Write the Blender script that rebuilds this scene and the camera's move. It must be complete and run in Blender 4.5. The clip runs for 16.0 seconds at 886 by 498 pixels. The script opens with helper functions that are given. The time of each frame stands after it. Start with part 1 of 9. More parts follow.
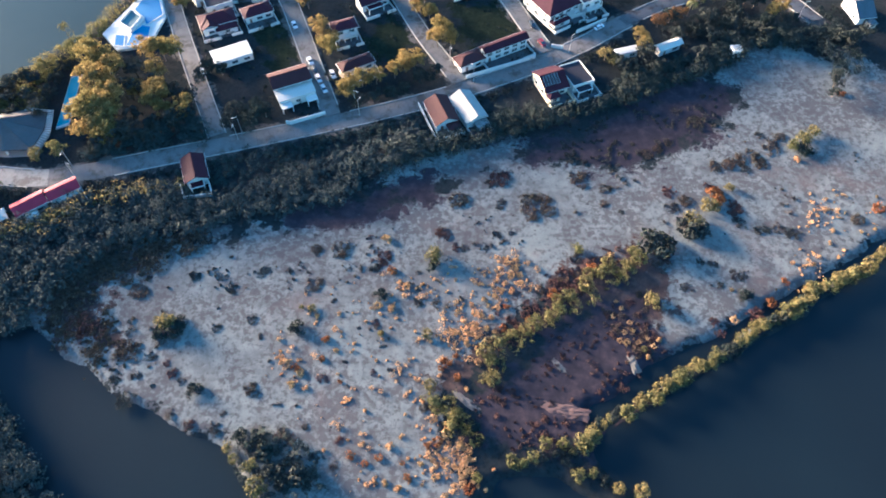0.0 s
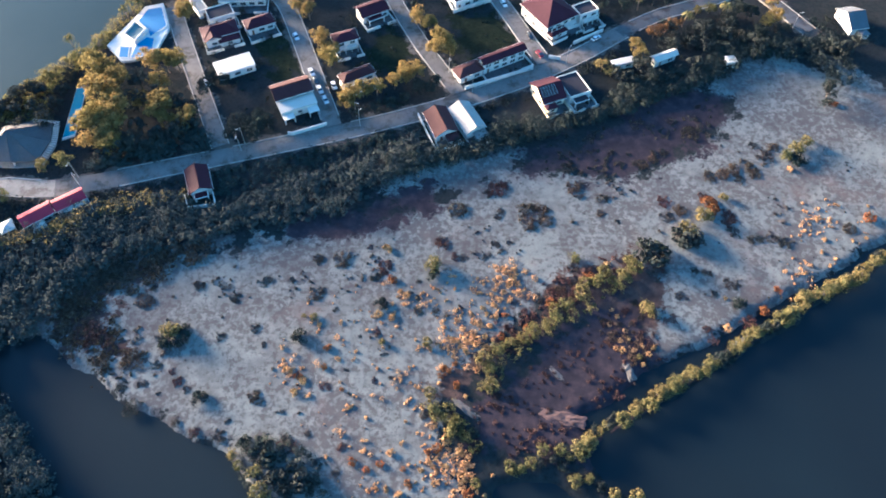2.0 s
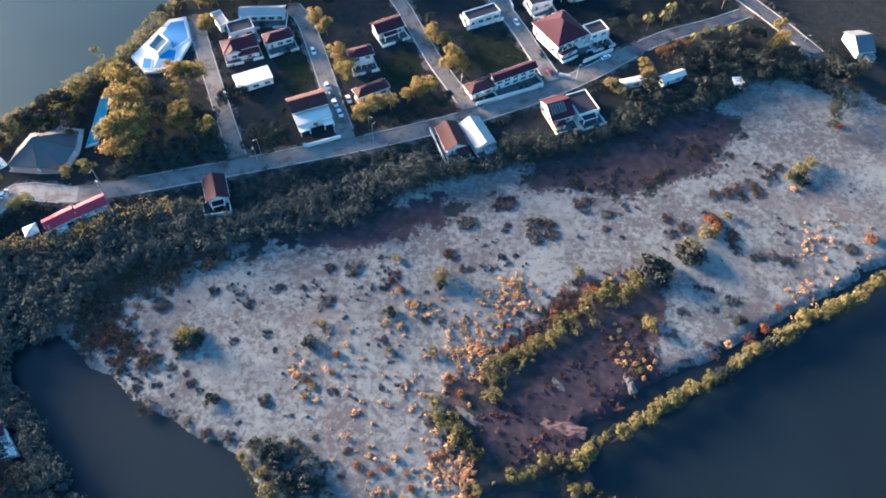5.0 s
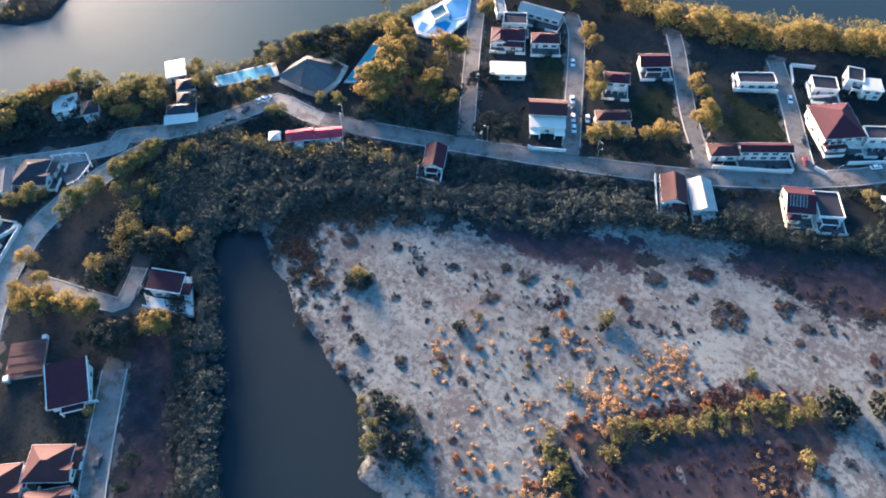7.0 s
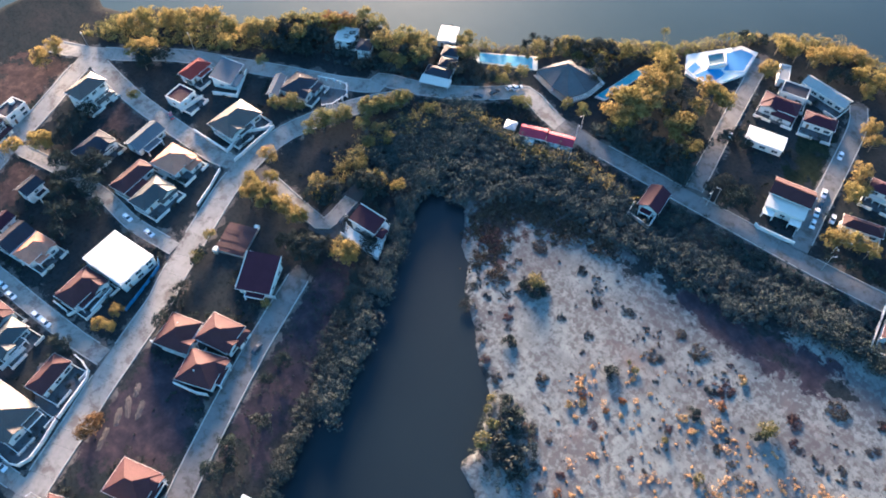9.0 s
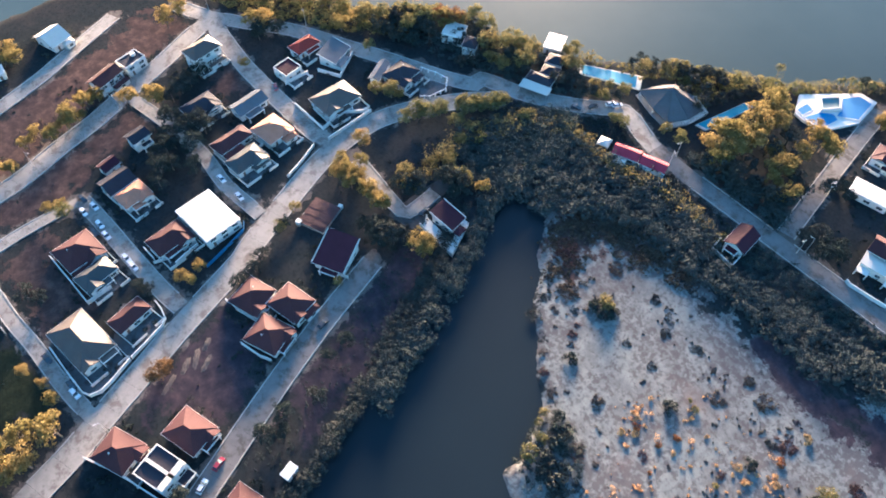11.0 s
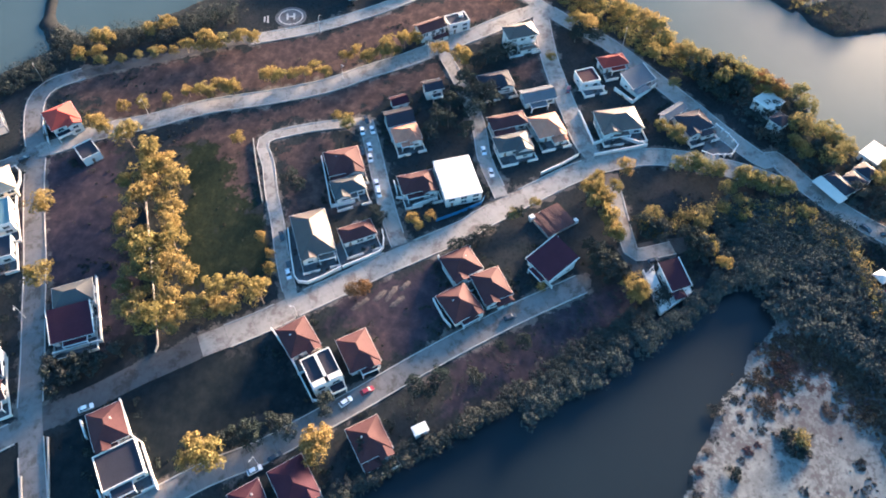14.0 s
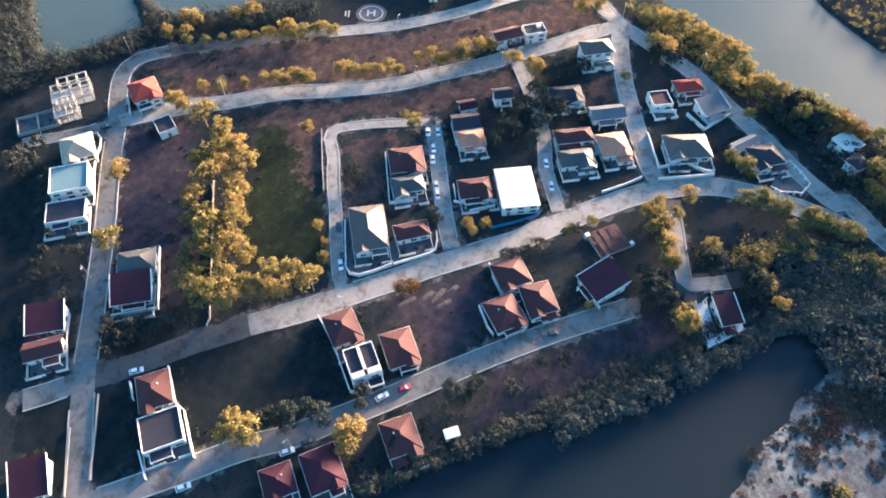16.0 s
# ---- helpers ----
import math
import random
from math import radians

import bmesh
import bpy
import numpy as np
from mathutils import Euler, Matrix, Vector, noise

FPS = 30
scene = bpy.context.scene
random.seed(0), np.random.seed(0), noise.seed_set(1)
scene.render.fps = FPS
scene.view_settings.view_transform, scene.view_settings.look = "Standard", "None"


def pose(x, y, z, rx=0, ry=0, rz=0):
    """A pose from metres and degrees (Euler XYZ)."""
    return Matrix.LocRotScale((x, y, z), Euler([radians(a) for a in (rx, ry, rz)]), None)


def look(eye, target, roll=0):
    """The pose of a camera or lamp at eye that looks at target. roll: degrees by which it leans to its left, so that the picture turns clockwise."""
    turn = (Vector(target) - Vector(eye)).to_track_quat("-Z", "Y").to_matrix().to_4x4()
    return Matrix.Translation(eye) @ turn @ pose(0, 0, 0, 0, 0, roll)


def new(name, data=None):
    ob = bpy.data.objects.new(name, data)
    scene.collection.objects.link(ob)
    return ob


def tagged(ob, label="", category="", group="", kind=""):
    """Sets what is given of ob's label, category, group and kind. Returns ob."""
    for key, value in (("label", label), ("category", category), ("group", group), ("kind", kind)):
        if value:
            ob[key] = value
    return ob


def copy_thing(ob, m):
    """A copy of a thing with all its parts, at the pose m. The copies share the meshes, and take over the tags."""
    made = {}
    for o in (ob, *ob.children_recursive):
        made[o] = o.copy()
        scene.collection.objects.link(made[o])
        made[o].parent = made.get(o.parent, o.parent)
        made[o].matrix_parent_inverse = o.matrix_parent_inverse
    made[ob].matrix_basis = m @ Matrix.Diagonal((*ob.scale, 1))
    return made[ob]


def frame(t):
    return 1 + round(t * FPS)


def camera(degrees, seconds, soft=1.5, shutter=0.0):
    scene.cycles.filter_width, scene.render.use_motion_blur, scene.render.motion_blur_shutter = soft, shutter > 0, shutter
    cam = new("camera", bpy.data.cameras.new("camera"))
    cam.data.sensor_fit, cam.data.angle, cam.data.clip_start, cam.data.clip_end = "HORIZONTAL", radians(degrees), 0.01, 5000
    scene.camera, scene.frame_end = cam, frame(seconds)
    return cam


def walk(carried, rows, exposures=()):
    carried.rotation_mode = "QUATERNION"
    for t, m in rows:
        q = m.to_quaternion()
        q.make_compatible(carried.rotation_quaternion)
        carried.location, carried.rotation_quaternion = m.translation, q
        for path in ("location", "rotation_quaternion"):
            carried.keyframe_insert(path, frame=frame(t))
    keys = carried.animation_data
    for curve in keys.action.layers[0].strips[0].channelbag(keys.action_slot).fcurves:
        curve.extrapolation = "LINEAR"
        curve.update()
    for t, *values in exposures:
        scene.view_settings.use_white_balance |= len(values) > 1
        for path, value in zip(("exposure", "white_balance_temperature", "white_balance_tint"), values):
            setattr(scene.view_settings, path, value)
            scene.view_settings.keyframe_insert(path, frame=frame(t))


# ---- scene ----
cam = camera(65.2, 16.0, 1.9)
# seconds, x, y, z, yaw, pitch, roll
PATH = [
    (0, -1.45, 6.14, 184.91, 1.33, -57.32, 0.62),
    (0.5, -1.52, 6.19, 186.33, 1.29, -57.33, 0.64),
    (1, -1.46, 6.20, 187.42, 1.30, -57.29, 0.61),
    (1.5, -1.45, 6.09, 188.91, 1.32, -57.30, 0.58),
    (2, -1.39, 6.11, 190.08, 1.29, -57.25, 0.58),
    (2.5, -1.39, 6.10, 191.34, 1.30, -57.23, 0.52),
    (3, -1.11, 5.78, 192.71, 1.45, -57.16, 0.42),
    (3.5, -0.94, 5.47, 193.77, 1.47, -57.07, 0.37),
    (4, -0.67, 4.84, 194.44, 1.65, -56.88, 0.33),
    (4.5, -0.33, 4.05, 194.90, 2.15, -56.64, 0.30),
    (5, 0.01, 3.25, 195.35, 3.11, -56.40, 0.26),
    (5.3, 0.19, 2.83, 195.69, 3.98, -56.28, 0.24),
    (5.4, 0.24, 2.75, 195.83, 8.31, -56.21, 0.20),
    (5.5, 0.28, 2.67, 195.97, 12.69, -56.14, 0.17),
    (5.6, 0.39, 2.76, 195.91, 16.60, -56.07, 0.15),
    (5.8, 0.61, 2.93, 195.80, 22.94, -55.93, 0.11),
    (6, 0.84, 3.10, 195.68, 28.54, -55.78, 0.06),
    (6.5, 1.44, 3.06, 195.74, 30.03, -55.61, -0.02),
    (7, 1.71, 2.75, 196.08, 30.29, -55.52, -0.07),
    (7.3, 1.71, 2.58, 196.60, 33.22, -55.50, -0.07),
    (7.5, 1.72, 2.47, 196.95, 35.07, -55.48, -0.08),
    (7.7, 1.47, 2.48, 197.15, 38.48, -55.48, -0.00),
    (7.8, 1.34, 2.48, 197.25, 40.67, -55.48, 0.03),
    (8, 1.09, 2.49, 197.45, 44.46, -55.48, 0.10),
    (8.3, 0.82, 2.46, 198.33, 50.28, -55.56, 0.12),
    (8.5, 0.63, 2.44, 198.92, 53.36, -55.62, 0.12),
    (8.7, 0.30, 2.57, 199.07, 55.36, -55.62, 0.14),
    (9, 0.08, 2.46, 199.30, 56.78, -55.66, 0.18),
    (9.5, -0.64, 1.91, 199.78, 59.21, -55.81, 0.35),
    (10, -1.44, 1.16, 200.26, 61.60, -55.97, 0.59),
    (10.5, -1.92, 0.53, 200.64, 63.85, -56.06, 0.80),
    (10.8, -1.90, 0.34, 200.78, 65.08, -56.04, 0.87),
    (11, -1.65, 0.22, 200.91, 66.64, -55.96, 0.93),
    (11.4, -0.79, 0.18, 200.52, 73.49, -55.75, 0.60),
    (11.5, -0.57, 0.17, 200.42, 75.41, -55.69, 0.52),
    (11.7, -0.34, 0.10, 200.25, 78.91, -55.60, 0.49),
    (12, 0.01, 0.01, 200.00, 84.97, -55.45, 0.46),
    (12.5, 0.24, 0.45, 199.47, 91.68, -55.27, 0.38),
    (13, 0.56, 0.65, 199.57, 93.92, -55.14, 0.33),
    (13.5, 0.89, 0.57, 199.85, 96.01, -55.02, 0.40),
    (14, 1.15, 0.62, 200.53, 98.16, -54.97, 0.36),
    (14.5, 0.89, 0.75, 200.97, 100.44, -54.94, 0.35),
    (15, 0.70, 0.83, 201.23, 102.68, -54.89, 0.37),
    (15.5, 0.68, 0.98, 201.55, 104.86, -54.84, 0.46),
    (16, 1.08, 1.00, 202.23, 105.79, -54.79, 0.48),
]
ROWS = [(t, pose(x, y, z, 0, 0, yaw) @ pose(0, 0, 0, 90 + pitch) @ pose(0, 0, 0, 0, 0, roll)) for t, x, y, z, yaw, pitch, roll in PATH]
walk(cam, ROWS, [(0, 4.90, 4350, -4), (6.5, 4.97, 4520, -1), (9, 5.1, 4640, 0), (16, 5.14, 4740, -1)])

# ---- world and sun ----
SUN_YAW, SUN_HEIGHT = 62.0, 2.7  # the sun stands this far left of +y, and this high
world = bpy.data.worlds.new("sky")
scene.world = world
world.use_nodes = True
sky = world.node_tree.nodes.new("ShaderNodeTexSky")
sky.sky_type, sky.sun_disc = "NISHITA", False
sky.sun_elevation, sky.sun_rotation = radians(SUN_HEIGHT), radians(-SUN_YAW)
sky.altitude, sky.air_density, sky.dust_density, sky.ozone_density = 50, 1.0, 1.5, 2.0
world.node_tree.links.new(sky.outputs[0], world.node_tree.nodes["Background"].inputs[0])
world.node_tree.nodes["Background"].inputs[1].default_value = 0.056
sun = new("sun", bpy.data.lights.new("sun", "SUN"))
sun.data.energy, sun.data.angle, sun.data.color = 5.4, radians(24.0), (1.0, 0.56, 0.29)
sy, sh = radians(SUN_YAW), radians(SUN_HEIGHT)
sun.matrix_world = look((-300 * math.sin(sy) * math.cos(sh), 300 * math.cos(sy) * math.cos(sh), 300 * math.sin(sh)), (0, 0, 0))

# ---- materials ----
def nodes_of(name, rough=0.8, metal=0.0):
    m = bpy.data.materials.new(name)
    m.use_nodes = True
    b = m.node_tree.nodes["Principled BSDF"]
    b.inputs["Roughness"].default_value, b.inputs["Metallic"].default_value = rough, metal
    return m, m.node_tree.nodes, m.node_tree.links, b


def noise_node(n, l, scale, detail=5, rough=0.6, coords="Object", vec=None):
    tex = n.new("ShaderNodeTexNoise")
    tex.inputs["Scale"].default_value, tex.inputs["Detail"].default_value, tex.inputs["Roughness"].default_value = scale, detail, rough
    if vec is None:
        vec = n.new("ShaderNodeTexCoord").outputs[coords]
    l.new(vec, tex.inputs["Vector"])
    return tex


def ramp(n, l, fac, stops):
    r = n.new("ShaderNodeValToRGB")
    while len(r.color_ramp.elements) < len(stops):
        r.color_ramp.elements.new(0.5)
    for e, (at, c) in zip(r.color_ramp.elements, stops):
        e.position, e.color = at, (*c, 1) if len(c) == 3 else c
    l.new(fac, r.inputs["Fac"])
    return r


def mix(n, l, fac, a, b, how="MIX"):
    m = n.new("ShaderNodeMix")
    m.data_type, m.blend_type = "RGBA", how
    for value, at in ((fac, 0), (a, 6), (b, 7)):
        if isinstance(value, (int, float)):
            m.inputs[at].default_value = value
        elif isinstance(value, tuple):
            m.inputs[at].default_value = (*value, 1)
        else:
            l.new(value, m.inputs[at])
    return m.outputs[2]


def bump(n, l, b, height, strength=0.4, distance=0.1):
    k = n.new("ShaderNodeBump")
    k.inputs["Strength"].default_value, k.inputs["Distance"].default_value = strength, distance
    l.new(height, k.inputs["Height"])
    l.new(k.outputs[0], b.inputs["Normal"])


def shade(c, f):
    return tuple(min(1.0, v * f) for v in c)


def plaster(name, c, wear=0.75, rough=0.75):
    """Painted plaster or concrete, with streaks and fine grain."""
    m, n, l, b = nodes_of(name, rough)
    big, fine = noise_node(n, l, 0.35), noise_node(n, l, 6.0)
    col = mix(n, l, ramp(n, l, big.outputs[0], [(0.35, (0, 0, 0)), (0.7, (1, 1, 1))]).outputs[0], c, shade(c, wear))
    col = mix(n, l, 0.35, col, ramp(n, l, fine.outputs[0], [(0.3, shade(c, 0.7)), (0.7, shade(c, 1.1))]).outputs[0])
    l.new(col, b.inputs["Base Color"])
    bump(n, l, b, fine.outputs[0], 0.3, 0.03)
    return m


def roofing(name, c, rough=0.8, metal=0.0, gloss=0.1):
    """Long-span tiles: fine ribs down the slope, faded and streaked sheets."""
    m, n, l, b = nodes_of(name, rough, metal)
    b.inputs["Specular IOR Level"].default_value = gloss
    big, fine = noise_node(n, l, 0.25), noise_node(n, l, 3.0)
    info = n.new("ShaderNodeObjectInfo")
    col = mix(n, l, ramp(n, l, big.outputs[0], [(0.3, (0, 0, 0)), (0.75, (1, 1, 1))]).outputs[0], shade(c, 0.72), shade(c, 1.02))
    col = mix(n, l, 0.35, col, ramp(n, l, fine.outputs[0], [(0.35, shade(c, 0.47)), (0.65, shade(c, 1.1))]).outputs[0])
    col = mix(n, l, 0.45, col, ramp(n, l, info.outputs["Random"], [(0.0, (0.55, 0.55, 0.58)), (1.0, (1.0, 0.98, 0.95))]).outputs[0], "MULTIPLY")
    l.new(col, b.inputs["Base Color"])
    wave = n.new("ShaderNodeTexWave")
    wave.inputs["Scale"].default_value, wave.inputs["Distortion"].default_value = 1.6, 0.3
    l.new(n.new("ShaderNodeTexCoord").outputs["Object"], wave.inputs["Vector"])
    bump(n, l, b, wave.outputs[0], 0.35, 0.05)
    return m


def foliage(name, lo, hi, tip, through_=0.2):
    """Leaves: each clump and each leaf its own tone."""
    m, n, l, b = nodes_of(name, 0.85)
    geo, info = n.new("ShaderNodeNewGeometry"), n.new("ShaderNodeObjectInfo")
    col = ramp(n, l, geo.outputs["Random Per Island"], [(0.0, lo), (0.6, hi), (1.0, tip)]).outputs[0]
    col = mix(n, l, 0.5, col, ramp(n, l, info.outputs["Random"], [(0.0, (0.6, 0.72, 0.6)), (1.0, (1.15, 1.0, 0.9))]).outputs[0], "MULTIPLY")
    big = noise_node(n, l, 0.08, 3)
    col = mix(n, l, 0.6, col, ramp(n, l, big.outputs[0], [(0.35, (0.55, 0.62, 0.6)), (0.65, (1.1, 1.0, 0.9))]).outputs[0], "MULTIPLY")
    l.new(col, b.inputs["Base Color"])
    b.inputs["Specular IOR Level"].default_value = 0.0
    back = n.new("ShaderNodeBsdfTranslucent")
    l.new(col, back.inputs[0])
    both = n.new("ShaderNodeMixShader")
    both.inputs[0].default_value = through_
    l.new(b.outputs[0], both.inputs[1])
    l.new(back.outputs[0], both.inputs[2])
    l.new(both.outputs[0], n["Material Output"].inputs[0])
    return m


def plain(name, c, rough=0.5, metal=0.0, gloss=0.5):
    m, n, l, b = nodes_of(name, rough, metal)
    b.inputs["Specular IOR Level"].default_value = gloss
    fine = noise_node(n, l, 4.0)
    l.new(ramp(n, l, fine.outputs[0], [(0.3, shade(c, 0.85)), (0.7, shade(c, 1.1))]).outputs[0], b.inputs["Base Color"])
    return m


WHITE_WALL, CREAM_WALL = plaster("white_plaster", (0.51, 0.49, 0.455)), plaster("cream_plaster", (0.66, 0.56, 0.40))
CONCRETE, KERB = plaster("raw_concrete", (0.205, 0.197, 0.182), 0.6), plaster("kerb_concrete", (0.30, 0.285, 0.26), 0.6)
BROWN_ROOF, MAROON_ROOF = roofing("brown_roof", (0.050, 0.0235, 0.026)), roofing("maroon_roof", (0.038, 0.0135, 0.0225))
TEAL_ROOF, GREY_ROOF, DARK_ROOF = roofing("teal_roof", (0.052, 0.055, 0.058), 0.6, 0.0, 0.2), roofing("grey_roof", (0.10, 0.112, 0.13)), roofing("dark_roof", (0.03, 0.03, 0.04))
PINK_ROOF, RED_ROOF = roofing("pink_roof", (0.34, 0.16, 0.105)), roofing("red_roof", (0.21, 0.038, 0.030))
CREAM_ROOF, WHITE_ROOF = roofing("cream_roof", (0.33, 0.26, 0.185)), plaster("white_roof_sheet", (0.36, 0.345, 0.31), 0.9, 0.6)
POOL_DECK, POOL_TILE = plaster("blue_terrace_paint", (0.075, 0.13, 0.145)), plain("pool_tile", (0.045, 0.135, 0.28), 0.4, 0.0, 0.12)
GLASS_DARK, METAL = plain("window_glass", (0.03, 0.04, 0.05), 0.08), plain("galvanised_steel", (0.45, 0.45, 0.44), 0.4, 0.8)
PANEL = plain("solar_panel", (0.030, 0.022, 0.024), 0.7)
PALE_ROOF = roofing("pale_metal_roof", (0.27, 0.27, 0.265), 0.7)
CAR_WHITE, CAR_DARK, CAR_RED = plain("white_car_paint", (0.52, 0.52, 0.53), 0.3), plain("dark_car_paint", (0.03, 0.033, 0.04), 0.2), plain("red_car_paint", (0.16, 0.02, 0.03), 0.2)
RUBBER, DOOR_WOOD = plain("tyre_rubber", (0.015, 0.015, 0.016), 0.8), plain("door_wood", (0.10, 0.055, 0.035), 0.5)
CRIMSON_ROOF = roofing("crimson_roof", (0.22, 0.032, 0.055))
TAUPE_ROOF = roofing("taupe_roof", (0.078, 0.066, 0.060), 0.6, 0.0, 0.2)
RUST_SHEET = roofing("rusty_sheet", (0.062, 0.036, 0.037), 0.9)
RUBBLE = plaster("grey_rubble", (0.085, 0.078, 0.074), 0.5, 0.95)
DUG_SOIL = plaster("dug_soil", (0.046, 0.037, 0.036), 0.6, 0.95)
RED_SOIL = plaster("reddish_soil", (0.080, 0.046, 0.040), 0.6, 0.95)
BARK = plaster("bark", (0.13, 0.10, 0.075), 0.6, 0.9)
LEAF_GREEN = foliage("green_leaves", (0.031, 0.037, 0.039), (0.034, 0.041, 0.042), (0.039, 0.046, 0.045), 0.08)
# green leaves, paler and bluer: the veil of haze is put into their colour
LEAF_HAZY = foliage("mangrove_leaves", (0.037, 0.046, 0.051), (0.040, 0.050, 0.054), (0.045, 0.055, 0.058), 0.05)
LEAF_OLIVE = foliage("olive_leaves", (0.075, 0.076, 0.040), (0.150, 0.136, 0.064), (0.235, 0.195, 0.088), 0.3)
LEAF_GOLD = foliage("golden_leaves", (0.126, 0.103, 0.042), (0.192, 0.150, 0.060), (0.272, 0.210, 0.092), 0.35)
LEAF_RUST = foliage("rust_leaves", (0.11, 0.046, 0.026), (0.23, 0.098, 0.046), (0.36, 0.165, 0.075))
RUST_CROWN = foliage("rusty_brown_leaves", (0.070, 0.046, 0.028), (0.125, 0.074, 0.040), (0.20, 0.115, 0.058))
GOLD_SCRUB = foliage("dry_golden_grass", (0.22, 0.13, 0.068), (0.42, 0.27, 0.14), (0.60, 0.42, 0.24))
DARK_SCRUB = foliage("dark_scrub", (0.050, 0.048, 0.049), (0.074, 0.068, 0.067), (0.104, 0.092, 0.084))
TWIG_SCRUB = foliage("leafless_twigs", (0.055, 0.046, 0.042), (0.088, 0.070, 0.060), (0.14, 0.108, 0.085))
RED_SCRUB = foliage("reddish_twigs", (0.060, 0.040, 0.043), (0.10, 0.060, 0.060), (0.15, 0.085, 0.075))


def road_material(name, c):
    m, n, l, b = nodes_of(name, 0.85)
    b.inputs["Specular IOR Level"].default_value = 0.12
    big, mid, fine = noise_node(n, l, 0.06, 6, 0.65), noise_node(n, l, 0.5, 5), noise_node(n, l, 5.0)
    col = ramp(n, l, big.outputs[0], [(0.3, shade(c, 0.8)), (0.5, c), (0.7, shade(c, 1.15))]).outputs[0]
    col = mix(n, l, 0.45, col, ramp(n, l, mid.outputs[0], [(0.35, shade(c, 0.72)), (0.6, shade(c, 1.12))]).outputs[0])
    col = mix(n, l, 0.2, col, ramp(n, l, fine.outputs[0], [(0.3, shade(c, 0.6)), (0.7, shade(c, 1.2))]).outputs[0])
    dust = noise_node(n, l, 0.16, 7, 0.75)
    col = mix(n, l, ramp(n, l, dust.outputs[0], [(0.50, (0, 0, 0)), (0.60, (0.75, 0.75, 0.75))]).outputs[0], col, shade((0.44, 0.36, 0.30), c[0]))
    info = n.new("ShaderNodeObjectInfo")
    col = mix(n, l, 0.35, col, ramp(n, l, info.outputs["Random"], [(0.0, (0.62, 0.62, 0.63)), (1.0, (1.0, 1.0, 1.0))]).outputs[0], "MULTIPLY")
    l.new(col, b.inputs["Base Color"])
    bump(n, l, b, fine.outputs[0], 0.3, 0.02)
    return m


# darker grey; for the west and lower roads, shade is put into this colour
ROAD_GREY_SHADE = road_material("grey_concrete_road", (0.125, 0.118, 0.113))
DIRT = road_material("dirt_track", (0.060, 0.057, 0.056))
ROAD, ASPHALT = road_material("worn_concrete_road", (0.205, 0.190, 0.172)), road_material("asphalt_road", (0.075, 0.075, 0.08))


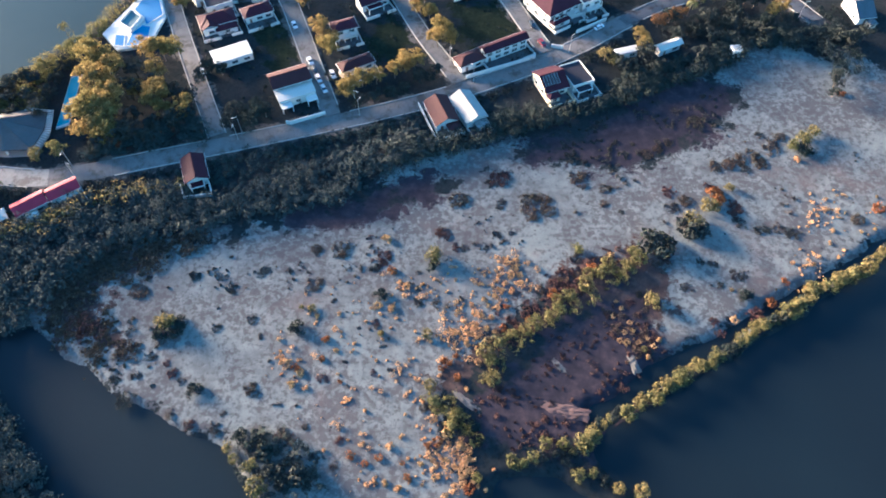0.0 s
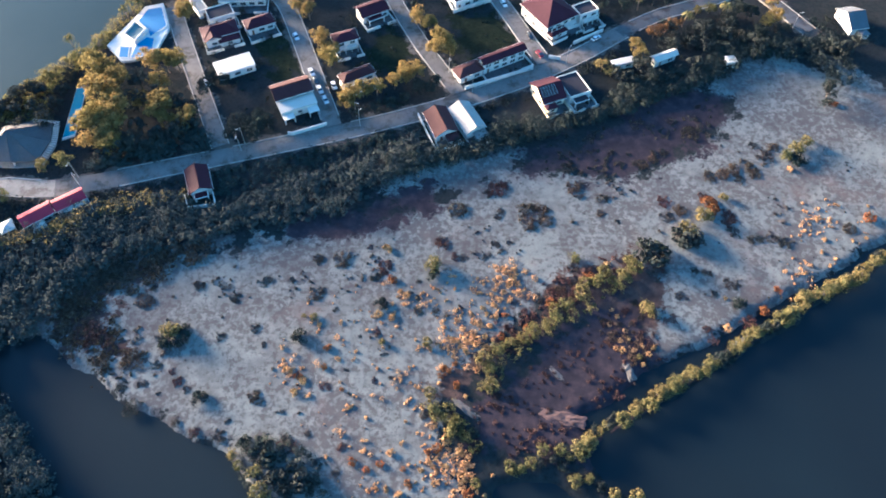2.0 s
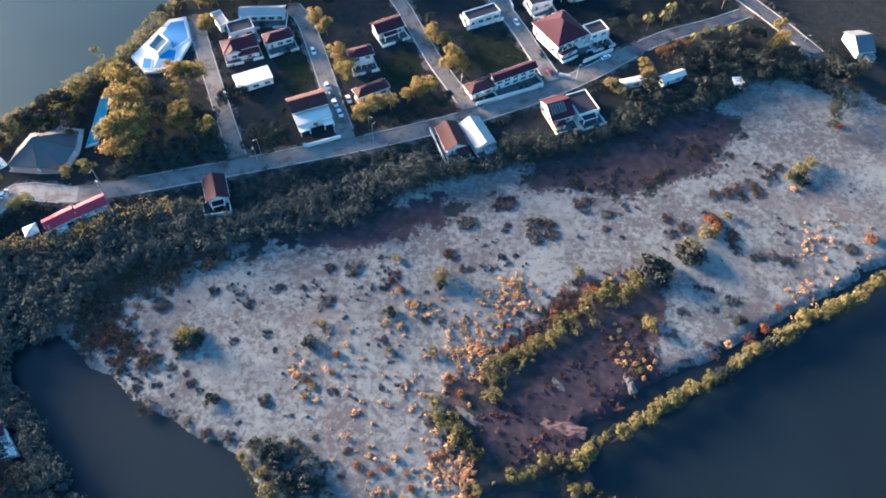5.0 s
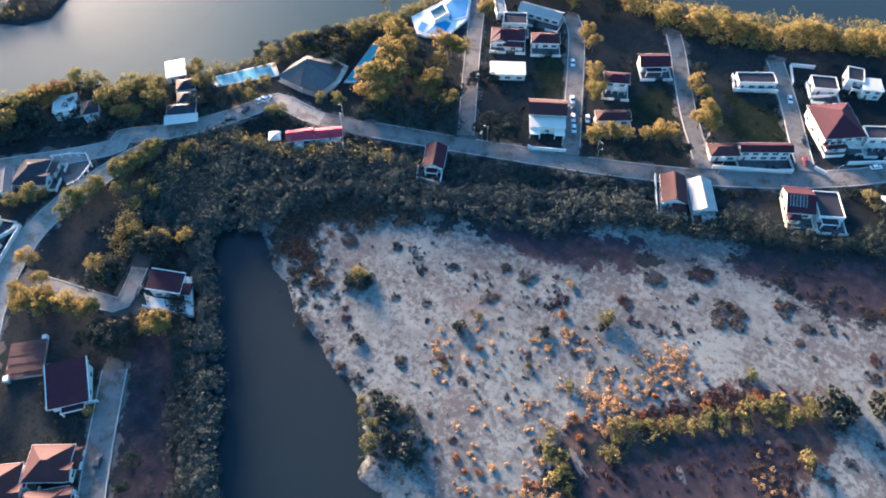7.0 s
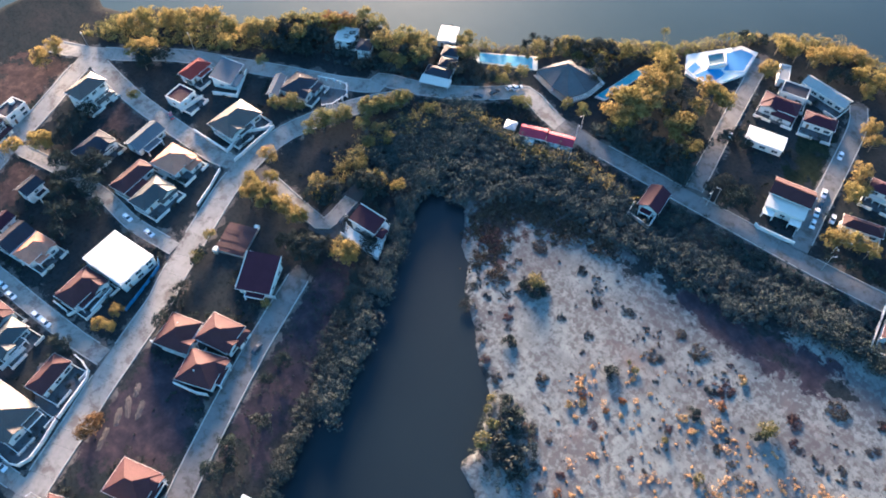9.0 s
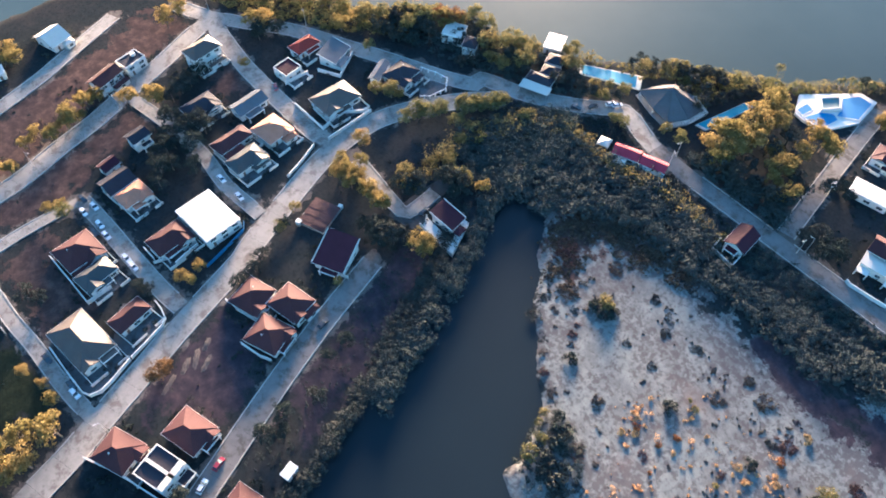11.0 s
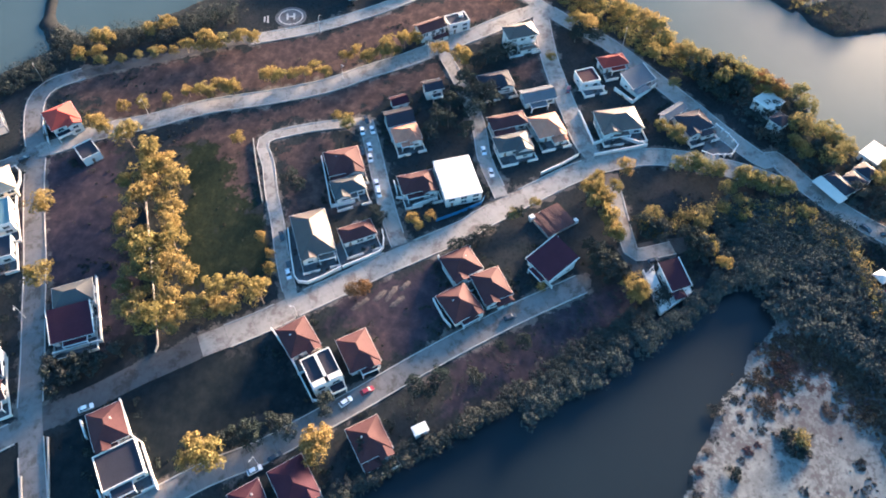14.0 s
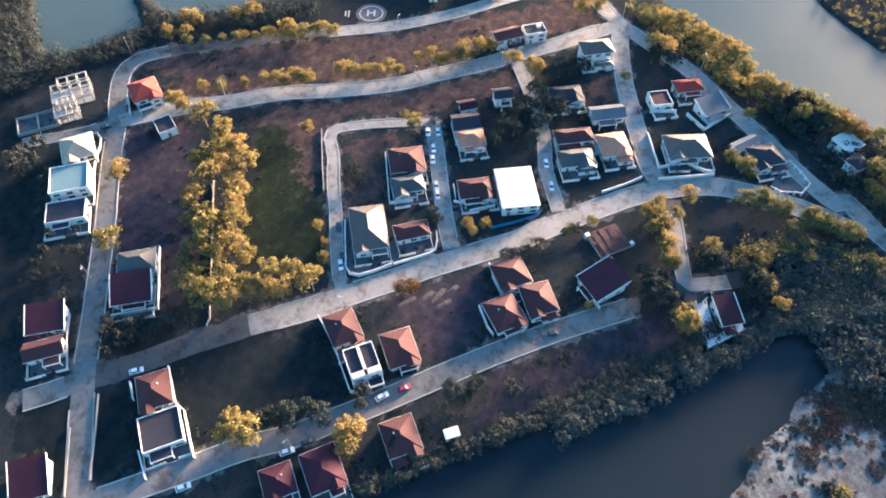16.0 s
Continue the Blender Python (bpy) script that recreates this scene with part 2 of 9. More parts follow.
def ground_material():
    """Grass, bare brown soil and pale sand, told apart by the masks on the ground and broken up by noise."""
    m, n, l, b = nodes_of("ground_soil", 0.95)
    b.inputs["Specular IOR Level"].default_value = 0.0
    big, mid, fine = noise_node(n, l, 0.03, 6, 0.65), noise_node(n, l, 0.22, 6, 0.7), noise_node(n, l, 2.2, 4, 0.7)

    edge = noise_node(n, l, 0.13, 8, 0.75)

    def mask(name):
        a = n.new("ShaderNodeAttribute")
        a.attribute_name = name
        twice, add = n.new("ShaderNodeMath"), n.new("ShaderNodeMath")
        twice.operation, add.operation = "MULTIPLY", "MULTIPLY_ADD"
        l.new(a.outputs["Fac"], twice.inputs[0])
        twice.inputs[1].default_value = 2.0
        l.new(edge.outputs[0], add.inputs[0])
        add.inputs[1].default_value = 6.0
        l.new(twice.outputs[0], add.inputs[2])
        span = n.new("ShaderNodeMapRange")
        l.new(add.outputs[0], span.inputs[0])
        span.inputs[1].default_value, span.inputs[2].default_value = 3.88, 4.12
        return span.outputs[0]

    base = ramp(n, l, big.outputs[0], [(0.32, (0.014, 0.018, 0.020)), (0.5, (0.020, 0.024, 0.025)), (0.68, (0.034, 0.032, 0.032))]).outputs[0]
    base = mix(n, l, 0.5, base, ramp(n, l, mid.outputs[0], [(0.35, (0.013, 0.017, 0.019)), (0.7, (0.036, 0.034, 0.034))]).outputs[0])
    green = ramp(n, l, mid.outputs[0], [(0.3, (0.010, 0.014, 0.011)), (0.55, (0.017, 0.021, 0.014)), (0.75, (0.040, 0.041, 0.023))]).outputs[0]
    brown = ramp(n, l, mid.outputs[0], [(0.3, (0.024, 0.019, 0.019)), (0.5, (0.044, 0.032, 0.030)), (0.72, (0.088, 0.060, 0.049))]).outputs[0]
    sand = ramp(n, l, mid.outputs[0], [(0.30, (0.090, 0.096, 0.095)), (0.45, (0.124, 0.132, 0.128)), (0.7, (0.158, 0.166, 0.159))]).outputs[0]
    patch = noise_node(n, l, 0.06, 9, 0.72)
    sand = mix(n, l, ramp(n, l, patch.outputs[0], [(0.47, (0, 0, 0)), (0.62, (0.85, 0.85, 0.85))]).outputs[0], sand, (0.075, 0.074, 0.075))
    pale = noise_node(n, l, 0.045, 6, 0.65)
    sand = mix(n, l, ramp(n, l, pale.outputs[0], [(0.54, (0, 0, 0)), (0.70, (0.6, 0.6, 0.6))]).outputs[0], sand, (0.192, 0.190, 0.170))
    spots, where = noise_node(n, l, 0.5, 5, 0.7), noise_node(n, l, 0.05, 4, 0.6)
    both = n.new("ShaderNodeMath")
    both.operation = "MULTIPLY_ADD"
    l.new(where.outputs[0], both.inputs[0])
    both.inputs[1].default_value = 0.6
    l.new(spots.outputs[0], both.inputs[2])
    sand = mix(n, l, ramp(n, l, both.outputs[0], [(0.76, (0, 0, 0)), (0.87, (0.8, 0.8, 0.8))]).outputs[0], sand, (0.058, 0.053, 0.055))
    grit = noise_node(n, l, 1.3, 4, 0.7)
    sand = mix(n, l, ramp(n, l, grit.outputs[0], [(0.56, (0, 0, 0)), (0.66, (0.5, 0.5, 0.5))]).outputs[0], sand, (0.078, 0.074, 0.072))
    red = noise_node(n, l, 0.035, 7, 0.7)
    sand = mix(n, l, ramp(n, l, red.outputs[0], [(0.55, (0, 0, 0)), (0.70, (0.55, 0.55, 0.55))]).outputs[0], sand, (0.125, 0.092, 0.082))
    mud = ramp(n, l, mid.outputs[0], [(0.3, (0.017, 0.016, 0.020)), (0.5, (0.030, 0.025, 0.031)), (0.75, (0.060, 0.043, 0.045))]).outputs[0]
    col = mix(n, l, mask("green"), base, green)
    grass = noise_node(n, l, 0.8, 6, 0.8)
    col = mix(n, l, 0.7, col, ramp(n, l, grass.outputs[0], [(0.38, (0.35, 0.36, 0.38)), (0.5, (0.9, 0.9, 0.9)), (0.62, (1.0, 1.0, 1.0))]).outputs[0], "MULTIPLY")
    col = mix(n, l, mask("sand"), col, sand)
    col = mix(n, l, mask("brown"), col, brown)
    col = mix(n, l, mask("mud"), col, mud)
    col = mix(n, l, mask("dust"), col, ramp(n, l, mid.outputs[0], [(0.35, (0.055, 0.048, 0.044)), (0.7, (0.135, 0.118, 0.102))]).outputs[0])
    # these lots take the darkest ground colour
    col = mix(n, l, mask("wet"), col, ramp(n, l, mid.outputs[0], [(0.35, (0.007, 0.010, 0.012)), (0.7, (0.017, 0.019, 0.020))]).outputs[0])
    col = mix(n, l, 0.25, col, ramp(n, l, fine.outputs[0], [(0.3, (0.4, 0.4, 0.4)), (0.7, (1, 1, 1))]).outputs[0], "MULTIPLY")
    l.new(col, b.inputs["Base Color"])
    bump(n, l, b, mid.outputs[0], 0.3, 0.3)
    return m


def water_material(name, lo, hi, rough, gloss, clear=None):
    m, n, l, b = nodes_of(name, rough)
    big = noise_node(n, l, 0.012, 4)
    col = ramp(n, l, big.outputs[0], [(0.3, lo), (0.7, hi)]).outputs[0]
    # clear: the lake's colour outside the glow
    if clear:
        # the western sun glow is put into the colour, fading towards the eastern channel
        part_, span = n.new("ShaderNodeSeparateXYZ"), n.new("ShaderNodeMapRange")
        l.new(n.new("ShaderNodeTexCoord").outputs["Object"], part_.inputs[0])
        l.new(part_.outputs[0], span.inputs[0])
        span.interpolation_type = "SMOOTHSTEP"
        span.inputs[1].default_value, span.inputs[2].default_value = -225, -60
        col = mix(n, l, span.outputs[0], col, clear)
    l.new(col, b.inputs["Base Color"])
    b.inputs["IOR"].default_value, b.inputs["Specular IOR Level"].default_value = 1.33, gloss
    bump(n, l, b, noise_node(n, l, 0.9, 3).outputs[0], 0.03, 0.04)
    return m


GROUND = ground_material()
# the lake's paler colour carries the haze that lies over it
WATER, LAKE = water_material("dark_water", (0.006, 0.009, 0.0125), (0.008, 0.0128, 0.0168), 0.28, 0.2), water_material("silty_lake_water", (0.028, 0.043, 0.047), (0.038, 0.055, 0.059), 0.22, 0.15, (0.012, 0.020, 0.026))
FENCE_BLUE = roofing("blue_sheet", (0.06, 0.15, 0.30), 0.6)
POOL_WATER = plain("pool_water", (0.055, 0.20, 0.27), 0.3, 0.0, 0.12)
PAVILION_ROOF = roofing("pavilion_roof", (0.088, 0.088, 0.092), 0.85)

# ---- mesh helpers ----
def part(name, bm, material, parent=None, label=""):
    """Links a bmesh as one mesh object, under a thing or a part."""
    me = bpy.data.meshes.new(name)
    bm.to_mesh(me)
    bm.free()
    me.materials.append(material)
    ob = new(name, me)
    ob.parent = parent
    return tagged(ob, label)


def sheet(name, verts, faces, material, parent=None, label=""):
    me = bpy.data.meshes.new(name)
    me.from_pydata([tuple(v) for v in verts], [], [tuple(f) for f in faces])
    me.materials.append(material)
    ob = new(name, me)
    ob.parent = parent
    return tagged(ob, label)


def box(bm, x0, x1, y0, y1, z0, z1, turn=None):
    v = bmesh.ops.create_cube(bm, size=1)["verts"]
    bmesh.ops.scale(bm, verts=v, vec=(x1 - x0, y1 - y0, z1 - z0))
    bmesh.ops.translate(bm, verts=v, vec=((x0 + x1) / 2, (y0 + y1) / 2, (z0 + z1) / 2))
    if turn:
        bmesh.ops.transform(bm, matrix=turn, verts=v)
    return v


def boxes(name, material, parent, *spans, label="", bevel=0.0):
    bm = bmesh.new()
    for s in spans:
        box(bm, *s)
    if bevel:
        bmesh.ops.bevel(bm, geom=bm.edges[:], offset=bevel, segments=1, affect="EDGES")
    return part(name, bm, material, parent, label)


def solid(bm, verts, faces):
    vs = [bm.verts.new(v) for v in verts]
    for f in faces:
        bm.faces.new([vs[i] for i in f])


def empty(name, m):
    ob = new(name)
    ob.matrix_world = m
    ob.empty_display_size = 0.5
    return ob


def inside(px, py, ring):
    """Which of the points lie in the ring, and how far each is from its edge."""
    ring = np.array(ring, float)
    hit, far = np.zeros(len(px), bool), np.full(len(px), 1e9)
    for (ax, ay), (bx, by) in zip(ring, np.roll(ring, -1, 0)):
        if ay != by:
            hit ^= ((ay > py) != (by > py)) & (px < (bx - ax) * (py - ay) / (by - ay) + ax)
        ex, ey = bx - ax, by - ay
        t = np.clip(((px - ax) * ex + (py - ay) * ey) / (ex * ex + ey * ey + 1e-9), 0, 1)
        far = np.minimum(far, np.hypot(px - ax - t * ex, py - ay - t * ey))
    return hit, far


def scatter(ring, count, rng):
    """Random points in a ring."""
    ring = np.array(ring, float)
    lo, hi = ring.min(0), ring.max(0)
    got = np.zeros((0, 2))
    while len(got) < count:
        p = lo + rng.random((count * 4, 2)) * (hi - lo)
        got = np.vstack([got, p[inside(p[:, 0], p[:, 1], ring)[0]]])
    return got[:count]


def leaf_cloud(centres, radii, per, size, rng, loose=0.4, lift=0.0):
    """Small leaf sprays set on the shells of many clumps: arrays of corners and quads."""
    n = len(centres) * per
    c, r = np.repeat(centres, per, 0), np.repeat(radii, per, 0)
    d = rng.normal(size=(n, 3))
    d[:, 2] = np.abs(d[:, 2]) * 0.9 - 0.25
    d /= np.linalg.norm(d, axis=1)[:, None]
    p = c + d * r * rng.uniform(0.5, 1.12, (n, 1))
    up = d + rng.normal(size=(n, 3)) * loose + np.array([[0, 0, lift]])
    up /= np.linalg.norm(up, axis=1)[:, None]
    a = np.cross(up, rng.normal(size=(n, 3)))
    a /= np.linalg.norm(a, axis=1)[:, None]
    b = np.cross(up, a)
    s = size * rng.uniform(0.6, 1.3, (n, 1))
    k = s * rng.uniform(0.5, 0.9, (n, 1))
    v = np.stack([p - a * s, p - b * k + up * s * 0.15, p + a * s, p + b * k + up * s * 0.15], 1).reshape(-1, 3)
    return v, np.arange(n * 4).reshape(n, 4)


# ---- the ground: one sheet, with the water's bed pressed into it ----
ZONES = {"sand": [], "brown": [], "green": [], "mud": [], "wet": []}


def zone(kind, ring):
    ZONES[kind].append(ring)


SHORE = [(-33.9, -54.8), (-45.0, -40.5), (-54.6, -28.5), (-61.7, -20.3), (-69.6, -7.0), (-82.4, 7.5), (-90.6, 16.4), (-99.8, 29.1), (-109.6, 38.5), (-116.1, 46.8), (-128.6, 56.7), (-141.1, 67.1), (-138.0, 85.8), (-132.8, 91.7), (-125.5, 93.7), (-120.3, 90.3), (-115.0, 86.9), (-108.7, 82.7), (-100.9, 78.7), (-96.5, 74.6), (-87.5, 70.8), (-78.7, 67.1), (-71.5, 62.6), (-61.6, 59.1), (-56.1, 54.1), (-50.3, 47.1), (-48.4, 40.3), (-13.2, 37.5), (7.9, 42.2), (10.5, 48.9), (13.0, 53.6), (19.0, 54.9), (27.8, 54.1), (31.4, 52.5), (35.5, 49.4), (40.7, 43.3), (57.3, 39.9), (51.4, 49.2), (42.6, 54.6)]
SHORE += [(38.2, 60.0), (37.4, 63.3), (43.1, 67.8), (54.7, 74.6), (72.2, 85.5), (86.9, 94.9), (100.0, 101.7), (114.7, 112.8), (129.9, 123.5), (143.3, 132.4), (300.0, 120.0), (420.0, 200.0), (420.0, 420.0), (300.0, 420.0), (40.8, 318.4), (23.3, 309.6), (6.4, 298.4), (-8.4, 297.9), (-24.2, 299.0), (-43.0, 291.9), (-77.4, 287.3), (-85.1, 284.3), (-93.6, 286.3), (-104.2, 288.7), (-114.2, 281.8), (-123.2, 269.6), (-133.8, 259.2), (-143.1, 236.1), (-148.7, 220.7), (-158.6, 210.6), (-169.8, 195.9), (-178.0, 182.3), (-183.5, 169.7), (-194.7, 150.0), (-202.5, 141.4), (-210.8, 133.5), (-218.9, 125.6), (-232.4, 113.9), (-246.7, 100.2), (-229.5, 118.0)]
SHORE += [(-239.3, 110.5), (-246.9, 102.1), (-257.0, 93.3), (-259.5, 81.8), (-269.0, 65.0), (-283.2, 54.7), (-297.5, 41.0), (-303.4, 27.4), (-311.4, 19.9), (-350.0, 20.0), (-330.0, -40.0), (-311.4, -92.0), (-308.1, -99.4), (-304.2, -107.8), (-295.6, -118.1), (-289.4, -127.0), (-281.5, -140.0), (-257.1, -159.0), (-241.3, -175.0), (-230.7, -198.8), (-237.9, -214.3), (-300.0, -240.0), (-234.3, -220.3), (-219.3, -207.6), (-208.5, -215.2), (-197.2, -225.4), (-188.2, -233.9), (-196.1, -245.7), (-209.5, -258.0), (-222.9, -266.1), (-240.0, -300.0), (-160.0, -330.0), (0.0, -250.0), (20.0, -160.0), (0.0, -110.0)]
FAR_BANK = [(-330.0, 93.6), (-316.6, 102.2), (-306.4, 111.8), (-295.2, 122.7), (-420.0, 200.0), (-420.0, 60.0)]
FAR_BANK_2 = [(-298.6, 123.7), (-287.8, 130.0), (-280.7, 139.6), (-284.6, 151.4), (-330.0, 330.0), (-390.0, 250.0)]
zone("sand", [(-122.0, 91.5), (-127.0, 100.0), (-119.0, 110.0), (-102.3, 118.2), (-86.1, 125.2), (-66.8, 128.7), (-56.3, 131.3), (-38.3, 133.5), (-20.2, 138.7), (-5.6, 145.0), (9.5, 157.7), (17.2, 158.0), (36.7, 160.7), (55.9, 158.9), (70.1, 163.7), (87.0, 171.3), (97.7, 186.0), (104.3, 199.1), (90.8, 206.0), (103.0, 214.2), (112.9, 220.3), (129.2, 224.1), (136.0, 216.9), (149.7, 219.1), (161.7, 210.2), (174.2, 201.7), (151.3, 134.9), (137.0, 133.0), (121.0, 122.4), (104.6, 113.6), (87.0, 102.8), (78.2, 96.6), (71.8, 93.0), (62.0, 92.2), (58.4, 103.1), (56.4, 114.7), (33.7, 113.9), (24.7, 105.7), (12.7, 94.1), (4.5, 83.2), (-5.0, 79.5), (-7.7, 69.6), (5.0, 48.7), (7.9, 40.9), (-48.8, 39.0), (-50.3, 47.1), (-56.1, 54.1), (-61.6, 59.1), (-71.5, 62.6), (-78.7, 67.1), (-87.5, 70.8), (-96.5, 74.6), (-108.7, 82.7), (-115.0, 86.9)])
zone("sand", [(-23.1, 152.0), (-10.0, 158.9), (3.6, 165.0), (17.4, 170.2), (22.3, 167.8), (17.2, 158.0), (-2.0, 152.8), (-17.2, 149.4)])
zone("mud", [(-58.3, 132.1), (-46.3, 138.4), (-32.0, 145.2), (-17.3, 150.6), (-4.0, 152.7), (-1.9, 148.7), (-13.1, 144.3), (-29.4, 136.8), (-45.4, 131.7)])
zone("mud", [(22.3, 167.8), (37.5, 174.2), (54.1, 179.6), (74.8, 197.9), (94.8, 204.7), (104.9, 202.1), (97.9, 187.4), (87.3, 173.4), (66.1, 162.8), (54.0, 159.3), (36.7, 161.2), (23.1, 161.9)])
zone("brown", [(-123.0, 100.5), (-121.8, 112.4), (-107.3, 117.0), (-96.6, 123.7), (-90.7, 121.8), (-100.6, 112.1), (-109.8, 104.8), (-102.7, 95.5), (-96.0, 86.6), (-107.7, 89.8), (-116.8, 92.2)])
zone("mud", [(4.6, 76.5), (15.9, 87.1), (33.0, 102.2), (50.2, 112.7), (58.4, 103.1), (61.9, 92.2), (71.7, 92.5), (51.6, 74.8), (36.8, 64.8), (15.4, 61.0), (6.3, 63.8)])
DITCH = [(40.0, 71.0), (45.0, 74.2), (52.0, 79.8), (57.5, 84.2), (64.0, 88.0), (72.0, 91.6), (79.0, 95.8), (87.6, 102.2), (100.0, 109.2), (112.8, 117.0), (121.4, 121.4), (136.7, 131.6), (160.0, 143.0)]
zone("mud", [(-123.5, -184.9), (-156.7, -178.2), (-169.6, -157.2), (-109.6, -120.6), (-81.9, -110.2), (-76.1, -115.3), (-78.9, -135.7), (-107.2, -155.4)])
zone("brown", [(-194.8, -195.6), (-216.3, -157.0), (-234.0, -115.2), (-273.8, -56.7), (-294.7, -17.2), (-280.6, -4.2), (-252.8, -40.8), (-234.4, -62.1), (-206.5, -104.6), (-180.2, -162.9), (-191.7, -180.0)])
zone("brown", [(-178.3, -133.5), (-189.3, -108.0), (-222.3, -63.8), (-236.0, -37.0), (-223.7, -34.1), (-202.6, -63.0), (-185.1, -98.8), (-180.8, -102.0), (-150.8, -92.3), (-148.3, -100.5), (-176.1, -112.4), (-172.4, -130.7)])
zone("brown", [(4.4, 92.0), (16.2, 104.5), (26.8, 113.7), (45.0, 123.5), (60.1, 130.5), (64.2, 121.1), (65.1, 103.3), (50.8, 95.4), (33.0, 102.2), (12.6, 86.9), (6.2, 78.2), (-3.3, 77.9), (-2.0, 86.4)])
zone("green", [(-175.3, -132.1), (-185.0, -105.0), (-151.4, -90.2), (-119.2, -79.4), (-112.5, -102.3), (-142.9, -119.1)])
zone("wet", [(-53.3, -130.0), (-77.6, -110.0), (-84.7, -93.2), (-97.5, -70.6), (-76.7, -49.8), (-62.0, -67.2), (-45.4, -86.9), (-19.2, -124.4), (-30.0, -139.7), (-48.7, -139.0)])
zone("wet", [(-181.9, -252.5), (-121.7, -191.1), (-79.7, -164.5), (-62.1, -162.9), (-59.0, -173.5), (-121.7, -221.2)])
zone("wet", [(-79.4, -133.9), (-92.2, -113.6), (-78.2, -108.2), (-64.3, -126.8)])
zone("green", [(-37.1, 230.6), (-23.0, 234.9), (-15.1, 215.7), (-29.9, 208.8)])
zone("wet", [(18.0, 262.0), (32.0, 228.0), (60.0, 242.0), (66.0, 290.0), (30.0, 284.0)])
zone("wet", [(63.0, 286.2), (98.8, 296.5), (116.2, 275.0), (113.0, 263.9), (91.9, 257.5), (66.6, 244.0), (62.0, 255.1)])
zone("green", [(-4.6, 243.7), (16.5, 250.4), (25.5, 232.3), (-1.3, 218.5)])
zone("green", [(-87.9, 231.7), (-73.4, 238.0), (-60.4, 209.4), (-71.5, 201.0)])
zone("brown", [(-179.6, -89.3), (-185.6, -74.5), (-150.8, -62.8), (-145.3, -76.5)])
zone("mud", [(-113.7, -56.3), (-130.9, -22.7), (-120.8, -16.2), (-93.7, -26.2), (-91.7, -33.2), (-104.8, -47.2)])
zone("mud", [(-90.6, -16.0), (-118.1, 20.9), (-132.0, 45.4), (-124.4, 49.7), (-93.4, 14.1), (-79.4, -7.7)])
zone("brown", [(-251.4, -4.7), (-251.9, 10.2), (-231.1, 15.4), (-226.4, -0.6)])


def land_height(px, py):
    best = np.full(len(px), -1e9)
    for ring in (SHORE, FAR_BANK, FAR_BANK_2):
        hit, far = inside(px, py, ring)
        best = np.maximum(best, np.where(hit, far, -far))
    for (ax, ay), (bx, by) in zip(DITCH, DITCH[1:]):
        ex, ey = bx - ax, by - ay
        t = np.clip(((px - ax) * ex + (py - ay) * ey) / (ex * ex + ey * ey), 0, 1)
        half = np.interp(ax, (40, 60, 80, 140), (3.4, 3.2, 1.7, 1.7))
        best = np.minimum(best, np.hypot(px - ax - t * ex, py - ay - t * ey) - half)
    return best


def build_ground():
    near_x = np.concatenate([np.arange(-420, -130, 2.5), np.arange(-130, 160, 1.5), np.arange(160, 300.1, 3.5)])
    near_y = np.concatenate([np.arange(-320, 40, 2.5), np.arange(40, 225, 1.5), np.arange(226, 420.1, 3.0)])
    xs = np.concatenate([[-4500, -2500, -1200, -700, -500], near_x, [380, 550, 800, 1300, 2500, 4500]])
    ys = np.concatenate([[-4500, -2500, -1200, -700, -430], near_y, [500, 620, 900, 1500, 2500, 4500]])
    gx, gy = np.meshgrid(xs, ys)
    px, py = gx.ravel(), gy.ravel()
    wob = np.array([noise.noise(Vector((x * 0.12, y * 0.12, 0))) for x, y in zip(px, py)])
    wide = np.array([noise.noise(Vector((x * 0.035, y * 0.035, 11))) for x, y in zip(px, py)])
    sd = land_height(px, py) + wob * 1.6
    lift = np.clip((sd + 0.2) / 2.6, -0.9, 1.0)
    masks = {}
    for kind, rings in ZONES.items():
        best = np.full(len(px), -1e9)
        for ring in rings:
            hit, far = inside(px, py, ring)
            best = np.maximum(best, np.where(hit, far, -far))
        masks[kind] = np.clip(0.5 + (best + wob * 4.0 + wide * 7.0) / 16.0, 0, 1)
    masks["sand"] = np.where(masks["sand"] > 0.2, np.maximum(masks["sand"], 0.3 + masks["sand"] * 0.7), masks["sand"]) * np.clip((sd + 2) / 2, 0, 1)
    rough = np.array([noise.noise(Vector((x * 0.05, y * 0.05, 3))) * 0.5 + noise.noise(Vector((x * 0.2, y * 0.2, 7))) * 0.22 for x, y in zip(px, py)])
    z = np.where(lift > 0, lift * 0.9 - 0.9, lift * 2.2 - 0.9) + np.where(masks["sand"] > 0.5, rough * 0.10, rough * 0.08) * np.clip(sd / 8, 0, 1)
    nx, ny = len(xs), len(ys)
    i = (np.arange(ny - 1)[:, None] * nx + np.arange(nx - 1)[None]).ravel()
    ob = sheet("ground", np.stack([px, py, z - 0.02], 1), np.stack([i, i + 1, i + nx + 1, i + nx], 1), GROUND)
    for kind, values in masks.items():
        a = ob.data.attributes.new(kind, "FLOAT", "POINT")
        a.data.foreach_set("value", values.astype(np.float32))
    ob.data.shade_smooth()
    return tagged(ob, "ground of dark grass, brown soil and pale grey sand", "ground", kind="structure")


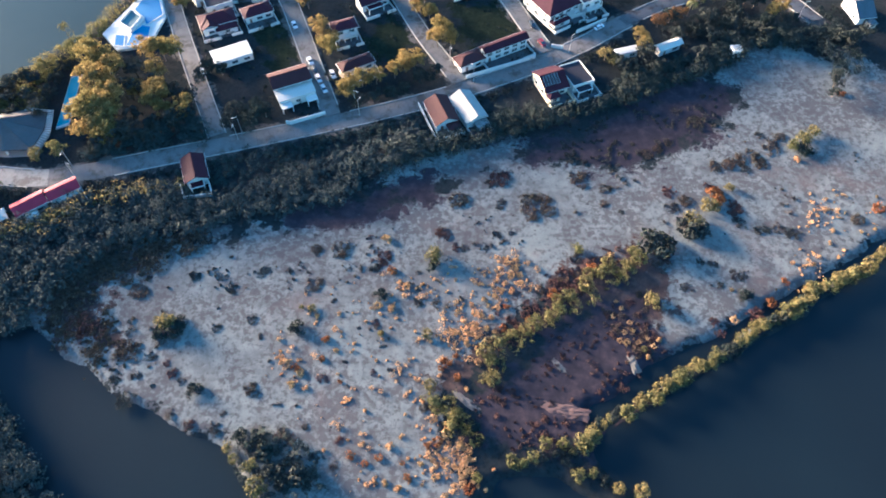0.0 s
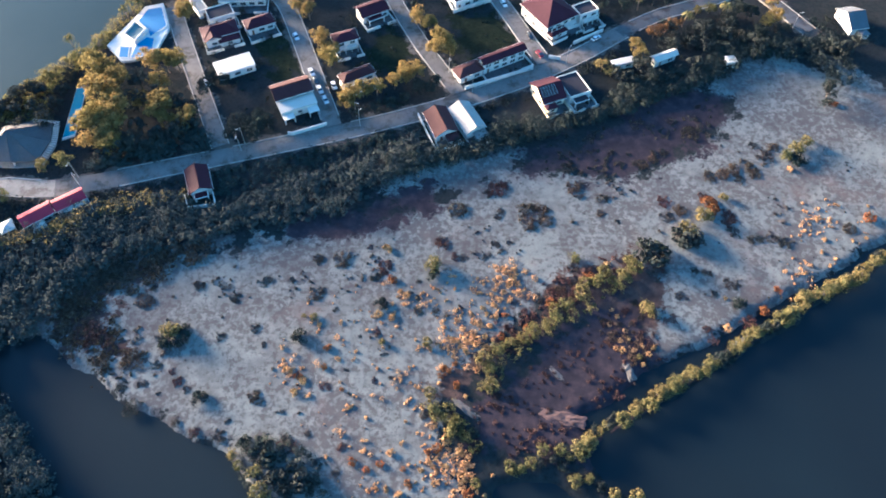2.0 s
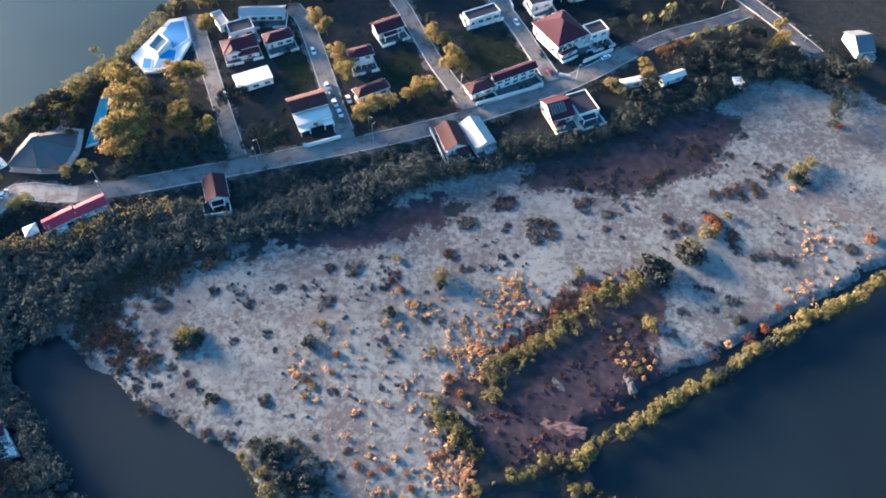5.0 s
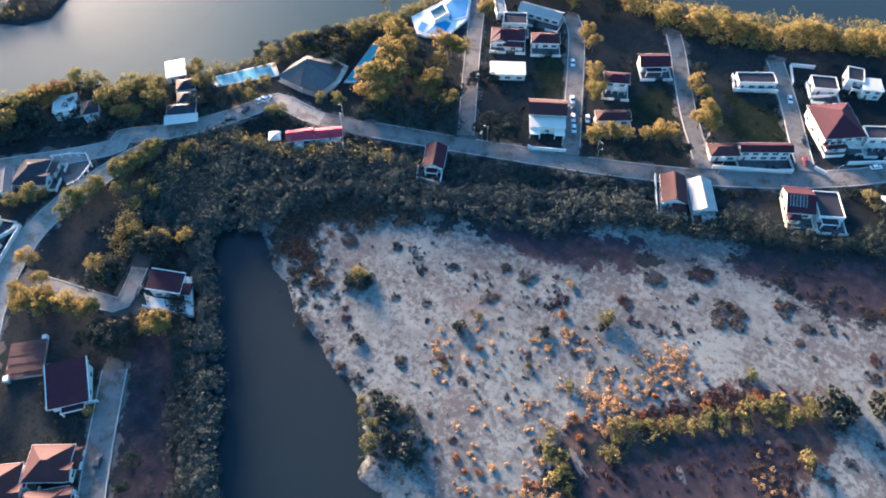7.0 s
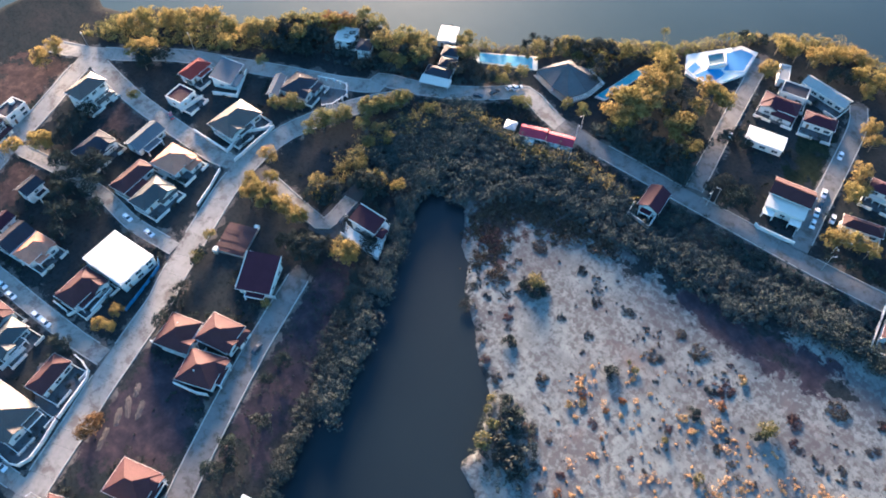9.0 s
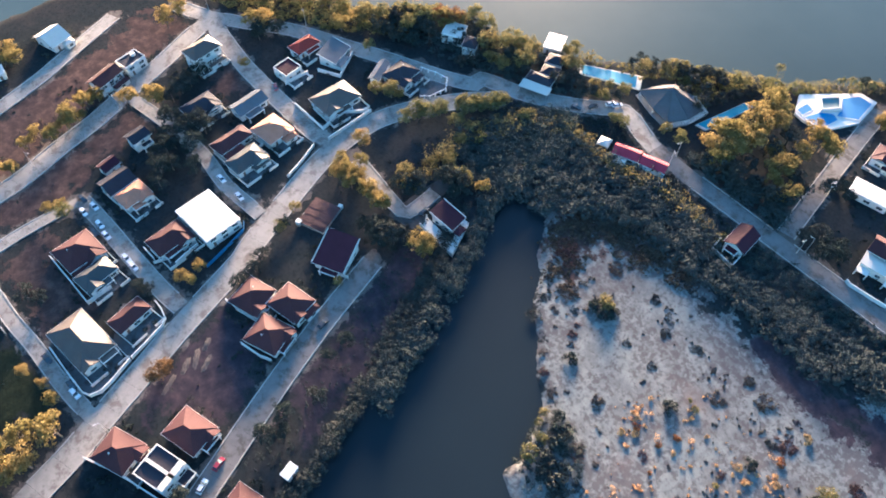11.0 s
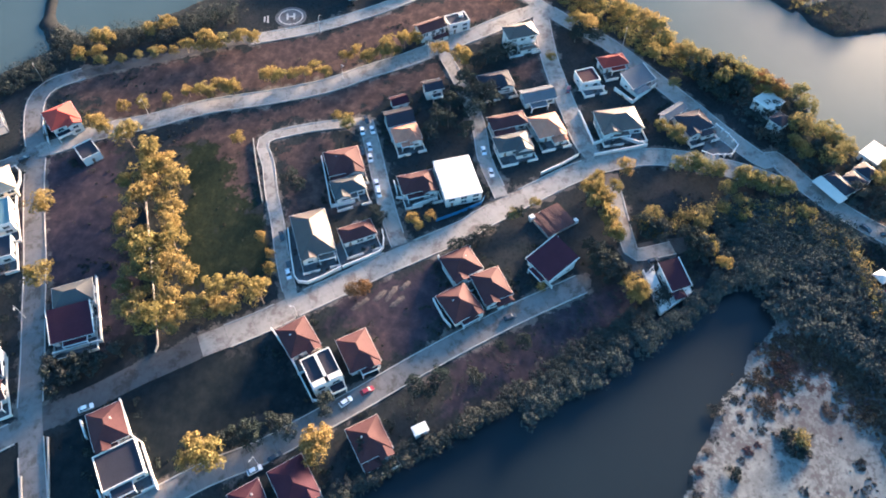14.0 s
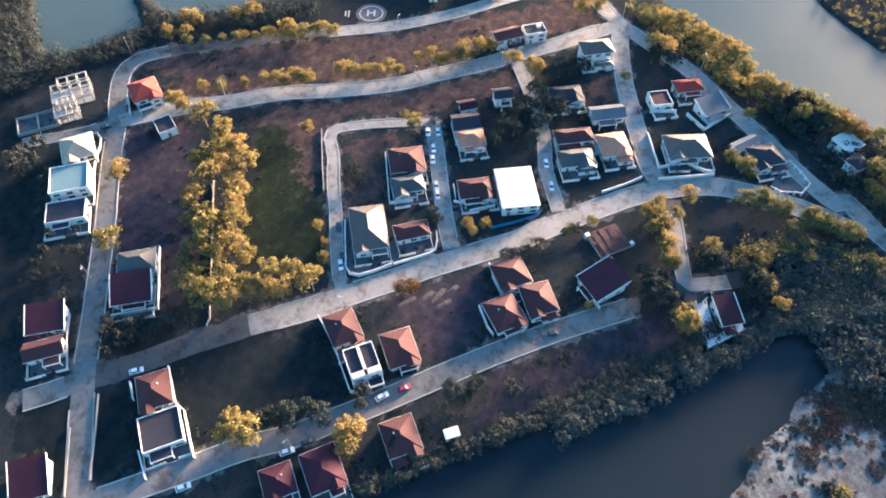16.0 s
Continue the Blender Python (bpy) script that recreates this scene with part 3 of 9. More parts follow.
GROUND_SHEET = build_ground()
DIVIDE = [(4500, 300), (300, 300), (60, 235), (-100, 180), (-200, 60), (-100, -120), (-60, -330), (-60, -4500)]
sea = bmesh.new()
solid(sea, [(x, y, -0.9) for x, y in [*DIVIDE, (4500, -4500)]], [tuple(range(9))])
bmesh.ops.recalc_face_normals(sea, faces=sea.faces[:])
tagged(part("water", sea, WATER), "calm dark blue water of the canal and bay", "water", kind="structure")
sea = bmesh.new()
solid(sea, [(x, y, -0.9) for x, y in [*DIVIDE, (-4500, -4500), (-4500, 4500), (4500, 4500)]], [tuple(range(11))])
tagged(part("water", sea, LAKE), "hazy grey water of the wide lake", "water", kind="structure")


# ---- roads ----
def smooth(points, step=4.0):
    """A rounded line through the points, in even steps."""
    p = [Vector((*q, 0)) for q in points]
    p = [p[0] * 2 - p[1], *p, p[-1] * 2 - p[-2]]
    line = []
    for a, b, c, d in zip(p, p[1:], p[2:], p[3:]):
        k = max(2, int((c - b).length / step))
        for i in range(k):
            t = i / k
            line.append(0.5 * (2 * b + (c - a) * t + (2 * a - 5 * b + 4 * c - d) * t * t + (3 * b - a - 3 * c + d) * t**3))
    return line + [p[-2]]


ROAD_LEVEL = [0.03]
ROAD_LINES = []


def road(name, width, points, label):
    """A road slab a little above the soil, with a kerb on each side as a part of it."""
    line = smooth(points)
    ROAD_LINES.append((np.array([(p.x, p.y) for p in line]), width))
    ROAD_LEVEL[0] += 0.012
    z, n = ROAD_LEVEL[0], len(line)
    across = []
    for i in range(n):
        d = (line[min(i + 1, n - 1)] - line[max(i - 1, 0)]).normalized()
        across.append(Vector((-d.y, d.x, 0)))
    verts, faces = [], []
    for p, a in zip(line, across):
        for k in (-1, -0.5, 0, 0.5, 1):
            q = p + a * (k * width / 2)
            verts.append((q.x, q.y, z + 0.06 * (1 - k * k)))
    for i in range(n - 1):
        faces += [(i * 5 + k, i * 5 + k + 1, i * 5 + k + 6, i * 5 + k + 5) for k in range(4)]
    paved = not ("asphalt" in label or "dirt" in label)
    if paved:
        verts = [(vx, vy, vz - 0.035) for vx, vy, vz in verts]
    ob = sheet(name, verts, faces, ASPHALT if "asphalt" in label else DIRT)
    tagged(ob, label, "road", kind="structure")
    ROAD_PARTS.append((ob, line, across, width, z))


def near_other_road(p, own):
    for pts_, w in ROAD_LINES:
        if pts_ is own:
            continue
        if np.hypot(pts_[:, 0] - p.x, pts_[:, 1] - p.y).min() < w / 2 + 1.0:
            return True
    return False


def build_kerbs():
    """Kerbs are left open where another road comes in."""
    for (ob, line, across, width, z), (own, _) in zip(ROAD_PARTS, ROAD_LINES):
        for side in (-1, 1) if "dirt" not in ob.name else ():
            edge = [p + a * (side * width / 2) for p, a in zip(line, across)]
            open_ = [near_other_road(p, own) for p in edge]
            bm = bmesh.new()
            for i in range(len(edge) - 1):
                if open_[i] or open_[i + 1]:
                    continue
                p, q, a, b = edge[i], edge[i + 1], across[i] * side, across[i + 1] * side
                ring = [(p, 0), (p + a * 0.3, 0), (q + b * 0.3, 0), (q, 0)]
                lo = [bm.verts.new((v.x, v.y, -0.3)) for v, _ in ring]
                hi = [bm.verts.new((v.x, v.y, z + 0.16)) for v, _ in ring]
                bm.faces.new(hi)
                for k in range(4):
                    bm.faces.new((lo[k], lo[(k + 1) % 4], hi[(k + 1) % 4], hi[k]))
            bmesh.ops.remove_doubles(bm, verts=bm.verts[:], dist=0.001)
            bmesh.ops.recalc_face_normals(bm, faces=bm.faces[:])
            part("kerb", bm, KERB, ob)


ROAD_PARTS = []
road("dirt_track", 8.2, [(-56.3, -131.9), (-65.4, -119.3), (-75.9, -107.0), (-85.9, -93.8), (-90.7, -87.9)], "bare dark dirt track joining two concrete roads")
road("boulevard", 8.4, [(-88.5, -90.9), (-95.7, -80.2), (-101.4, -72.1), (-106.3, -66.3), (-110.6, -61.1), (-118.9, -50.5), (-127.0, -40.7), (-134.6, -30.4), (-138.6, -25.0), (-148.2, -11.9), (-152.8, -7.7), (-168.7, 10.6), (-183.8, 29.9), (-192.8, 50.6), (-194.0, 69.4), (-190.7, 89.9), (-186.7, 101.7)], "wide pale concrete boulevard with worn dusty surface")
road("lakeside_road", 7.4, [(-295.6, -6.5), (-284.9, 3.1), (-273.4, 17.6), (-259.3, 37.7), (-239.8, 56.8), (-225.2, 70.8), (-209.5, 85.0), (-197.6, 98.1), (-200.1, 102.1), (-186.0, 113.4), (-174.4, 126.5), (-166.9, 138.1), (-160.6, 148.1), (-149.4, 148.3), (-138.5, 148.5), (-122.4, 152.5)], "pale concrete road along the lakeside bank")
road("lakeside_road_east", 7.4, [(-138.5, 148.5), (-122.4, 152.5), (-105.1, 158.0), (-88.0, 163.2), (-67.1, 170.0), (-46.7, 176.6), (-26.9, 183.6), (-7.6, 191.3), (10.9, 200.2), (29.1, 209.9), (45.0, 220.4), (50.1, 224.0), (59.9, 231.9), (66.0, 236.5)], "grey concrete road along the sand flat")
road("bend_road", 6.2, [(64.6, 235.5), (71.1, 240.3), (82.6, 247.7), (94.1, 252.8), (105.7, 258.0), (117.4, 264.4)], "dark asphalt road bending behind the trees")
road("west_road", 7.0, [(-12.2, -110.6), (-23.6, -113.7), (-35.6, -120.5), (-51.4, -129.6), (-61.8, -135.1), (-77.0, -142.1), (-93.4, -150.2), (-111.5, -159.0), (-128.4, -168.0), (-147.1, -177.5), (-160.1, -183.4), (-172.0, -190.6), (-186.7, -196.9), (-196.9, -195.4), (-205.9, -185.1)], "pale worn concrete village road with raised kerbs")
road("dirt_track", 4.6, [(-204.6, -187.0), (-211.0, -175.0), (-216.6, -162.7), (-228.9, -140.7), (-239.0, -119.6)], "overgrown dirt track under roadside trees")
road("outer_road", 6.4, [(-238.0, -121.6), (-240.0, -117.5), (-251.3, -94.0), (-266.8, -71.3), (-282.6, -53.3), (-298.9, -34.6)], "pale worn concrete road beside the helipad")
road("upper_road", 8.0, [(-160.1, -183.4), (-175.6, -160.5), (-182.7, -145.9), (-194.5, -125.5), (-203.2, -103.3), (-213.4, -81.4), (-225.5, -64.7), (-235.7, -49.6), (-248.1, -34.6), (-258.6, -21.3), (-272.4, -5.5), (-281.5, 6.2)], "pale worn concrete village road with raised kerbs")
road("loop_road", 4.3, [(-195.7, -60.9), (-191.4, -74.1), (-186.3, -86.9), (-179.2, -97.2), (-166.8, -91.6), (-153.4, -86.4), (-140.9, -80.5), (-129.0, -75.7), (-117.8, -70.6), (-109.4, -66.1)], "pale worn concrete village road with raised kerbs")
road("inner_road", 5.6, [(-196.0, -59.8), (-183.4, -54.3), (-164.1, -46.8), (-146.6, -39.5), (-137.4, -34.8)], "pale worn concrete village road with raised kerbs")
road("inner_lane", 5.0, [(-244.2, -35.8), (-232.6, -29.2), (-218.3, -21.9), (-201.7, -14.5), (-184.0, -10.0), (-173.5, -5.3), (-164.7, -1.1)], "pale worn concrete village road with raised kerbs")
road("cross_road", 7.0, [(-281.1, 4.9), (-248.4, 11.2), (-228.1, 17.2), (-212.6, 22.4), (-198.1, 27.5), (-189.1, 32.8)], "pale worn concrete village road with raised kerbs")
road("lower_road", 7.2, [(-13.9, -120.7), (-27.1, -104.0), (-39.6, -87.5), (-49.9, -74.5), (-57.8, -61.6), (-66.7, -50.6), (-78.5, -36.4), (-91.3, -21.8), (-104.1, -6.4), (-116.7, 9.9), (-130.5, 29.5)], "pale worn concrete village road with raised kerbs")
road("house_drive", 5.0, [(-176.7, 39.7), (-162.8, 42.6), (-150.8, 45.3), (-145.7, 48.4), (-150.6, 61.1)], "pale concrete driveway to a single house")
road("side_lane", 5.0, [(-160.6, -182.8), (-151.6, -192.2), (-146.1, -199.7), (-142.8, -205.9), (-138.0, -213.0)], "pale concrete lane beside the unfinished building")
road("side_drive", 7.0, [(-44.6, -146.2), (-49.5, -139.5), (-55.3, -132.7)], "pale concrete side driveway")
road("bypass_road", 7.0, [(94.8, 314.6), (103.6, 295.5), (116.5, 278.8), (130.0, 260.0), (142.8, 239.5)], "dark asphalt bypass road at the village edge")
road("north_lane", 6.0, [(-121.0, 245.0), (-111.7, 224.4), (-102.4, 204.5), (-93.6, 186.3), (-85.5, 169.5)], "pale worn concrete village road with raised kerbs")
road("north_lane_b", 6.5, [(-80.4, 256.4), (-73.3, 246.7), (-64.6, 226.5), (-54.7, 201.6), (-46.1, 180.5)], "pale worn concrete village road with raised kerbs")
road("north_lane_c", 6.0, [(-36.4, 267.3), (-30.6, 256.6), (-23.9, 242.2), (-15.2, 224.6), (-7.5, 211.4), (-0.3, 199.1)], "pale worn concrete village road with raised kerbs")
road("north_lane_d", 6.5, [(6.6, 272.0), (12.9, 259.7), (20.1, 245.1), (27.6, 228.4), (33.1, 216.9)], "pale worn concrete village road with raised kerbs")
build_kerbs()


def dusty_verges():
    """Dust and gravel spill from the roads on to the soil beside them."""
    me = GROUND_SHEET.data
    at = np.empty(len(me.vertices) * 3, np.float32)
    me.vertices.foreach_get("co", at)
    px, py = at[0::3], at[1::3]
    gap = np.full(len(px), 50.0, np.float32)
    for line, wide in ROAD_LINES:
        lo, hi = line.min(0) - 12, line.max(0) + 12
        near = np.nonzero((px > lo[0]) & (px < hi[0]) & (py > lo[1]) & (py < hi[1]))[0]
        for a, b in zip(line, line[1:]):
            e = b - a
            t = np.clip(((px[near] - a[0]) * e[0] + (py[near] - a[1]) * e[1]) / (e @ e + 1e-9), 0, 1)
            gap[near] = np.minimum(gap[near], np.hypot(px[near] - a[0] - t * e[0], py[near] - a[1] - t * e[1]) - wide / 2)
    dust = me.attributes.new("dust", "FLOAT", "POINT")
    dust.data.foreach_set("value", np.clip(0.66 - gap * 0.16, 0, 1).astype(np.float32))


dusty_verges()


FORECOURT = [(-147.3, 41.4), (-150.2, 47.5), (-152.8, 54.2), (-156.1, 65.3), (-151.1, 67.8), (-143.4, 54.5), (-134.8, 50.4), (-139.6, 46.0)]
court = bmesh.new()
solid(court, [(x, y, z) for z in (-0.3, 0.02) for x, y in FORECOURT], [tuple(range(8, 16)), *[(i, (i + 1) % 8, 8 + (i + 1) % 8, 8 + i) for i in range(8)]])
bmesh.ops.recalc_face_normals(court, faces=court.faces[:])
tagged(part("forecourt", court, DIRT), "worn grey concrete forecourt before a canal house", "pavement", kind="structure")


def on_road(p, gap):
    return any(np.hypot(line[:, 0] - p[0], line[:, 1] - p[1]).min() < wide / 2 + gap for line, wide in ROAD_LINES)


def off_roads(p, gap):
    """Which of the points keep clear of every road."""
    free = np.ones(len(p), bool)
    for line, wide in ROAD_LINES:
        for a, b in zip(line, line[1:]):
            e = b - a
            t = np.clip(((p - a) @ e) / (e @ e + 1e-9), 0, 1)
            free &= np.hypot(*(p - a - t[:, None] * e).T) > wide / 2 + gap
    return free


# ---- houses ----
def window(parent, x, y, z, w, h, side):
    """A window unit set into a wall: side 0 and 2 are the long faces, 1 and 3 the ends."""
    m = pose(x, y, z, 0, 0, (0, 90, 180, 270)[side])
    fr = bmesh.new()
    for s in ((-w / 2, w / 2, -0.10, 0.05, -h / 2, -h / 2 + 0.1), (-w / 2, w / 2, -0.10, 0.05, h / 2 - 0.1, h / 2), (-w / 2, -w / 2 + 0.1, -0.10, 0.05, -h / 2 + 0.1, h / 2 - 0.1), (w / 2 - 0.1, w / 2, -0.10, 0.05, -h / 2 + 0.1, h / 2 - 0.1), (-0.04, 0.04, -0.08, 0.04, -h / 2 + 0.1, h / 2 - 0.1)):
        box(fr, *s, turn=m)
    ob = part("window", fr, WHITE_WALL, parent)
    gl = bmesh.new()
    box(gl, -w / 2 + 0.1, w / 2 - 0.1, -0.05, 0.03, -h / 2 + 0.1, h / 2 - 0.1, turn=m)
    part("pane", gl, GLASS_DARK, ob)


def roof_mesh(w, d, z, kind, over=0.7, slope=0.58):
    """The roof's slab: a closed shell with eaves, its underside level."""
    a, b = w / 2 + over, d / 2 + over
    bm = bmesh.new()
    t = 0.22
    if kind == "hip":
        m = min(a, b)
        rise, rx, ry = m * slope, max(a - m, 0.15), max(b - m, 0.15)
        rx, ry = (rx, 0.0) if a >= b else (0.0, ry)
        top = [(-rx, -ry, z + t + rise), (rx, ry, z + t + rise)]
        low = [(-a, -b), (a, -b), (a, b), (-a, b)]
        v = [(x, y, z) for x, y in low] + [(x, y, z + t) for x, y in low] + top
        f = [(3, 2, 1, 0), (0, 1, 5, 4), (1, 2, 6, 5), (2, 3, 7, 6), (3, 0, 4, 7)]
        f += [(4, 5, 9, 8), (6, 7, 8, 9), (5, 6, 9), (7, 4, 8)] if a >= b else [(4, 5, 8), (6, 7, 9), (5, 6, 9, 8), (7, 4, 8, 9)]
        solid(bm, v, f)
        return bm, rise
    if kind == "mono":
        rise = b * 0.5
        v = [(-a, -b, z), (a, -b, z), (a, b, z + rise), (-a, b, z + rise)]
        v += [(x, y, q + t) for x, y, q in v]
        solid(bm, v, [(3, 2, 1, 0), (4, 5, 6, 7), (0, 1, 5, 4), (1, 2, 6, 5), (2, 3, 7, 6), (3, 0, 4, 7)])
        return bm, rise
    turn = kind == "gable_y"
    if turn:
        a, b = b, a
    rise = b * slope * 0.9
    v = [(-a, -b, z), (a, -b, z), (a, b, z), (-a, b, z), (-a, 0, z + rise), (a, 0, z + rise)]
    v += [(x, y, q + t) for x, y, q in v]
    f = [(0, 4, 5, 1), (4, 3, 2, 5), (6, 7, 11, 10), (10, 11, 8, 9), (0, 1, 7, 6), (2, 3, 9, 8), (0, 6, 10, 4), (4, 10, 9, 3), (1, 5, 11, 7), (5, 2, 8, 11)]
    solid(bm, v, f)
    if turn:
        bmesh.ops.rotate(bm, verts=bm.verts[:], matrix=Matrix.Rotation(radians(90), 3, "Z"))
    return bm, rise


HOUSE_RNG = random.Random(5)
HOUSES = []


def house(x, y, turn, w, d, storeys, roof, roof_mat, wall_mat, label, porch=False, balcony=False, solar=False, annex=0.0):
    """One dwelling, its front on its own -y side; the walls stand under the eaves."""
    rng = HOUSE_RNG
    porch = porch or (roof_mat is not WHITE_ROOF and not balcony and min(w, d) > 7 and rng.random() < 0.4)
    HOUSES.append((x, y, turn, w, d))
    top = empty("house", pose(x, y, 0, 0, 0, turn))
    tagged(top, label, "house", "houses of the village")
    flat = roof in ("flat", "frame")
    w, d = (w, d) if flat else (max(w - 1.4, 2.4), max(d - 1.4, 2.4))
    z = 2.3 * storeys + (0.9 if storeys == 1 else 0.3)
    a, b = w / 2, d / 2
    bm = bmesh.new()
    box(bm, -a, a, -b, b, -0.3, z)
    if roof.startswith("gable"):
        rise = ((a if roof == "gable_y" else b) + 0.7) * 0.522 * ((a if roof == "gable_y" else b) / ((a if roof == "gable_y" else b) + 0.7))
        for s in (-1, 1):
            if roof == "gable_y":
                solid(bm, [(-a, s * b, z), (a, s * b, z), (0, s * b, z + rise), (-a, s * (b - 0.2), z), (a, s * (b - 0.2), z), (0, s * (b - 0.2), z + rise)], [(0, 1, 2), (5, 4, 3), (0, 2, 5, 3), (1, 4, 5, 2)])
            else:
                solid(bm, [(s * a, -b, z), (s * a, b, z), (s * a, 0, z + rise), (s * (a - 0.2), -b, z), (s * (a - 0.2), b, z), (s * (a - 0.2), 0, z + rise)], [(0, 1, 2), (5, 4, 3), (0, 2, 5, 3), (1, 4, 5, 2)])
    if roof == "mono":
        up = (b + 0.7) * 0.5 - 0.25
        solid(bm, [(-a, -b, z), (a, -b, z), (a, b, z), (-a, b, z), (a, b, z + up), (-a, b, z + up)], [(0, 3, 5), (1, 4, 2), (3, 2, 4, 5), (0, 5, 4, 1)])
    part("wall", bm, wall_mat, top)
    if storeys == 2 and min(w, d) > 5:
        boxes("string_course", wall_mat, top, (-a - 0.12, a + 0.12, -b - 0.12, b + 0.12, 2.35, 2.55))
    if flat:
        boxes("roof_slab", roof_mat, top, (-a + 0.2, a - 0.2, -b + 0.2, b - 0.2, z, z + 0.12))
        if roof_mat is not WHITE_ROOF:
            for s in ((-a - 0.05, a + 0.05, -b - 0.05, -b + 0.2), (-a - 0.05, a + 0.05, b - 0.2, b + 0.05), (-a - 0.05, -a + 0.2, -b + 0.2, b - 0.2), (a - 0.2, a + 0.05, -b + 0.2, b - 0.2)):
                boxes("parapet", wall_mat, top, (*s, z - 0.2, z + 0.55))
        else:
            boxes("roof_edge", WHITE_WALL, top, (-a - 0.3, a + 0.3, -b - 0.3, b + 0.3, z - 0.12, z + 0.06))
        if roof == "frame":
            boxes("roof_band", WHITE_ROOF, top, (-0.5, 0.5, -b + 0.25, b - 0.25, z + 0.12, z + 0.8))
            boxes("roof_band", WHITE_ROOF, top, (-a + 0.25, a - 0.25, -b + 0.25, -b + 2.2, z + 0.12, z + 0.8))
        elif w > 6 and roof_mat is not WHITE_ROOF and "terrace" not in label and storeys == 2 and turn > 45:
            tx, ty = rng.uniform(-a * 0.5, a * 0.5), rng.uniform(0, b * 0.5)
            boxes("roof_tank_box", wall_mat, top, (tx - 0.9, tx + 0.9, ty - 0.8, ty + 0.8, z + 0.12, z + 1.3), bevel=0.05)
    else:
        bm, rise = roof_mesh(w, d, z, roof)
        shell = part("roof", bm, roof_mat, top)
        if roof == "mono":
            ang = math.degrees(math.atan2(rise, d + 1.4))
            for e in (-1, 1):
                bm = bmesh.new()
                ln = math.hypot(rise, d + 1.4) / 2
                box(bm, e * (a + 0.72) - 0.12, e * (a + 0.72) + 0.12, -ln, ln, -0.05, 0.42, turn=pose(0, 0, z + rise / 2, ang))
                part("verge", bm, WHITE_WALL, shell)
        elif roof != "hip":
            long = (d if roof == "gable_y" else w) / 2 + 0.75
            cap = (-0.2, 0.2, -long, long) if roof == "gable_y" else (-long, long, -0.2, 0.2)
            boxes("ridge_cap", roof_mat, shell, (*cap, z + rise + 0.16, z + rise + 0.30))
        A, B = a + 0.78, b + 0.78
        for s in ((-A, A, -B, -B + 0.1), (-A, A, B - 0.1, B), (-A, -A + 0.1, -B + 0.1, B - 0.1), (A - 0.1, A, -B + 0.1, B - 0.1)):
            if roof == "hip" or (roof == "mono" and s[2] == -B) or (roof == "gable_x" and s[0] == -A and s[1] == A) or (roof == "gable_y" and s[2] != -B and s[2] != B - 0.1):
                boxes("gutter", WHITE_WALL, shell, (*s, z - 0.02, z + 0.2))
        if roof == "hip" and min(w, d) > 6.5 and not balcony:
            bay = rng.choice((-1, 1))
            bw, out = w * rng.uniform(0.40, 0.5), rng.uniform(1.2, 2.0)
            bx = bay * (a - bw / 2 - 0.05)
            boxes("bay_wall", wall_mat, top, (bx - bw / 2, bx + bw / 2, -b - out, -b - 0.13, -0.3, z - 0.01))
            deep = d * 0.5 + out
            bm, _ = roof_mesh(bw - 0.4, deep, z + 0.03, "gable_y", 0.6, 0.56)
            bmesh.ops.translate(bm, verts=bm.verts[:], vec=(bx, -b - out + deep / 2 + 0.1, 0))
            part("bay_roof", bm, roof_mat, top)
            for q in range(storeys):
                window(top, bx, -b - out, 1.45 + 2.2 * q, min(2.2, bw * 0.5), 1.35, 0)
            if rng.random() < 0.5:
                boxes("vent_stack", WHITE_WALL, shell, (-bay * a * 0.4 - 0.2, -bay * a * 0.4 + 0.2, b * 0.1, b * 0.1 + 0.4, z + rise * 0.35, z + rise * 0.35 + 1.5))
    if min(w, d) > 2.3:
        for s in range(storeys):
            wz = 1.45 + 2.2 * s
            for k in range(max(1, int(w / 3.6))):
                wx = -a + (k + 0.5) * w / max(1, int(w / 3.6))
                if not (s == 0 and k == 0):
                    window(top, wx, -b, wz, min(2.4, w / 4), 1.5, 0)
                window(top, -wx, b, wz, 1.3, 1.2, 2)
            for k in range(max(1, int(d / 4.5))):
                wy = -b + (k + 0.5) * d / max(1, int(d / 4.5))
                window(top, a, wy, wz, 1.8, 1.35, 1)
                window(top, -a, -wy, wz, 1.8, 1.35, 3)
        dx = -a + 0.5 * w / max(1, int(w / 3.6))
        boxes("door", DOOR_WOOD, top, (dx - 0.5, dx + 0.5, -b - 0.07, -b + 0.05, 0, 2.1))
    if porch:
        pw, pd = w * rng.uniform(0.45, 0.7), rng.uniform(2.4, 3.4)
        px = rng.uniform(-1, 1) * (w - pw) / 2
        boxes("porch_slab", WHITE_WALL, top, (px - pw / 2, px + pw / 2, -b - pd, -b - 0.02, 2.35, 2.55))
        boxes("porch_roof", DARK_ROOF if storeys == 2 else roof_mat, top, (px - pw / 2 + 0.3, px + pw / 2 - 0.3, -b - pd + 0.3, -b - 0.1, 2.55, 2.61))
        if storeys == 2:
            boxes("porch_parapet", WHITE_WALL, top, (px - pw / 2, px + pw / 2, -b - pd, -b - pd + 0.2, 2.56, 3.35), (px - pw / 2, px - pw / 2 + 0.2, -b - pd + 0.2, -b - 0.14, 2.56, 3.35), (px + pw / 2 - 0.2, px + pw / 2, -b - pd + 0.2, -b - 0.14, 2.56, 3.35))
        for s in (-1, 1):
            cx = px + s * (pw / 2 - 0.25)
            boxes("column", WHITE_WALL, top, (cx - 0.16, cx + 0.16, -b - pd + 0.1, -b - pd + 0.42, -0.3, 2.35))
    elif min(w, d) > 6 and not flat and not annex:
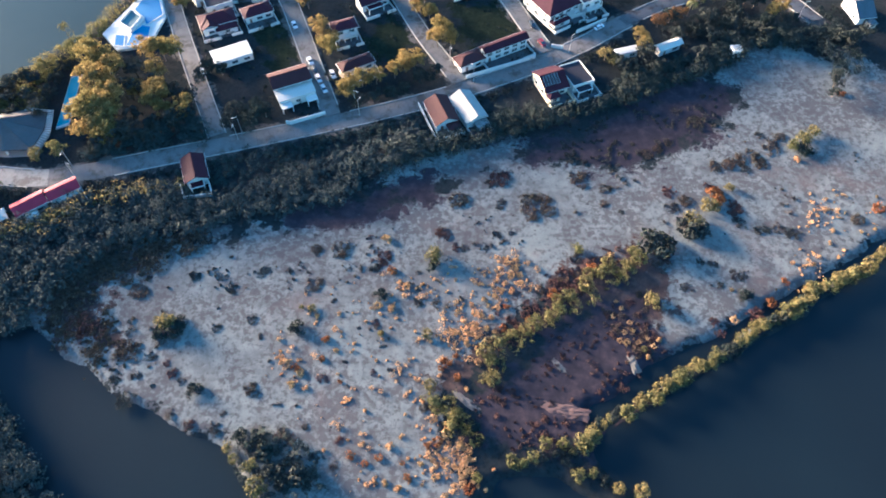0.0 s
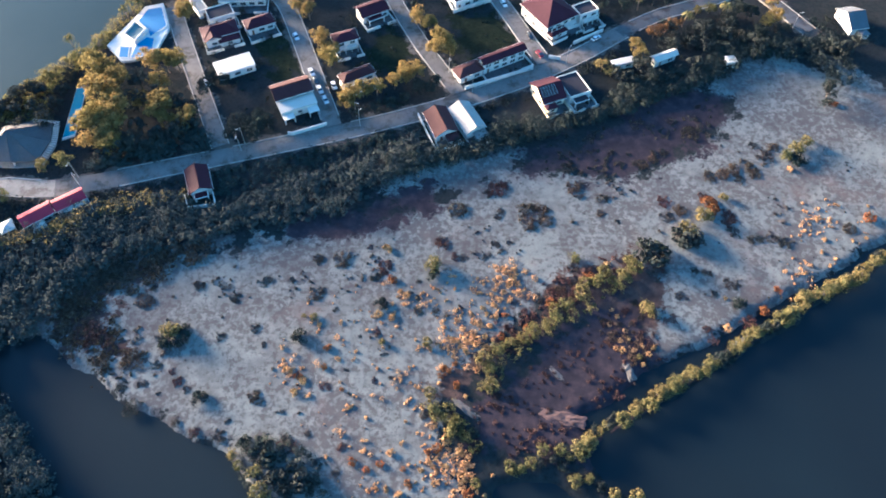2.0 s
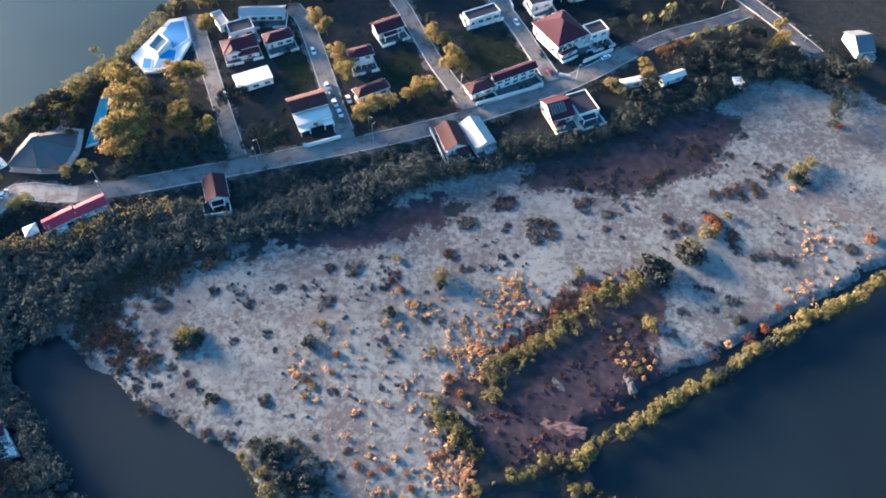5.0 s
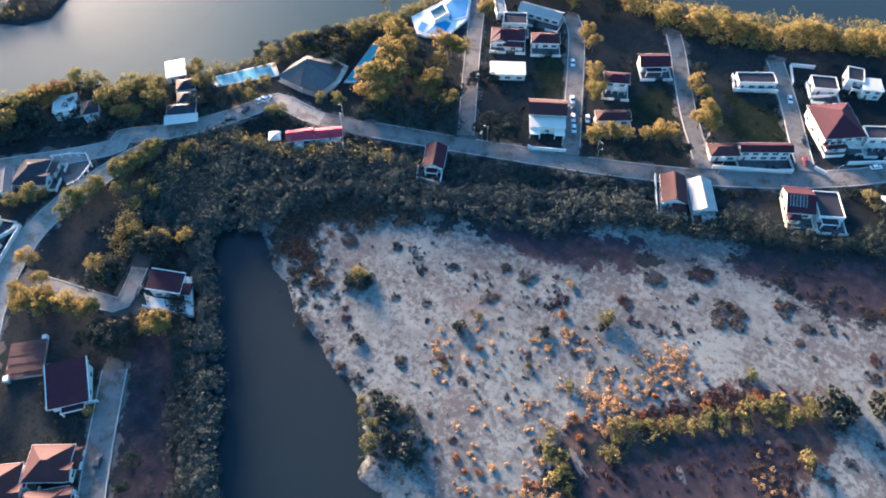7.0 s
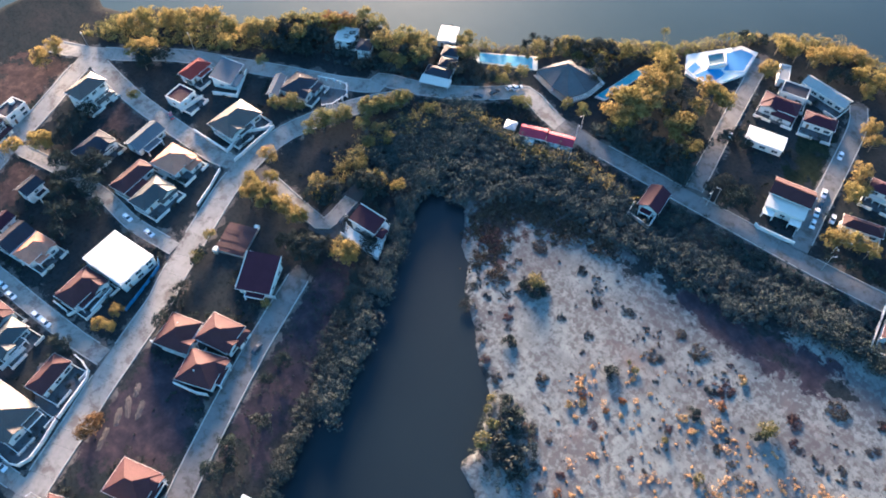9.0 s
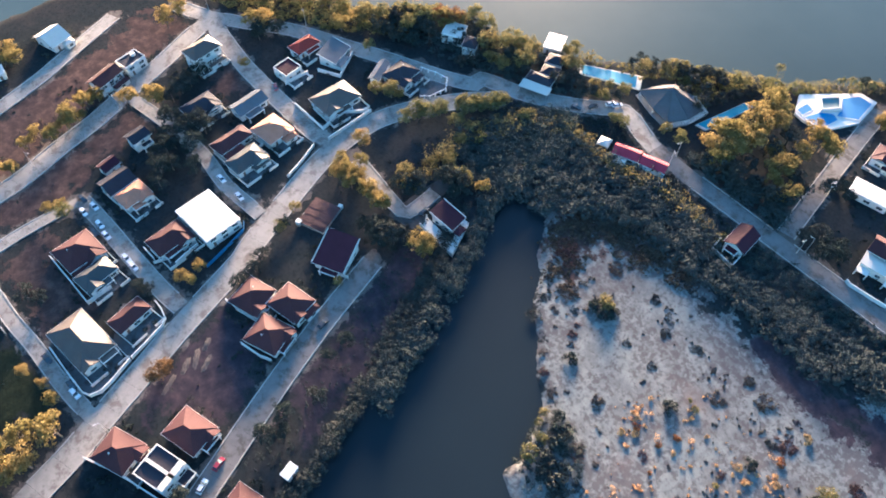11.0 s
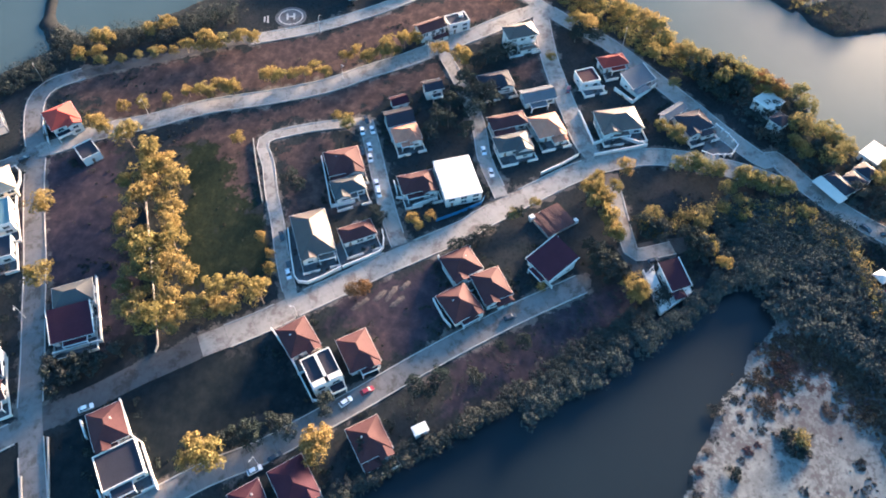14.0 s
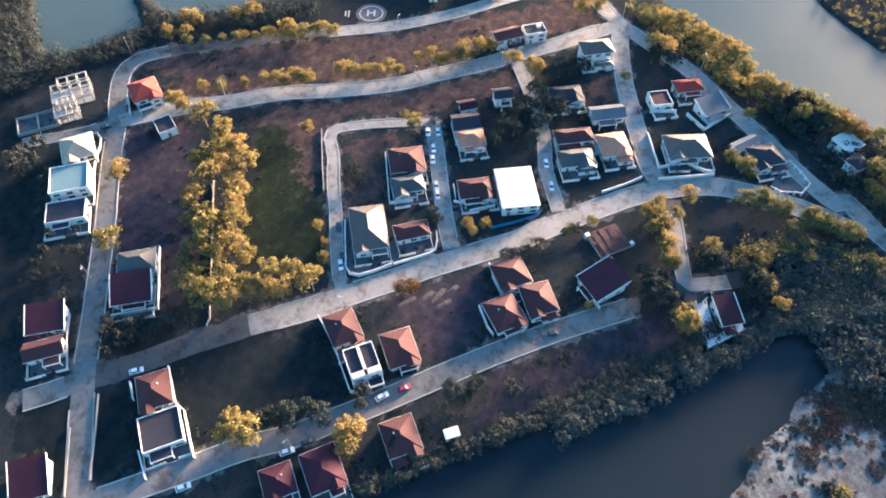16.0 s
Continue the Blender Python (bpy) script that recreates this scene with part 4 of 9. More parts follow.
        ww, wd = w * rng.uniform(0.4, 0.6), rng.uniform(2.6, 3.6)
        px = rng.choice((-1, 1)) * (w - ww) / 2 * 0.9
        boxes("wing_wall", wall_mat, top, (px - ww / 2, px + ww / 2, -b - wd, -b - 0.02, -0.3, 2.2))
        bm, rise = roof_mesh(ww, wd, 2.2, "hip", 0.5, 0.4)
        bmesh.ops.translate(bm, verts=bm.verts[:], vec=(px, -b - wd / 2 + 0.3, 0))
        part("wing_roof", bm, roof_mat, top)
        window(top, px, -b - wd, 1.4, 1.8, 1.3, 0)
    if w > 7 and not annex and roof_mat is not WHITE_ROOF:
        m = pose(x, y, 0, 0, 0, turn)
        out = next((q for q in (5.2, 4.4, 3.8) if not any(on_road(m @ Vector((u * w, -b - q, 0)), 0.4) for u in (-0.55, -0.2, 0.2, 0.55))), 0)
        if out:
            boxes("front_wall", wall_mat, top, (-a - 1, -a + w * 0.45, -b - out - 0.1, -b - out + 0.1, -0.3, 1.25))
            boxes("front_wall", wall_mat, top, (-a + w * 0.75, a + 1, -b - out - 0.1, -b - out + 0.1, -0.3, 1.25))
            boxes("terrace", ASPHALT, top, (-a, a, -b - out + 0.6, -b - 0.02, -0.3, 0.09))
            for u in (-0.5, 0.5):
                boxes("side_wall", wall_mat, top, (u * w * 1.1 - 0.09, u * w * 1.1 + 0.09, -b - out + 0.1, b * 0.6, -0.3, 1.1))
    if annex:
        boxes("annex_wall", wall_mat, top, (-a, a, -b - annex, -b - 0.13, -0.3, 3.6))
        bm = bmesh.new()
        box(bm, -a - 0.3, a + 0.3, -annex / 2 - 0.3, annex / 2 - 0.02, 0, 0.18, turn=pose(0, -b - annex / 2 - 0.05, 3.75, 4))
        part("annex_roof", bm, WHITE_ROOF, top)
        for k in range(3):
            window(top, -a + (k + 0.5) * w / 3, -b - annex, 1.6, 1.8, 1.4, 0)
        boxes("terrace_slab", WHITE_WALL, top, (-a, -a + w * 0.3, -b - annex - 3.0, -b - annex - 0.1, 2.2, 2.4))
        boxes("terrace_slab", WHITE_WALL, top, (a - w * 0.3, a, -b - annex - 3.0, -b - annex - 0.1, 2.2, 2.4))
        for e in (-a + 0.2, -a + w * 0.3 - 0.2, a - w * 0.3 + 0.2, a - 0.2):
            boxes("column", WHITE_WALL, top, (e - 0.15, e + 0.15, -b - annex - 2.95, -b - annex - 2.65, -0.3, 2.2))
    if balcony:
        bw = w * 0.86
        for q in range(1, max(2, storeys)):
            z0 = 2.35 * q
            boxes("balcony_slab", WHITE_WALL, top, (-bw / 2, bw / 2, -b - 1.7, -b - 0.13, z0 - 0.1, z0 + 0.12))
            boxes("balcony_rail", WHITE_WALL, top, (-bw / 2, bw / 2, -b - 1.7, -b - 1.6, z0 + 0.85, z0 + 1.0))
        k = max(3, int(bw / 2.2))
        for i in range(k + 1):
            cx = -bw / 2 + 0.12 + i * (bw - 0.24) / k
            boxes("column", WHITE_WALL, top, (cx - 0.12, cx + 0.12, -b - 1.7, -b - 1.46, -0.3, z - 0.05))
    if solar:
        up = (b + 0.7) * 0.522
        ang = math.atan2(up, b + 0.7)
        for i in range(5):
            for j in range(3):
                bm = bmesh.new()
                px, py = -a + 0.9 + i * 1.15, -0.95 - j * 1.3
                m = pose(px, py, z + 0.36 + up + py * math.tan(ang), math.degrees(ang))
                box(bm, -0.52, 0.52, -0.6, 0.6, 0, 0.05, turn=m)
                panel = part("solar_panel", bm, PANEL, top)
                for e in (-0.56, 0.56):
                    bm = bmesh.new()
                    box(bm, e - 0.05, e + 0.05, -0.64, 0.64, 0, 0.08, turn=m)
                    part("panel_frame", bm, METAL, panel)
    return top


house(-175.6, -178.3, 135, 11.8, 12.8, 2, "hip", RED_ROOF, WHITE_WALL, "white two-storey house with a terracotta red hip roof", porch=True)
house(-161.4, -161.6, 138, 6.9, 8.8, 1, "flat", DARK_ROOF, WHITE_WALL, "small white house with a dark flat roof")
house(-139.3, -186.3, 130, 12.3, 13.2, 2, "hip", CREAM_ROOF, CREAM_WALL, "cream two-storey house with a pale hip roof")
house(-124.7, -180.5, 122, 13.7, 13.0, 2, "flat", POOL_DECK, WHITE_WALL, "white flat-roofed block with a blue painted terrace")
house(-111.7, -174.0, 120, 13.8, 9.7, 1, "flat", DARK_ROOF, WHITE_WALL, "low white house with a dark flat roof", porch=True)
house(-98.3, -136.5, 119, 12.9, 9.3, 2, "hip", TEAL_ROOF, WHITE_WALL, "white house with a teal grey hip roof", balcony=True)
house(-88.5, -133.0, 117, 13.5, 11.3, 1, "mono", MAROON_ROOF, WHITE_WALL, "white house with a plain maroon single-pitch roof", porch=True)
house(-70.5, -153.9, 118, 12.3, 10.3, 1, "mono", MAROON_ROOF, WHITE_WALL, "white house with a dark maroon single-pitch roof")
house(-60.9, -148.3, 124, 12.2, 7.2, 1, "gable_x", BROWN_ROOF, WHITE_WALL, "low house with a brown gable roof")
house(-24.0, -127.3, 122, 10.6, 11.4, 1, "mono", MAROON_ROOF, WHITE_WALL, "house with a maroon single-pitch roof and white porch")
house(-58.2, -107.5, 126, 10.3, 12.1, 1, "hip", BROWN_ROOF, WHITE_WALL, "house with a rusty brown hip roof", porch=True)
house(-47.6, -99.3, 128, 12.0, 11.4, 1, "flat", DARK_ROOF, WHITE_WALL, "white house with a dark flat grey-green roof", porch=True)
house(-43.3, -59.7, 128, 9.4, 9.6, 1, "hip", MAROON_ROOF, WHITE_WALL, "house with a maroon hip roof by the lower road")
house(-50.2, -48.8, 130, 10.8, 12.8, 1, "hip", MAROON_ROOF, WHITE_WALL, "large house with a maroon hip roof near the canal")
house(-94.9, -59.8, 131, 10.5, 12.0, 1, "hip", BROWN_ROOF, WHITE_WALL, "white house with an orange-brown hip roof")
house(-84.6, -49.2, 127, 9.6, 11.0, 2, "frame", DARK_ROOF, WHITE_WALL, "modern white house with two dark roof panels", porch=True)
house(-93.1, -39.7, 125, 10.4, 12.9, 1, "hip", BROWN_ROOF, WHITE_WALL, "house with a brown pyramid roof beside the modern house", porch=True)
house(-65.6, -30.4, 126, 10.4, 11.6, 1, "hip", BROWN_ROOF, WHITE_WALL, "house with a brown hip roof between road and canal")
house(-70.9, -16.2, 124, 4.0, 2.5, 1, "flat", WHITE_ROOF, WHITE_WALL, "small white garden shed on the canal bank")
house(-130.8, -12.0, 126, 11.7, 11.1, 1, "hip", BROWN_ROOF, WHITE_WALL, "house with a brown hip roof in a group of three")
house(-123.6, -0.8, 121, 10.6, 12.2, 1, "hip", BROWN_ROOF, WHITE_WALL, "house with a maroon-brown hip roof beside the boulevard")
house(-115.1, -10.5, 130, 11.2, 12.4, 1, "hip", BROWN_ROOF, WHITE_WALL, "house with a bright brown hip roof and white walls", porch=True)
house(-136.4, 18.7, 45, 12.0, 13.3, 1, "mono", MAROON_ROOF, WHITE_WALL, "white-edged house with a dark maroon roof", porch=True)
house(-136.2, 60.0, 118, 7.8, 10.4, 1, "mono", MAROON_ROOF, WHITE_WALL, "white house with a maroon roof at the canal head")
house(-135.6, -65.5, 116, 12.8, 19.7, 1, "hip", TAUPE_ROOF, WHITE_WALL, "large villa with a taupe grey hip roof", porch=True)
house(-138.7, -50.2, 121, 12.5, 7.2, 1, "hip", BROWN_ROOF, WHITE_WALL, "low house with a brown hip roof and garden")
house(-170.7, -62.5, 115, 13.7, 12.7, 1, "hip", BROWN_ROOF, WHITE_WALL, "white house with a brown hip roof on the inner road")
house(-159.0, -58.2, 118, 12.5, 8.0, 1, "hip", TEAL_ROOF, WHITE_WALL, "white house with a grey-teal hip roof", porch=True)
house(-197.2, -46.0, 117, 11.4, 9.3, 1, "gable_x", DARK_ROOF, WHITE_WALL, "house with a dark slate gable roof")
house(-206.6, -47.8, 121, 7.2, 5.9, 1, "gable_x", MAROON_ROOF, WHITE_WALL, "narrow house with a dark maroon gable roof")
house(-188.7, -41.6, 116, 11.1, 8.6, 1, "hip", PINK_ROOF, WHITE_WALL, "house with a pinkish tiled hip roof")
house(-164.5, -32.9, 115, 13.8, 9.5, 1, "hip", BROWN_ROOF, WHITE_WALL, "white house with a brown hip roof beside the hall", porch=True)
house(-167.9, -18.4, 113, 13.6, 18.6, 2, "flat", WHITE_ROOF, WHITE_WALL, "large hall with a bright white flat roof")
house(-215.6, -35.2, 117, 8.1, 6.6, 2, "gable_x", DARK_ROOF, WHITE_WALL, "small white house with a dark roof under trees", porch=True)
house(-224.8, -10.0, 114, 14.0, 9.0, 1, "hip", DARK_ROOF, WHITE_WALL, "low house with a dark grey hip roof")
house(-201.7, -2.6, 115, 15.4, 7.7, 1, "hip", BROWN_ROOF, WHITE_WALL, "house with a brown hip roof by the inner lane")
house(-190.2, 0.4, 115, 14.3, 8.8, 1, "hip", TEAL_ROOF, WHITE_WALL, "house with a dark teal roof by the inner lane")
house(-201.4, 13.2, 116, 12.0, 12.3, 1, "hip", PINK_ROOF, WHITE_WALL, "white house with a pale pink tiled hip roof")
house(-218.6, 8.2, 115, 14.2, 8.0, 1, "gable_x", GREY_ROOF, WHITE_WALL, "house with a blue-grey gable roof")
house(-253.3, -2.4, 116, 14.0, 9.4, 3, "hip", TAUPE_ROOF, WHITE_WALL, "tall white villa with colonnaded balconies", balcony=True)
house(-233.3, 28.2, 116, 8.3, 8.2, 1, "flat", MAROON_ROOF, WHITE_WALL, "small white-edged flat house with a maroon roof")
house(-244.5, 38.7, 115, 12.3, 7.6, 1, "hip", RED_ROOF, WHITE_WALL, "house with a bright red hip roof near the lake road")
house(-234.7, 49.0, 131, 12.6, 9.0, 1, "mono", GREY_ROOF, WHITE_WALL, "house with a blue-grey single-pitch roof in a walled corner lot")
house(-208.7, 41.2, 109, 17.4, 12.5, 1, "hip", TAUPE_ROOF, WHITE_WALL, "large white house with a taupe grey hip roof", porch=True)
house(-216.8, 63.0, 136, 12.0, 4.9, 1, "gable_x", GREY_ROOF, WHITE_WALL, "grey house with white columns")
house(-212.4, 70.9, 119, 12.6, 11.0, 1, "hip", DARK_ROOF, WHITE_WALL, "wide low house with a dark grey hip roof")
house(-253.7, -42.3, 127, 13.1, 7.8, 2, "gable_x", BROWN_ROOF, WHITE_WALL, "white two-storey terrace with a rusty brown roof", balcony=True)
house(-260.6, -31.2, 120, 9.7, 6.8, 2, "flat", DARK_ROOF, WHITE_WALL, "white flat-roofed block with dark roof slab")
house(-289.8, -60.3, 125, 9.9, 12.8, 1, "gable_x", WHITE_ROOF, WHITE_WALL, "white-roofed shelter by the outer road")
house(-227.6, 101.6, 45, 8.4, 8.6, 2, "flat", WHITE_ROOF, WHITE_WALL, "white-roofed lakeside cabin under trees")
house(-217.0, 104.6, 48, 6.6, 7.5, 2, "hip", DARK_ROOF, WHITE_WALL, "lakeside house with a dark roof and white balcony", balcony=True)
house(-205.8, 139.7, 46, 7.5, 9.8, 1, "flat", WHITE_ROOF, WHITE_WALL, "white-roofed pavilion standing over the lake")
house(-195.4, 134.4, 43, 7.4, 6.6, 1, "hip", DARK_ROOF, WHITE_WALL, "dark grey hip-roofed lakeside cottage")
house(-190.1, 129.2, 41, 7.5, 6.3, 1, "hip", DARK_ROOF, WHITE_WALL, "dark grey hip-roofed lakeside cottage")
house(-187.4, 123.0, 38, 11.1, 6.0, 1, "hip", DARK_ROOF, WHITE_WALL, "dark grey lakeside house with a pale canopy")
house(-138.7, 135.2, 40, 10.5, 6.2, 1, "gable_x", CRIMSON_ROOF, WHITE_WALL, "low roadside shop with a red roof")
house(-129.9, 141.6, 37, 10.4, 5.8, 1, "gable_x", CRIMSON_ROOF, WHITE_WALL, "low roadside stall with a red roof")
house(-88.6, 151.6, 22, 8.2, 11.4, 1, "gable_y", MAROON_ROOF, WHITE_WALL, "small house with a maroon gable roof and white porch", porch=True)
house(-87.5, 208.6, 28, 14.1, 7.4, 1, "flat", WHITE_ROOF, WHITE_WALL, "white box house with a bright flat roof")
house(-62.9, 194.4, 26, 14.8, 8.9, 2, "gable_x", BROWN_ROOF, WHITE_WALL, "white two-storey house with an orange gable roof and white annex", annex=5.5)
house(-97.1, 227.8, 25, 14.7, 8.5, 1, "hip", MAROON_ROOF, WHITE_WALL, "white house with a dark maroon hip roof")
house(-82.2, 233.4, 28, 12.3, 7.0, 1, "hip", MAROON_ROOF, WHITE_WALL, "low house with a maroon hip roof")
house(-91.7, 249.0, 6, 19.8, 6.5, 1, "gable_x", PALE_ROOF, WHITE_WALL, "long shed with a grey metal roof")
house(-108.9, 243.0, 36, 4.3, 9.8, 1, "flat", PALE_ROOF, WHITE_WALL, "small shed with a pale roof")
house(-99.3, 238.8, 27, 10.2, 7.5, 1, "flat", DARK_ROOF, WHITE_WALL, "dark flat-roofed house with white parapets")
house(-46.0, 223.6, 23, 10.4, 6.5, 2, "hip", MAROON_ROOF, WHITE_WALL, "white terraced house with a maroon roof", balcony=True)
house(-39.6, 204.8, 31, 13.9, 5.8, 1, "hip", BROWN_ROOF, WHITE_WALL, "low house with an orange-brown hip roof")
house(-37.1, 243.2, 31, 12.7, 8.4, 1, "gable_x", MAROON_ROOF, WHITE_WALL, "white house with a dark maroon roof and porch", porch=True)
house(2.6, 254.0, 29, 15.2, 6.1, 1, "flat", DARK_ROOF, WHITE_WALL, "dark flat-roofed house in a white-walled lot")
house(27.3, 265.0, 23, 9.8, 7.6, 1, "flat", DARK_ROOF, WHITE_WALL, "dark-roofed house with white parapets")
house(36.8, 274.1, 12, 6.3, 8.2, 2, "flat", DARK_ROOF, WHITE_WALL, "modern white house with a dark roof", porch=True)
house(43.7, 271.4, 22, 7.4, 6.9, 2, "flat", WHITE_ROOF, WHITE_WALL, "modern white house with stacked terraces")
house(35.9, 243.3, 35, 16.5, 18.3, 2, "hip", MAROON_ROOF, WHITE_WALL, "large white villa with a deep maroon hip roof", balcony=True)
house(3.0, 208.8, 31, 11.3, 6.7, 1, "hip", BROWN_ROOF, WHITE_WALL, "low wing with an orange-brown hip roof")
house(16.3, 215.9, 30, 19.8, 5.0, 2, "gable_x", MAROON_ROOF, WHITE_WALL, "long white house with a dark maroon roof")
house(50.6, 244.6, 28, 8.7, 6.5, 2, "flat", DARK_ROOF, WHITE_WALL, "white villa with a dark flat roof terrace", balcony=True)
house(-6.6, 181.2, 23, 9.3, 13.0, 1, "gable_y", BROWN_ROOF, WHITE_WALL, "roadside house with a brown gable roof")
house(3.0, 183.5, 28, 8.5, 14.6, 1, "gable_y", PALE_ROOF, WHITE_WALL, "roadside house with a pale metal gable roof")
house(33.2, 198.6, 24, 10.0, 12.4, 1, "gable_x", MAROON_ROOF, CREAM_WALL, "cream house with solar panels on a maroon roof", solar=True)
house(43.0, 202.0, 25, 8.8, 11.5, 1, "flat", DARK_ROOF, WHITE_WALL, "white house with a dark grey-green roof slab")
house(63.2, 215.8, 19, 8.8, 2.5, 1, "flat", WHITE_ROOF, WHITE_WALL, "long low white-roofed shed under trees")
house(79.9, 219.3, 28, 11.0, 3.5, 1, "gable_x", WHITE_ROOF, WHITE_WALL, "white-roofed shed at the sand edge")
house(105.7, 218.3, 10, 3.3, 3.3, 1, "flat", WHITE_ROOF, WHITE_WALL, "tiny white hut on the sand")
house(160.1, 244.4, 12, 7.8, 13.6, 1, "gable_x", GREY_ROOF, WHITE_WALL, "grey metal-roofed shed by the bypass")
house(-276.3, -83.1, 100, 3.8, 5.8, 1, "flat", WHITE_ROOF, WHITE_WALL, "tiny white hut beside the outer road")


def corner_terrace():
    """An L-shaped white terrace on two sides of the house at the canal head."""
    o = Vector((-141.1, 53.8, 0))
    ring = [Vector((x, y, 0)) - o for x, y in ((-141.1, 53.8), (-136.5, 50.6), (-122.0, 55.7), (-132.4, 66.8), (-135.5, 65.3), (-127.6, 58.0), (-137.9, 54.6))]
    top = empty("terrace", Matrix.Translation(o))
    tagged(top, "white L-shaped terrace with parapets beside a canal house", "terrace")
    bm = bmesh.new()
    n = len(ring)
    solid(bm, [(p.x, p.y, z) for z in (-0.3, 0.9) for p in ring], [tuple(range(n, 2 * n)), *[(i, (i + 1) % n, n + (i + 1) % n, n + i) for i in range(n)]])
    bmesh.ops.recalc_face_normals(bm, faces=bm.faces[:])
    part("deck", bm, WHITE_WALL, top)
    for p, q in zip(ring[:4], ring[1:4]):
        d = q - p
        m = Matrix.Translation(p) @ Matrix.Rotation(math.atan2(d.y, d.x), 4, "Z")
        bm = bmesh.new()
        box(bm, 0.15, d.length - 0.15, 0.0, 0.2, 0.9, 1.7, turn=m)
        part("parapet", bm, WHITE_WALL, top)
        for k in range(int(d.length / 3.2) + 1):
            bm = bmesh.new()
            box(bm, k * 3.2, k * 3.2 + 0.3, -0.05, 0.25, 0.9, 1.95, turn=m)
            part("pier", bm, WHITE_WALL, top)


corner_terrace()


def lot_wall(points, h):
    """A painted boundary wall round a lot, with piers and a coping."""
    pairs = [(p, q) for p, q in zip(points, points[1:]) if not any(on_road(Vector((*p, 0)).lerp(Vector((*q, 0)), u), -0.3) for u in (0.25, 0.5, 0.75))]
    if not pairs:
        return
    top = empty("boundary_wall", pose(points[0][0], points[0][1], 0))
    tagged(top, "white painted boundary wall round a house lot" if h >= 1.0 else "low raw concrete boundary wall beside a road", "wall", "boundary walls", "structure")
    o = Vector((points[0][0], points[0][1], 0))
    mat = CONCRETE if h < 1.0 else WHITE_WALL
    for p, q in pairs:
        p, q = Vector((*p, 0)) - o, Vector((*q, 0)) - o
        d = q - p
        m = Matrix.Translation(p) @ Matrix.Rotation(math.atan2(d.y, d.x), 4, "Z")
        bm = bmesh.new()
        box(bm, 0, d.length, -0.09, 0.09, -0.4, h, turn=m)
        seg = part("panel", bm, mat, top)
        bm = bmesh.new()
        box(bm, -0.2, d.length + 0.2, -0.2, 0.2, h, h + 0.14, turn=m)
        part("coping", bm, mat, seg)
        bm = bmesh.new()
        k = max(1, int(d.length / 4))
        for i in range(k + 1):
            c = i * d.length / k
            box(bm, c - 0.17, c + 0.17, -0.17, 0.17, -0.4, h - 0.02, turn=m)
        part("pier_row", bm, mat, seg)


lot_wall([(-142.3, -130.9), (-122.5, -121.3), (-108.8, -114.7), (-96.0, -108.6), (-87.0, -104.2), (-84.4, -104.1)], 0.9)
lot_wall([(-108.1, -134.5), (-101.5, -131.1), (-85.5, -122.4), (-78.5, -135.5)], 1.6)
lot_wall([(-67.2, -108.3), (-57.1, -100.4), (-55.4, -96.4), (-43.3, -86.8)], 1.6)
lot_wall([(-59.0, -117.1), (-54.3, -113.2)], 1.6)
lot_wall([(-40.3, -103.1), (-33.8, -97.1)], 1.6)
lot_wall([(-116.4, -19.4), (-109.8, -15.0), (-107.3, -12.4)], 1.6)
lot_wall([(-134.0, -20.4), (-124.4, -12.1)], 1.6)
lot_wall([(-138.1, 10.3), (-127.1, 19.5)], 1.6)
lot_wall([(-148.5, 20.2), (-139.5, 27.4)], 1.6)
lot_wall([(-196.4, 32.0), (-202.2, 41.3), (-198.8, 52.8), (-190.5, 32.6)], 1.6)
lot_wall([(-229.6, 40.1), (-222.6, 47.5), (-234.6, 57.0)], 1.6)
lot_wall([(-227.0, 25.3), (-230.0, 35.5)], 1.6)
lot_wall([(-213.6, 25.7), (-196.4, 32.0)], 1.6)
lot_wall([(-173.3, -186.1), (-164.6, -179.9), (-172.9, -169.5)], 1.6)
lot_wall([(-4.6, 211.4), (-2.3, 201.1), (2.1, 201.1), (28.3, 213.1)], 1.6)
lot_wall([(24.2, 242.1), (35.0, 219.6), (39.3, 218.9), (45.4, 228.2), (57.7, 236.1)], 1.6)
lot_wall([(25.3, 246.3), (35.0, 232.8), (49.3, 239.4)], 1.6)
lot_wall([(-6.6, 254.2), (-3.3, 245.6), (12.2, 253.5)], 1.6)
lot_wall([(12.7, 272.2), (16.3, 261.7)], 1.6)
lot_wall([(12.7, 272.2), (21.6, 275.8)], 1.6)
lot_wall([(-61.7, 175.8), (-60.3, 175.6), (-48.6, 180.8), (-48.1, 183.8), (-55.6, 199.3)], 1.6)
lot_wall([(-15.1, 186.6), (-7.7, 168.8), (1.9, 173.0)], 1.6)
lot_wall([(20.9, 264.3), (24.3, 256.8), (31.6, 262.1)], 1.6)
lot_wall([(-29.2, -112.7), (-43.0, -119.5), (-52.8, -124.7)], 0.8)
lot_wall([(-23.0, -116.9), (-40.9, -126.9), (-52.4, -133.0)], 0.8)
lot_wall([(-138.4, 50.3), (-129.8, 52.8), (-123.6, 55.3), (-134.7, 64.9)], 1.6)
lot_wall([(-178.9, -101.4), (-166.4, -96.2), (-149.2, -88.6)], 0.8)
lot_wall([(-180.4, -101.9), (-185.4, -90.9), (-190.2, -78.6), (-194.6, -68.0)], 0.8)
lot_wall([(-137.6, -75.5), (-128.2, -71.9), (-118.4, -67.8), (-116.6, -65.9), (-116.7, -62.6), (-119.6, -58.4), (-124.3, -53.0)], 1.6)
lot_wall([(-124.8, -52.3), (-129.3, -46.0), (-132.7, -41.4), (-135.1, -40.2), (-139.0, -40.8), (-142.2, -42.0)], 1.4)
